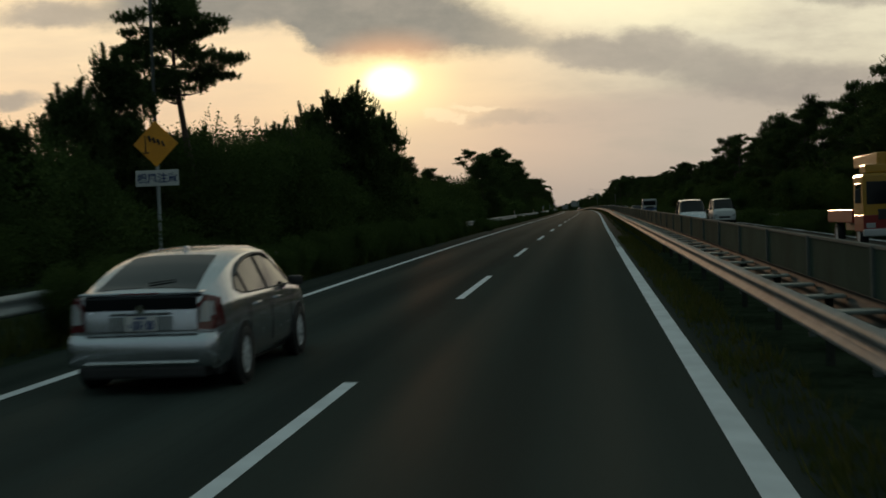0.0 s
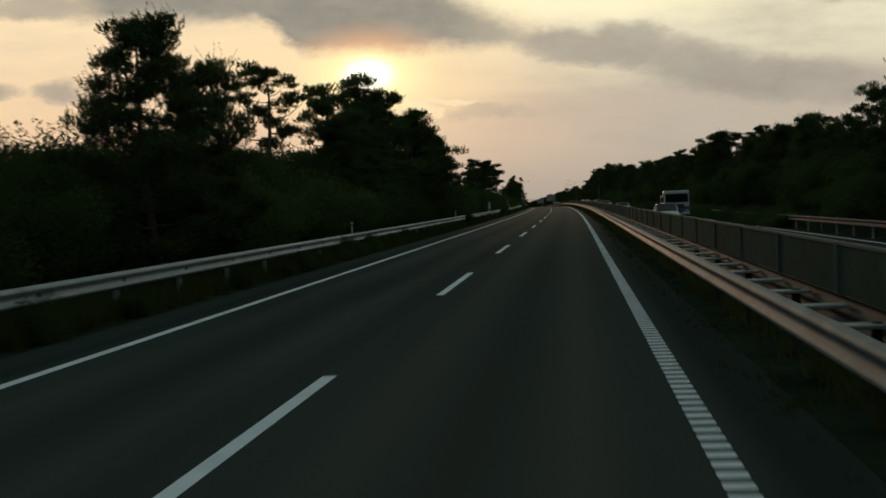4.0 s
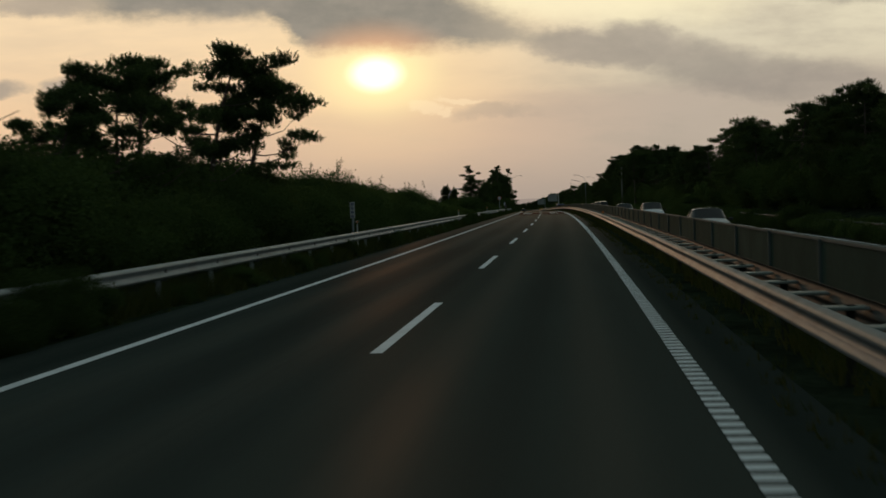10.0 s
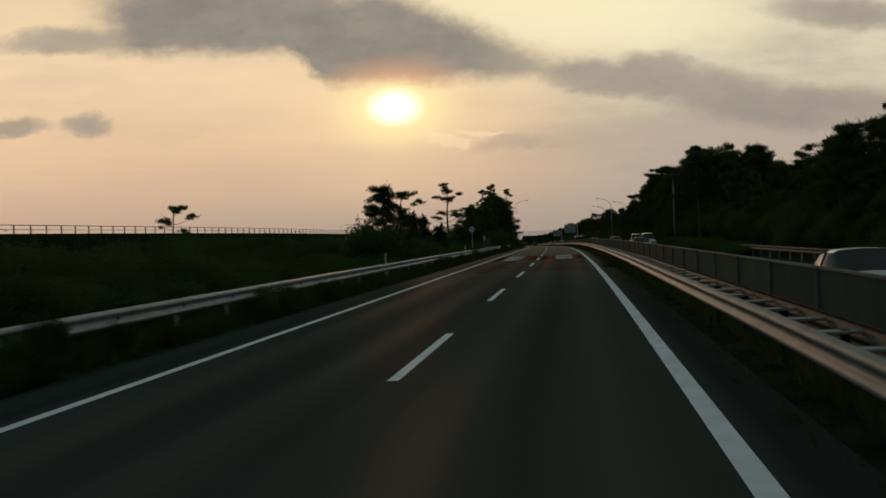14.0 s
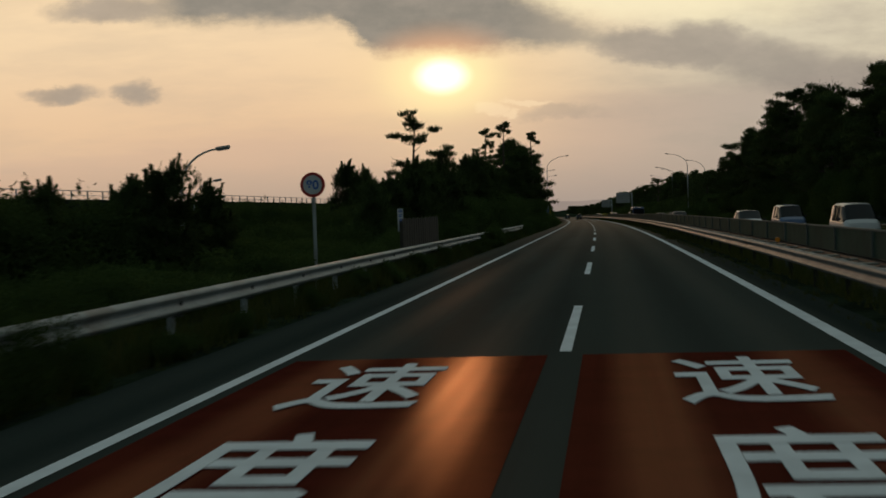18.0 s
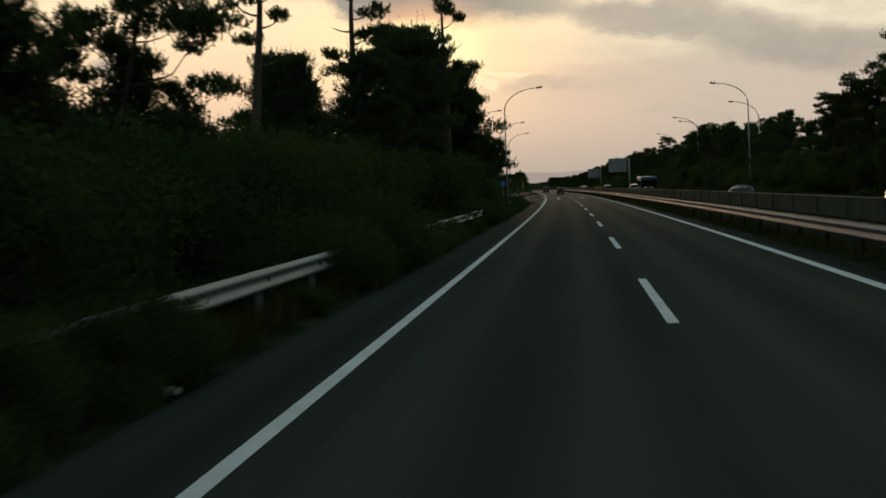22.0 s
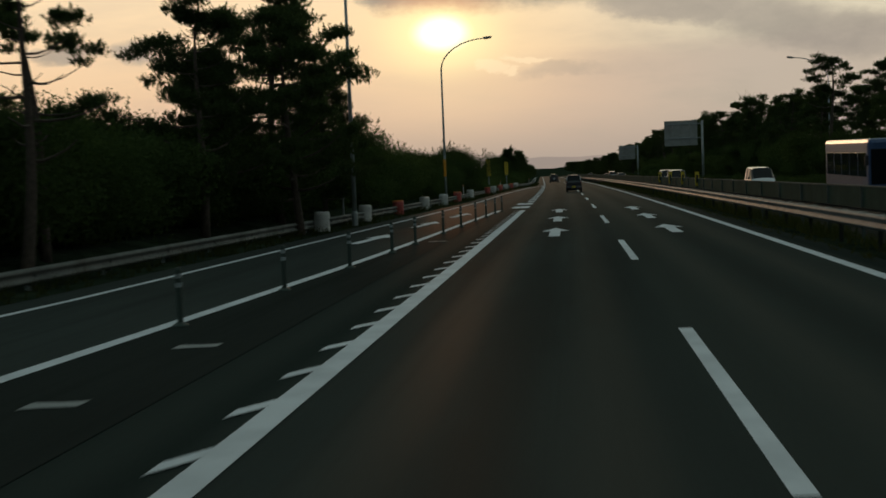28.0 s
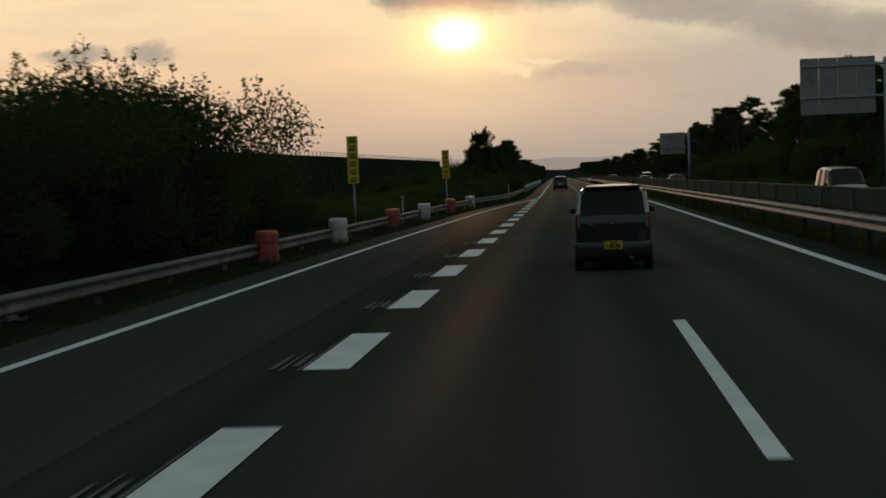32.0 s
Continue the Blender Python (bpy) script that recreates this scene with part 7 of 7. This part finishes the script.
for side in (1, -1):
    lamp_ = None
    for z0, z1, mat, name_ in ((0.84, 1.10, LENS_RED, "tail_lamp"), (1.10, 1.50, LENS_CLEAR, "clear_lens")):
        bm = bmesh.new()
        rows = []
        for z in (z0 + 0.004, z1):
            y = float(np.interp(z, [0.84, 1.0, 1.50], [0.0, 0.03, 0.195]))
            w = float(np.interp(z, [0.84, 1.0, 1.50], [0.668, 0.668, 0.622]))
            rows.append([bm.verts.new((side * a, b, z)) for a, b in ((w - 0.060, y - 0.02), (w - 0.01, y - 0.012), (w + 0.022, y + 0.05), (w + 0.012, y + 0.14), (w - 0.06, y + 0.12))])
        for k in range(5):
            bm.faces.new((rows[0][k], rows[0][(k + 1) % 5], rows[1][(k + 1) % 5], rows[1][k]))
        bm.faces.new(rows[0][::-1])
        bm.faces.new(rows[1])
        bmesh.ops.recalc_face_normals(bm, faces=bm.faces)
        lamp_ = part(name_, bm, mat, lamp_ or c, "tall narrow tail lamp" if lamp_ is None else "clear upper lens")
    part("reflector", boxed(*sorted((side * 0.50, side * 0.62)), -0.05, -0.03, 0.32, 0.36), LENS_RED, c)

# oncoming and distant traffic
SEDAN = {"stations": [(0.0, 0.72, 0.60, 0.64, 0.66, 0.34), (0.06, 0.82, 0.84, 0.66, 0.92, 0.24), (0.75, 0.85, 0.92, 0.66, 1.00, 0.22), (1.35, 0.86, 0.93, 0.60, 1.38, 0.22), (1.9, 0.86, 0.93, 0.58, 1.45, 0.22), (2.6, 0.86, 0.92, 0.58, 1.44, 0.22), (3.3, 0.86, 0.90, 0.64, 1.02, 0.22), (4.2, 0.82, 0.76, 0.66, 0.86, 0.22), (4.5, 0.72, 0.58, 0.58, 0.64, 0.28)],
         "glass": [0, 0, 3, 1, 1, 3, 0, 0], "pillars": [(2.0, 1.95, 0.07)], "wheel": (0.31, 0.2), "axles": (0.9, 3.6), "mirror": (3.0, 1.0)}
VAN = {"stations": [(0.0, 0.74, 0.70, 0.66, 0.80, 0.34), (0.05, 0.82, 0.98, 0.66, 1.10, 0.26), (0.22, 0.84, 1.02, 0.64, 1.78, 0.24), (0.6, 0.845, 1.02, 0.64, 1.84, 0.24), (2.4, 0.845, 1.01, 0.64, 1.84, 0.24), (3.1, 0.845, 1.00, 0.64, 1.78, 0.24), (3.9, 0.84, 0.98, 0.68, 1.10, 0.24), (4.3, 0.80, 0.80, 0.64, 0.94, 0.26), (4.45, 0.70, 0.60, 0.58, 0.66, 0.3)],
       "glass": [0, 2, 0, 1, 1, 3, 0, 0], "pillars": [(1.2, 1.2, 0.08), (2.45, 2.4, 0.08)], "wheel": (0.31, 0.19), "axles": (0.8, 3.55), "mirror": (3.35, 1.15)}
WAGON = {"stations": [(0.0, 0.70, 0.60, 0.62, 0.66, 0.34), (0.05, 0.78, 0.90, 0.64, 1.0, 0.26), (0.32, 0.80, 0.96, 0.60, 1.52, 0.24), (0.7, 0.80, 0.96, 0.60, 1.58, 0.24), (2.1, 0.80, 0.95, 0.60, 1.57, 0.24), (2.9, 0.80, 0.93, 0.62, 1.10, 0.24), (3.7, 0.78, 0.80, 0.62, 0.92, 0.24), (3.95, 0.68, 0.60, 0.54, 0.66, 0.3)],
         "glass": [0, 2, 0, 1, 3, 0, 0], "pillars": [(1.3, 1.3, 0.07)], "wheel": (0.295, 0.18), "axles": (0.7, 3.1), "mirror": (2.6, 1.05)}


def front_face(c, spec, body):
    """Lamps, grille and plate on the nose."""
    L, w = spec["stations"][-1][0], spec["stations"][-1][1]
    for side in (1, -1):
        part("headlamp", boxed(*sorted((side * (w - 0.16), side * (w + 0.06))), L - 0.16, L + 0.02, 0.58, 0.72, bevel=0.03), LENS_CLEAR, c)
    part("grille", boxed(-0.4, 0.4, L - 0.03, L + 0.012, 0.42, 0.56, bevel=0.02), TRIM, c)
    part("bumper", boxed(-w, w, L - 0.12, L + 0.05, 0.28, 0.42, bevel=0.04), body, c)
    part("number_plate", boxed(-0.165, 0.165, L + 0.05, L + 0.062, 0.30, 0.40), PLATE_WHITE, c, "white number plate")


KINDS = {}
for key, spec, body, label, name in (("white_van", VAN, WHITE_CAR, "plain white van in oncoming traffic", "van"), ("silver_van", VAN, SILVER, "silver minivan in oncoming traffic", "van"), ("white_sedan", SEDAN, WHITE_CAR, "white saloon car in oncoming traffic", "saloon_car"),
                                     ("silver_sedan", SEDAN, SILVER, "silver saloon car in oncoming traffic", "saloon_car"), ("silver_wagon", WAGON, SILVER, "silver small wagon in oncoming traffic", "wagon_car"), ("white_wagon", WAGON, WHITE_CAR, "white small wagon in oncoming traffic", "wagon_car"), ("blue_van", VAN, BLUE_CAR, "dark blue van in oncoming traffic", "van"), ("dark_sedan", SEDAN, DARK_CAR, "dark saloon car in oncoming traffic", "saloon_car")):
    KINDS[key] = (spec, body, label, name)
BUILT = {}
for s, x, key in ((76.7, 8.5, "silver_van"), (96, 12.1, "white_van"), (178.2, 8.3, "white_wagon"), (249.5, 8.4, "silver_sedan"), (301, 8.2, "white_sedan"), (340, 8.5, "silver_wagon"), (369.4, 8.0, "white_sedan"),
                  (459.7, 8.5, "white_sedan"), (525, 9.2, "silver_wagon"), (507.6, 12.2, "white_van"), (531, 12.3, "blue_van"), (580, 8.5, "white_wagon"), (624.6, 9.0, "white_sedan"), (650, 12.3, "white_sedan"), (710, 9.0, "white_sedan"), (789, 12.2, "silver_van"), (819, 9.0, "white_van"), (852, 10.7, "white_van"), (921, 9.2, "white_wagon"), (965, 9.0, "white_sedan"), (1010, 12.2, "silver_van"), (1060, 9.0, "white_wagon")):
    m = stand(s + 4.3, x, 0.01, 180)
    if key in BUILT:
        copy_thing(BUILT[key], m)
    else:
        spec, body, label, name = KINDS[key]
        BUILT[key] = make_car(m, spec, body, label, "car", "oncoming traffic", name)
        front_face(BUILT[key], spec, body)

# car far ahead in the same lane
c = make_car(stand(949, -1.7, 0.01), WAGON, DARK_CAR, "dark small wagon far ahead in the lane", "car", "", "wagon_car")
for side in (1, -1):
    part("tail_lamp", boxed(*sorted((side * 0.60, side * 0.76)), -0.02, 0.2, 0.70, 0.95, bevel=0.03), LENS_RED, c)
part("number_plate", boxed(-0.165, 0.165, -0.03, 0.0, 0.62, 0.78), PLATE_WHITE, c, "white number plate")


def make_truck(m, cab, load, label, box_h=1.4, crane=False, name="truck"):
    """A cab-over lorry, rear at y = 0."""
    t = thing(name, m, label, "lorry", "oncoming traffic")
    L = 6.6
    bm = boxed(-1.05, 1.05, L - 1.7, L, 0.55, 2.45, bevel=0.09)
    part("cab", bm, cab, t)
    part("lower_panel", boxed(-1.058, 1.058, L - 1.6, L + 0.008, 0.58, 1.12, bevel=0.03), load, t)
    part("windscreen", boxed(-0.95, 0.95, L - 0.06, L + 0.012, 1.45, 2.2, bevel=0.03), GLASS, t)
    for side in (1, -1):
        part("side_window", boxed(*sorted((side * 1.02, side * 1.06)), L - 1.3, L - 0.35, 1.5, 2.15, bevel=0.015), GLASS, t)
        part("door_mirror", boxed(*sorted((side * 1.15, side * 1.32)), L + 0.02, L + 0.10, 1.5, 1.95, bevel=0.03), TRIM, t)
        part("mirror_arm", tube(bmesh.new(), [(side * 1.03, L - 0.2, 2.1), (side * 1.24, L + 0.05, 1.9)], [0.015, 0.015], 6), TRIM, t)
        part("headlamp", boxed(*sorted((side * 0.68, side * 0.98)), L - 0.05, L + 0.02, 0.68, 0.86, bevel=0.03), LENS_CLEAR, t)
    part("grille", boxed(-0.6, 0.6, L - 0.02, L + 0.015, 0.95, 1.3, bevel=0.02), TRIM, t)
    part("bumper", boxed(-1.06, 1.06, L - 0.2, L + 0.06, 0.42, 0.66, bevel=0.05), WHITE_CAR, t)
    part("chassis", boxed(-0.45, 0.45, 0.1, L - 0.6, 0.55, 0.8), TRIM, t)
    part("bed", boxed(-1.08, 1.08, 0.0, L - 1.85, 0.85, 0.85 + 0.45, bevel=0.03), load, t)
    if crane:
        part("crane_column", tube(bmesh.new(), [(0, L - 2.1, 0.9), (0, L - 2.1, 3.0)], [0.24, 0.20], 12), cab, t)
        part("crane_boom", boxed(-0.18, 0.18, 0.4, L - 2.0, 2.75, 3.2, bevel=0.04), cab, t)
        part("crane_stay", tube(bmesh.new(), [(0.3, L - 2.1, 1.2), (0.3, 2.6, 2.8)], [0.06, 0.05], 10), STEEL, t)
        part("roof_board", boxed(-0.9, 0.9, L - 1.3, L - 0.3, 2.47, 2.75, bevel=0.04), cab, t)
    else:
        part("headboard", boxed(-1.05, 1.05, L - 1.95, L - 1.85, 1.2, 2.3, bevel=0.02), STEEL_DARK, t)
        part("load", boxed(-0.95, 0.95, 0.3, L - 2.1, 1.28, 1.28 + box_h, bevel=0.12), TRIM, t)
    tyre, rim = wheel_meshes(0.42, 0.26)
    for y in (1.5, L - 1.0):
        for side in (1, -1):
            w = share("wheel", tyre, t, pose(side * 0.92, y, 0.42, 0, 0, 0 if side > 0 else 180))
            share("rim", rim, w)
    return t


make_truck(stand(46.5, 12.3, 0.01, 180), YELLOW_CAB, RED_BODY, "yellow crane lorry with a red bed", 1.4, True)
make_truck(stand(218, 11.3, 0.01, 180), WHITE_CAR, BLUE_CAR, "white and blue oncoming lorry with a dark load", 0.8)
# coach
t = thing("coach", stand(757, 11.6, 0.01, 180), "blue-grey oncoming coach with a large dark windscreen", "bus", "oncoming traffic")
part("body", boxed(-1.2, 1.2, 0.0, 9.0, 0.35, 2.95, bevel=0.16), BLUE_CAR, t)
part("windscreen", boxed(-1.1, 1.1, 8.96, 9.012, 1.15, 2.55, bevel=0.03), GLASS, t)
for side in (1, -1):
    for k in range(5):
        part("side_window", boxed(*sorted((side * 1.185, side * 1.212)), 0.5 + 1.65 * k, 2.0 + 1.65 * k, 1.45, 2.4, bevel=0.012), GLASS, t)
    part("headlamp", boxed(*sorted((side * 0.7, side * 1.05)), 8.95, 9.02, 0.62, 0.82, bevel=0.03), LENS_CLEAR, t)
    part("mirror", boxed(*sorted((side * 1.22, side * 1.36)), 9.05, 9.15, 1.9, 2.3, bevel=0.03), TRIM, t)
tyre, rim = wheel_meshes(0.48, 0.28)
for y in (2.0, 7.2):
    for side in (1, -1):
        w = share("wheel", tyre, t, pose(side * 1.07, y, 0.48, 0, 0, 0 if side > 0 else 180))
        share("rim", rim, w)
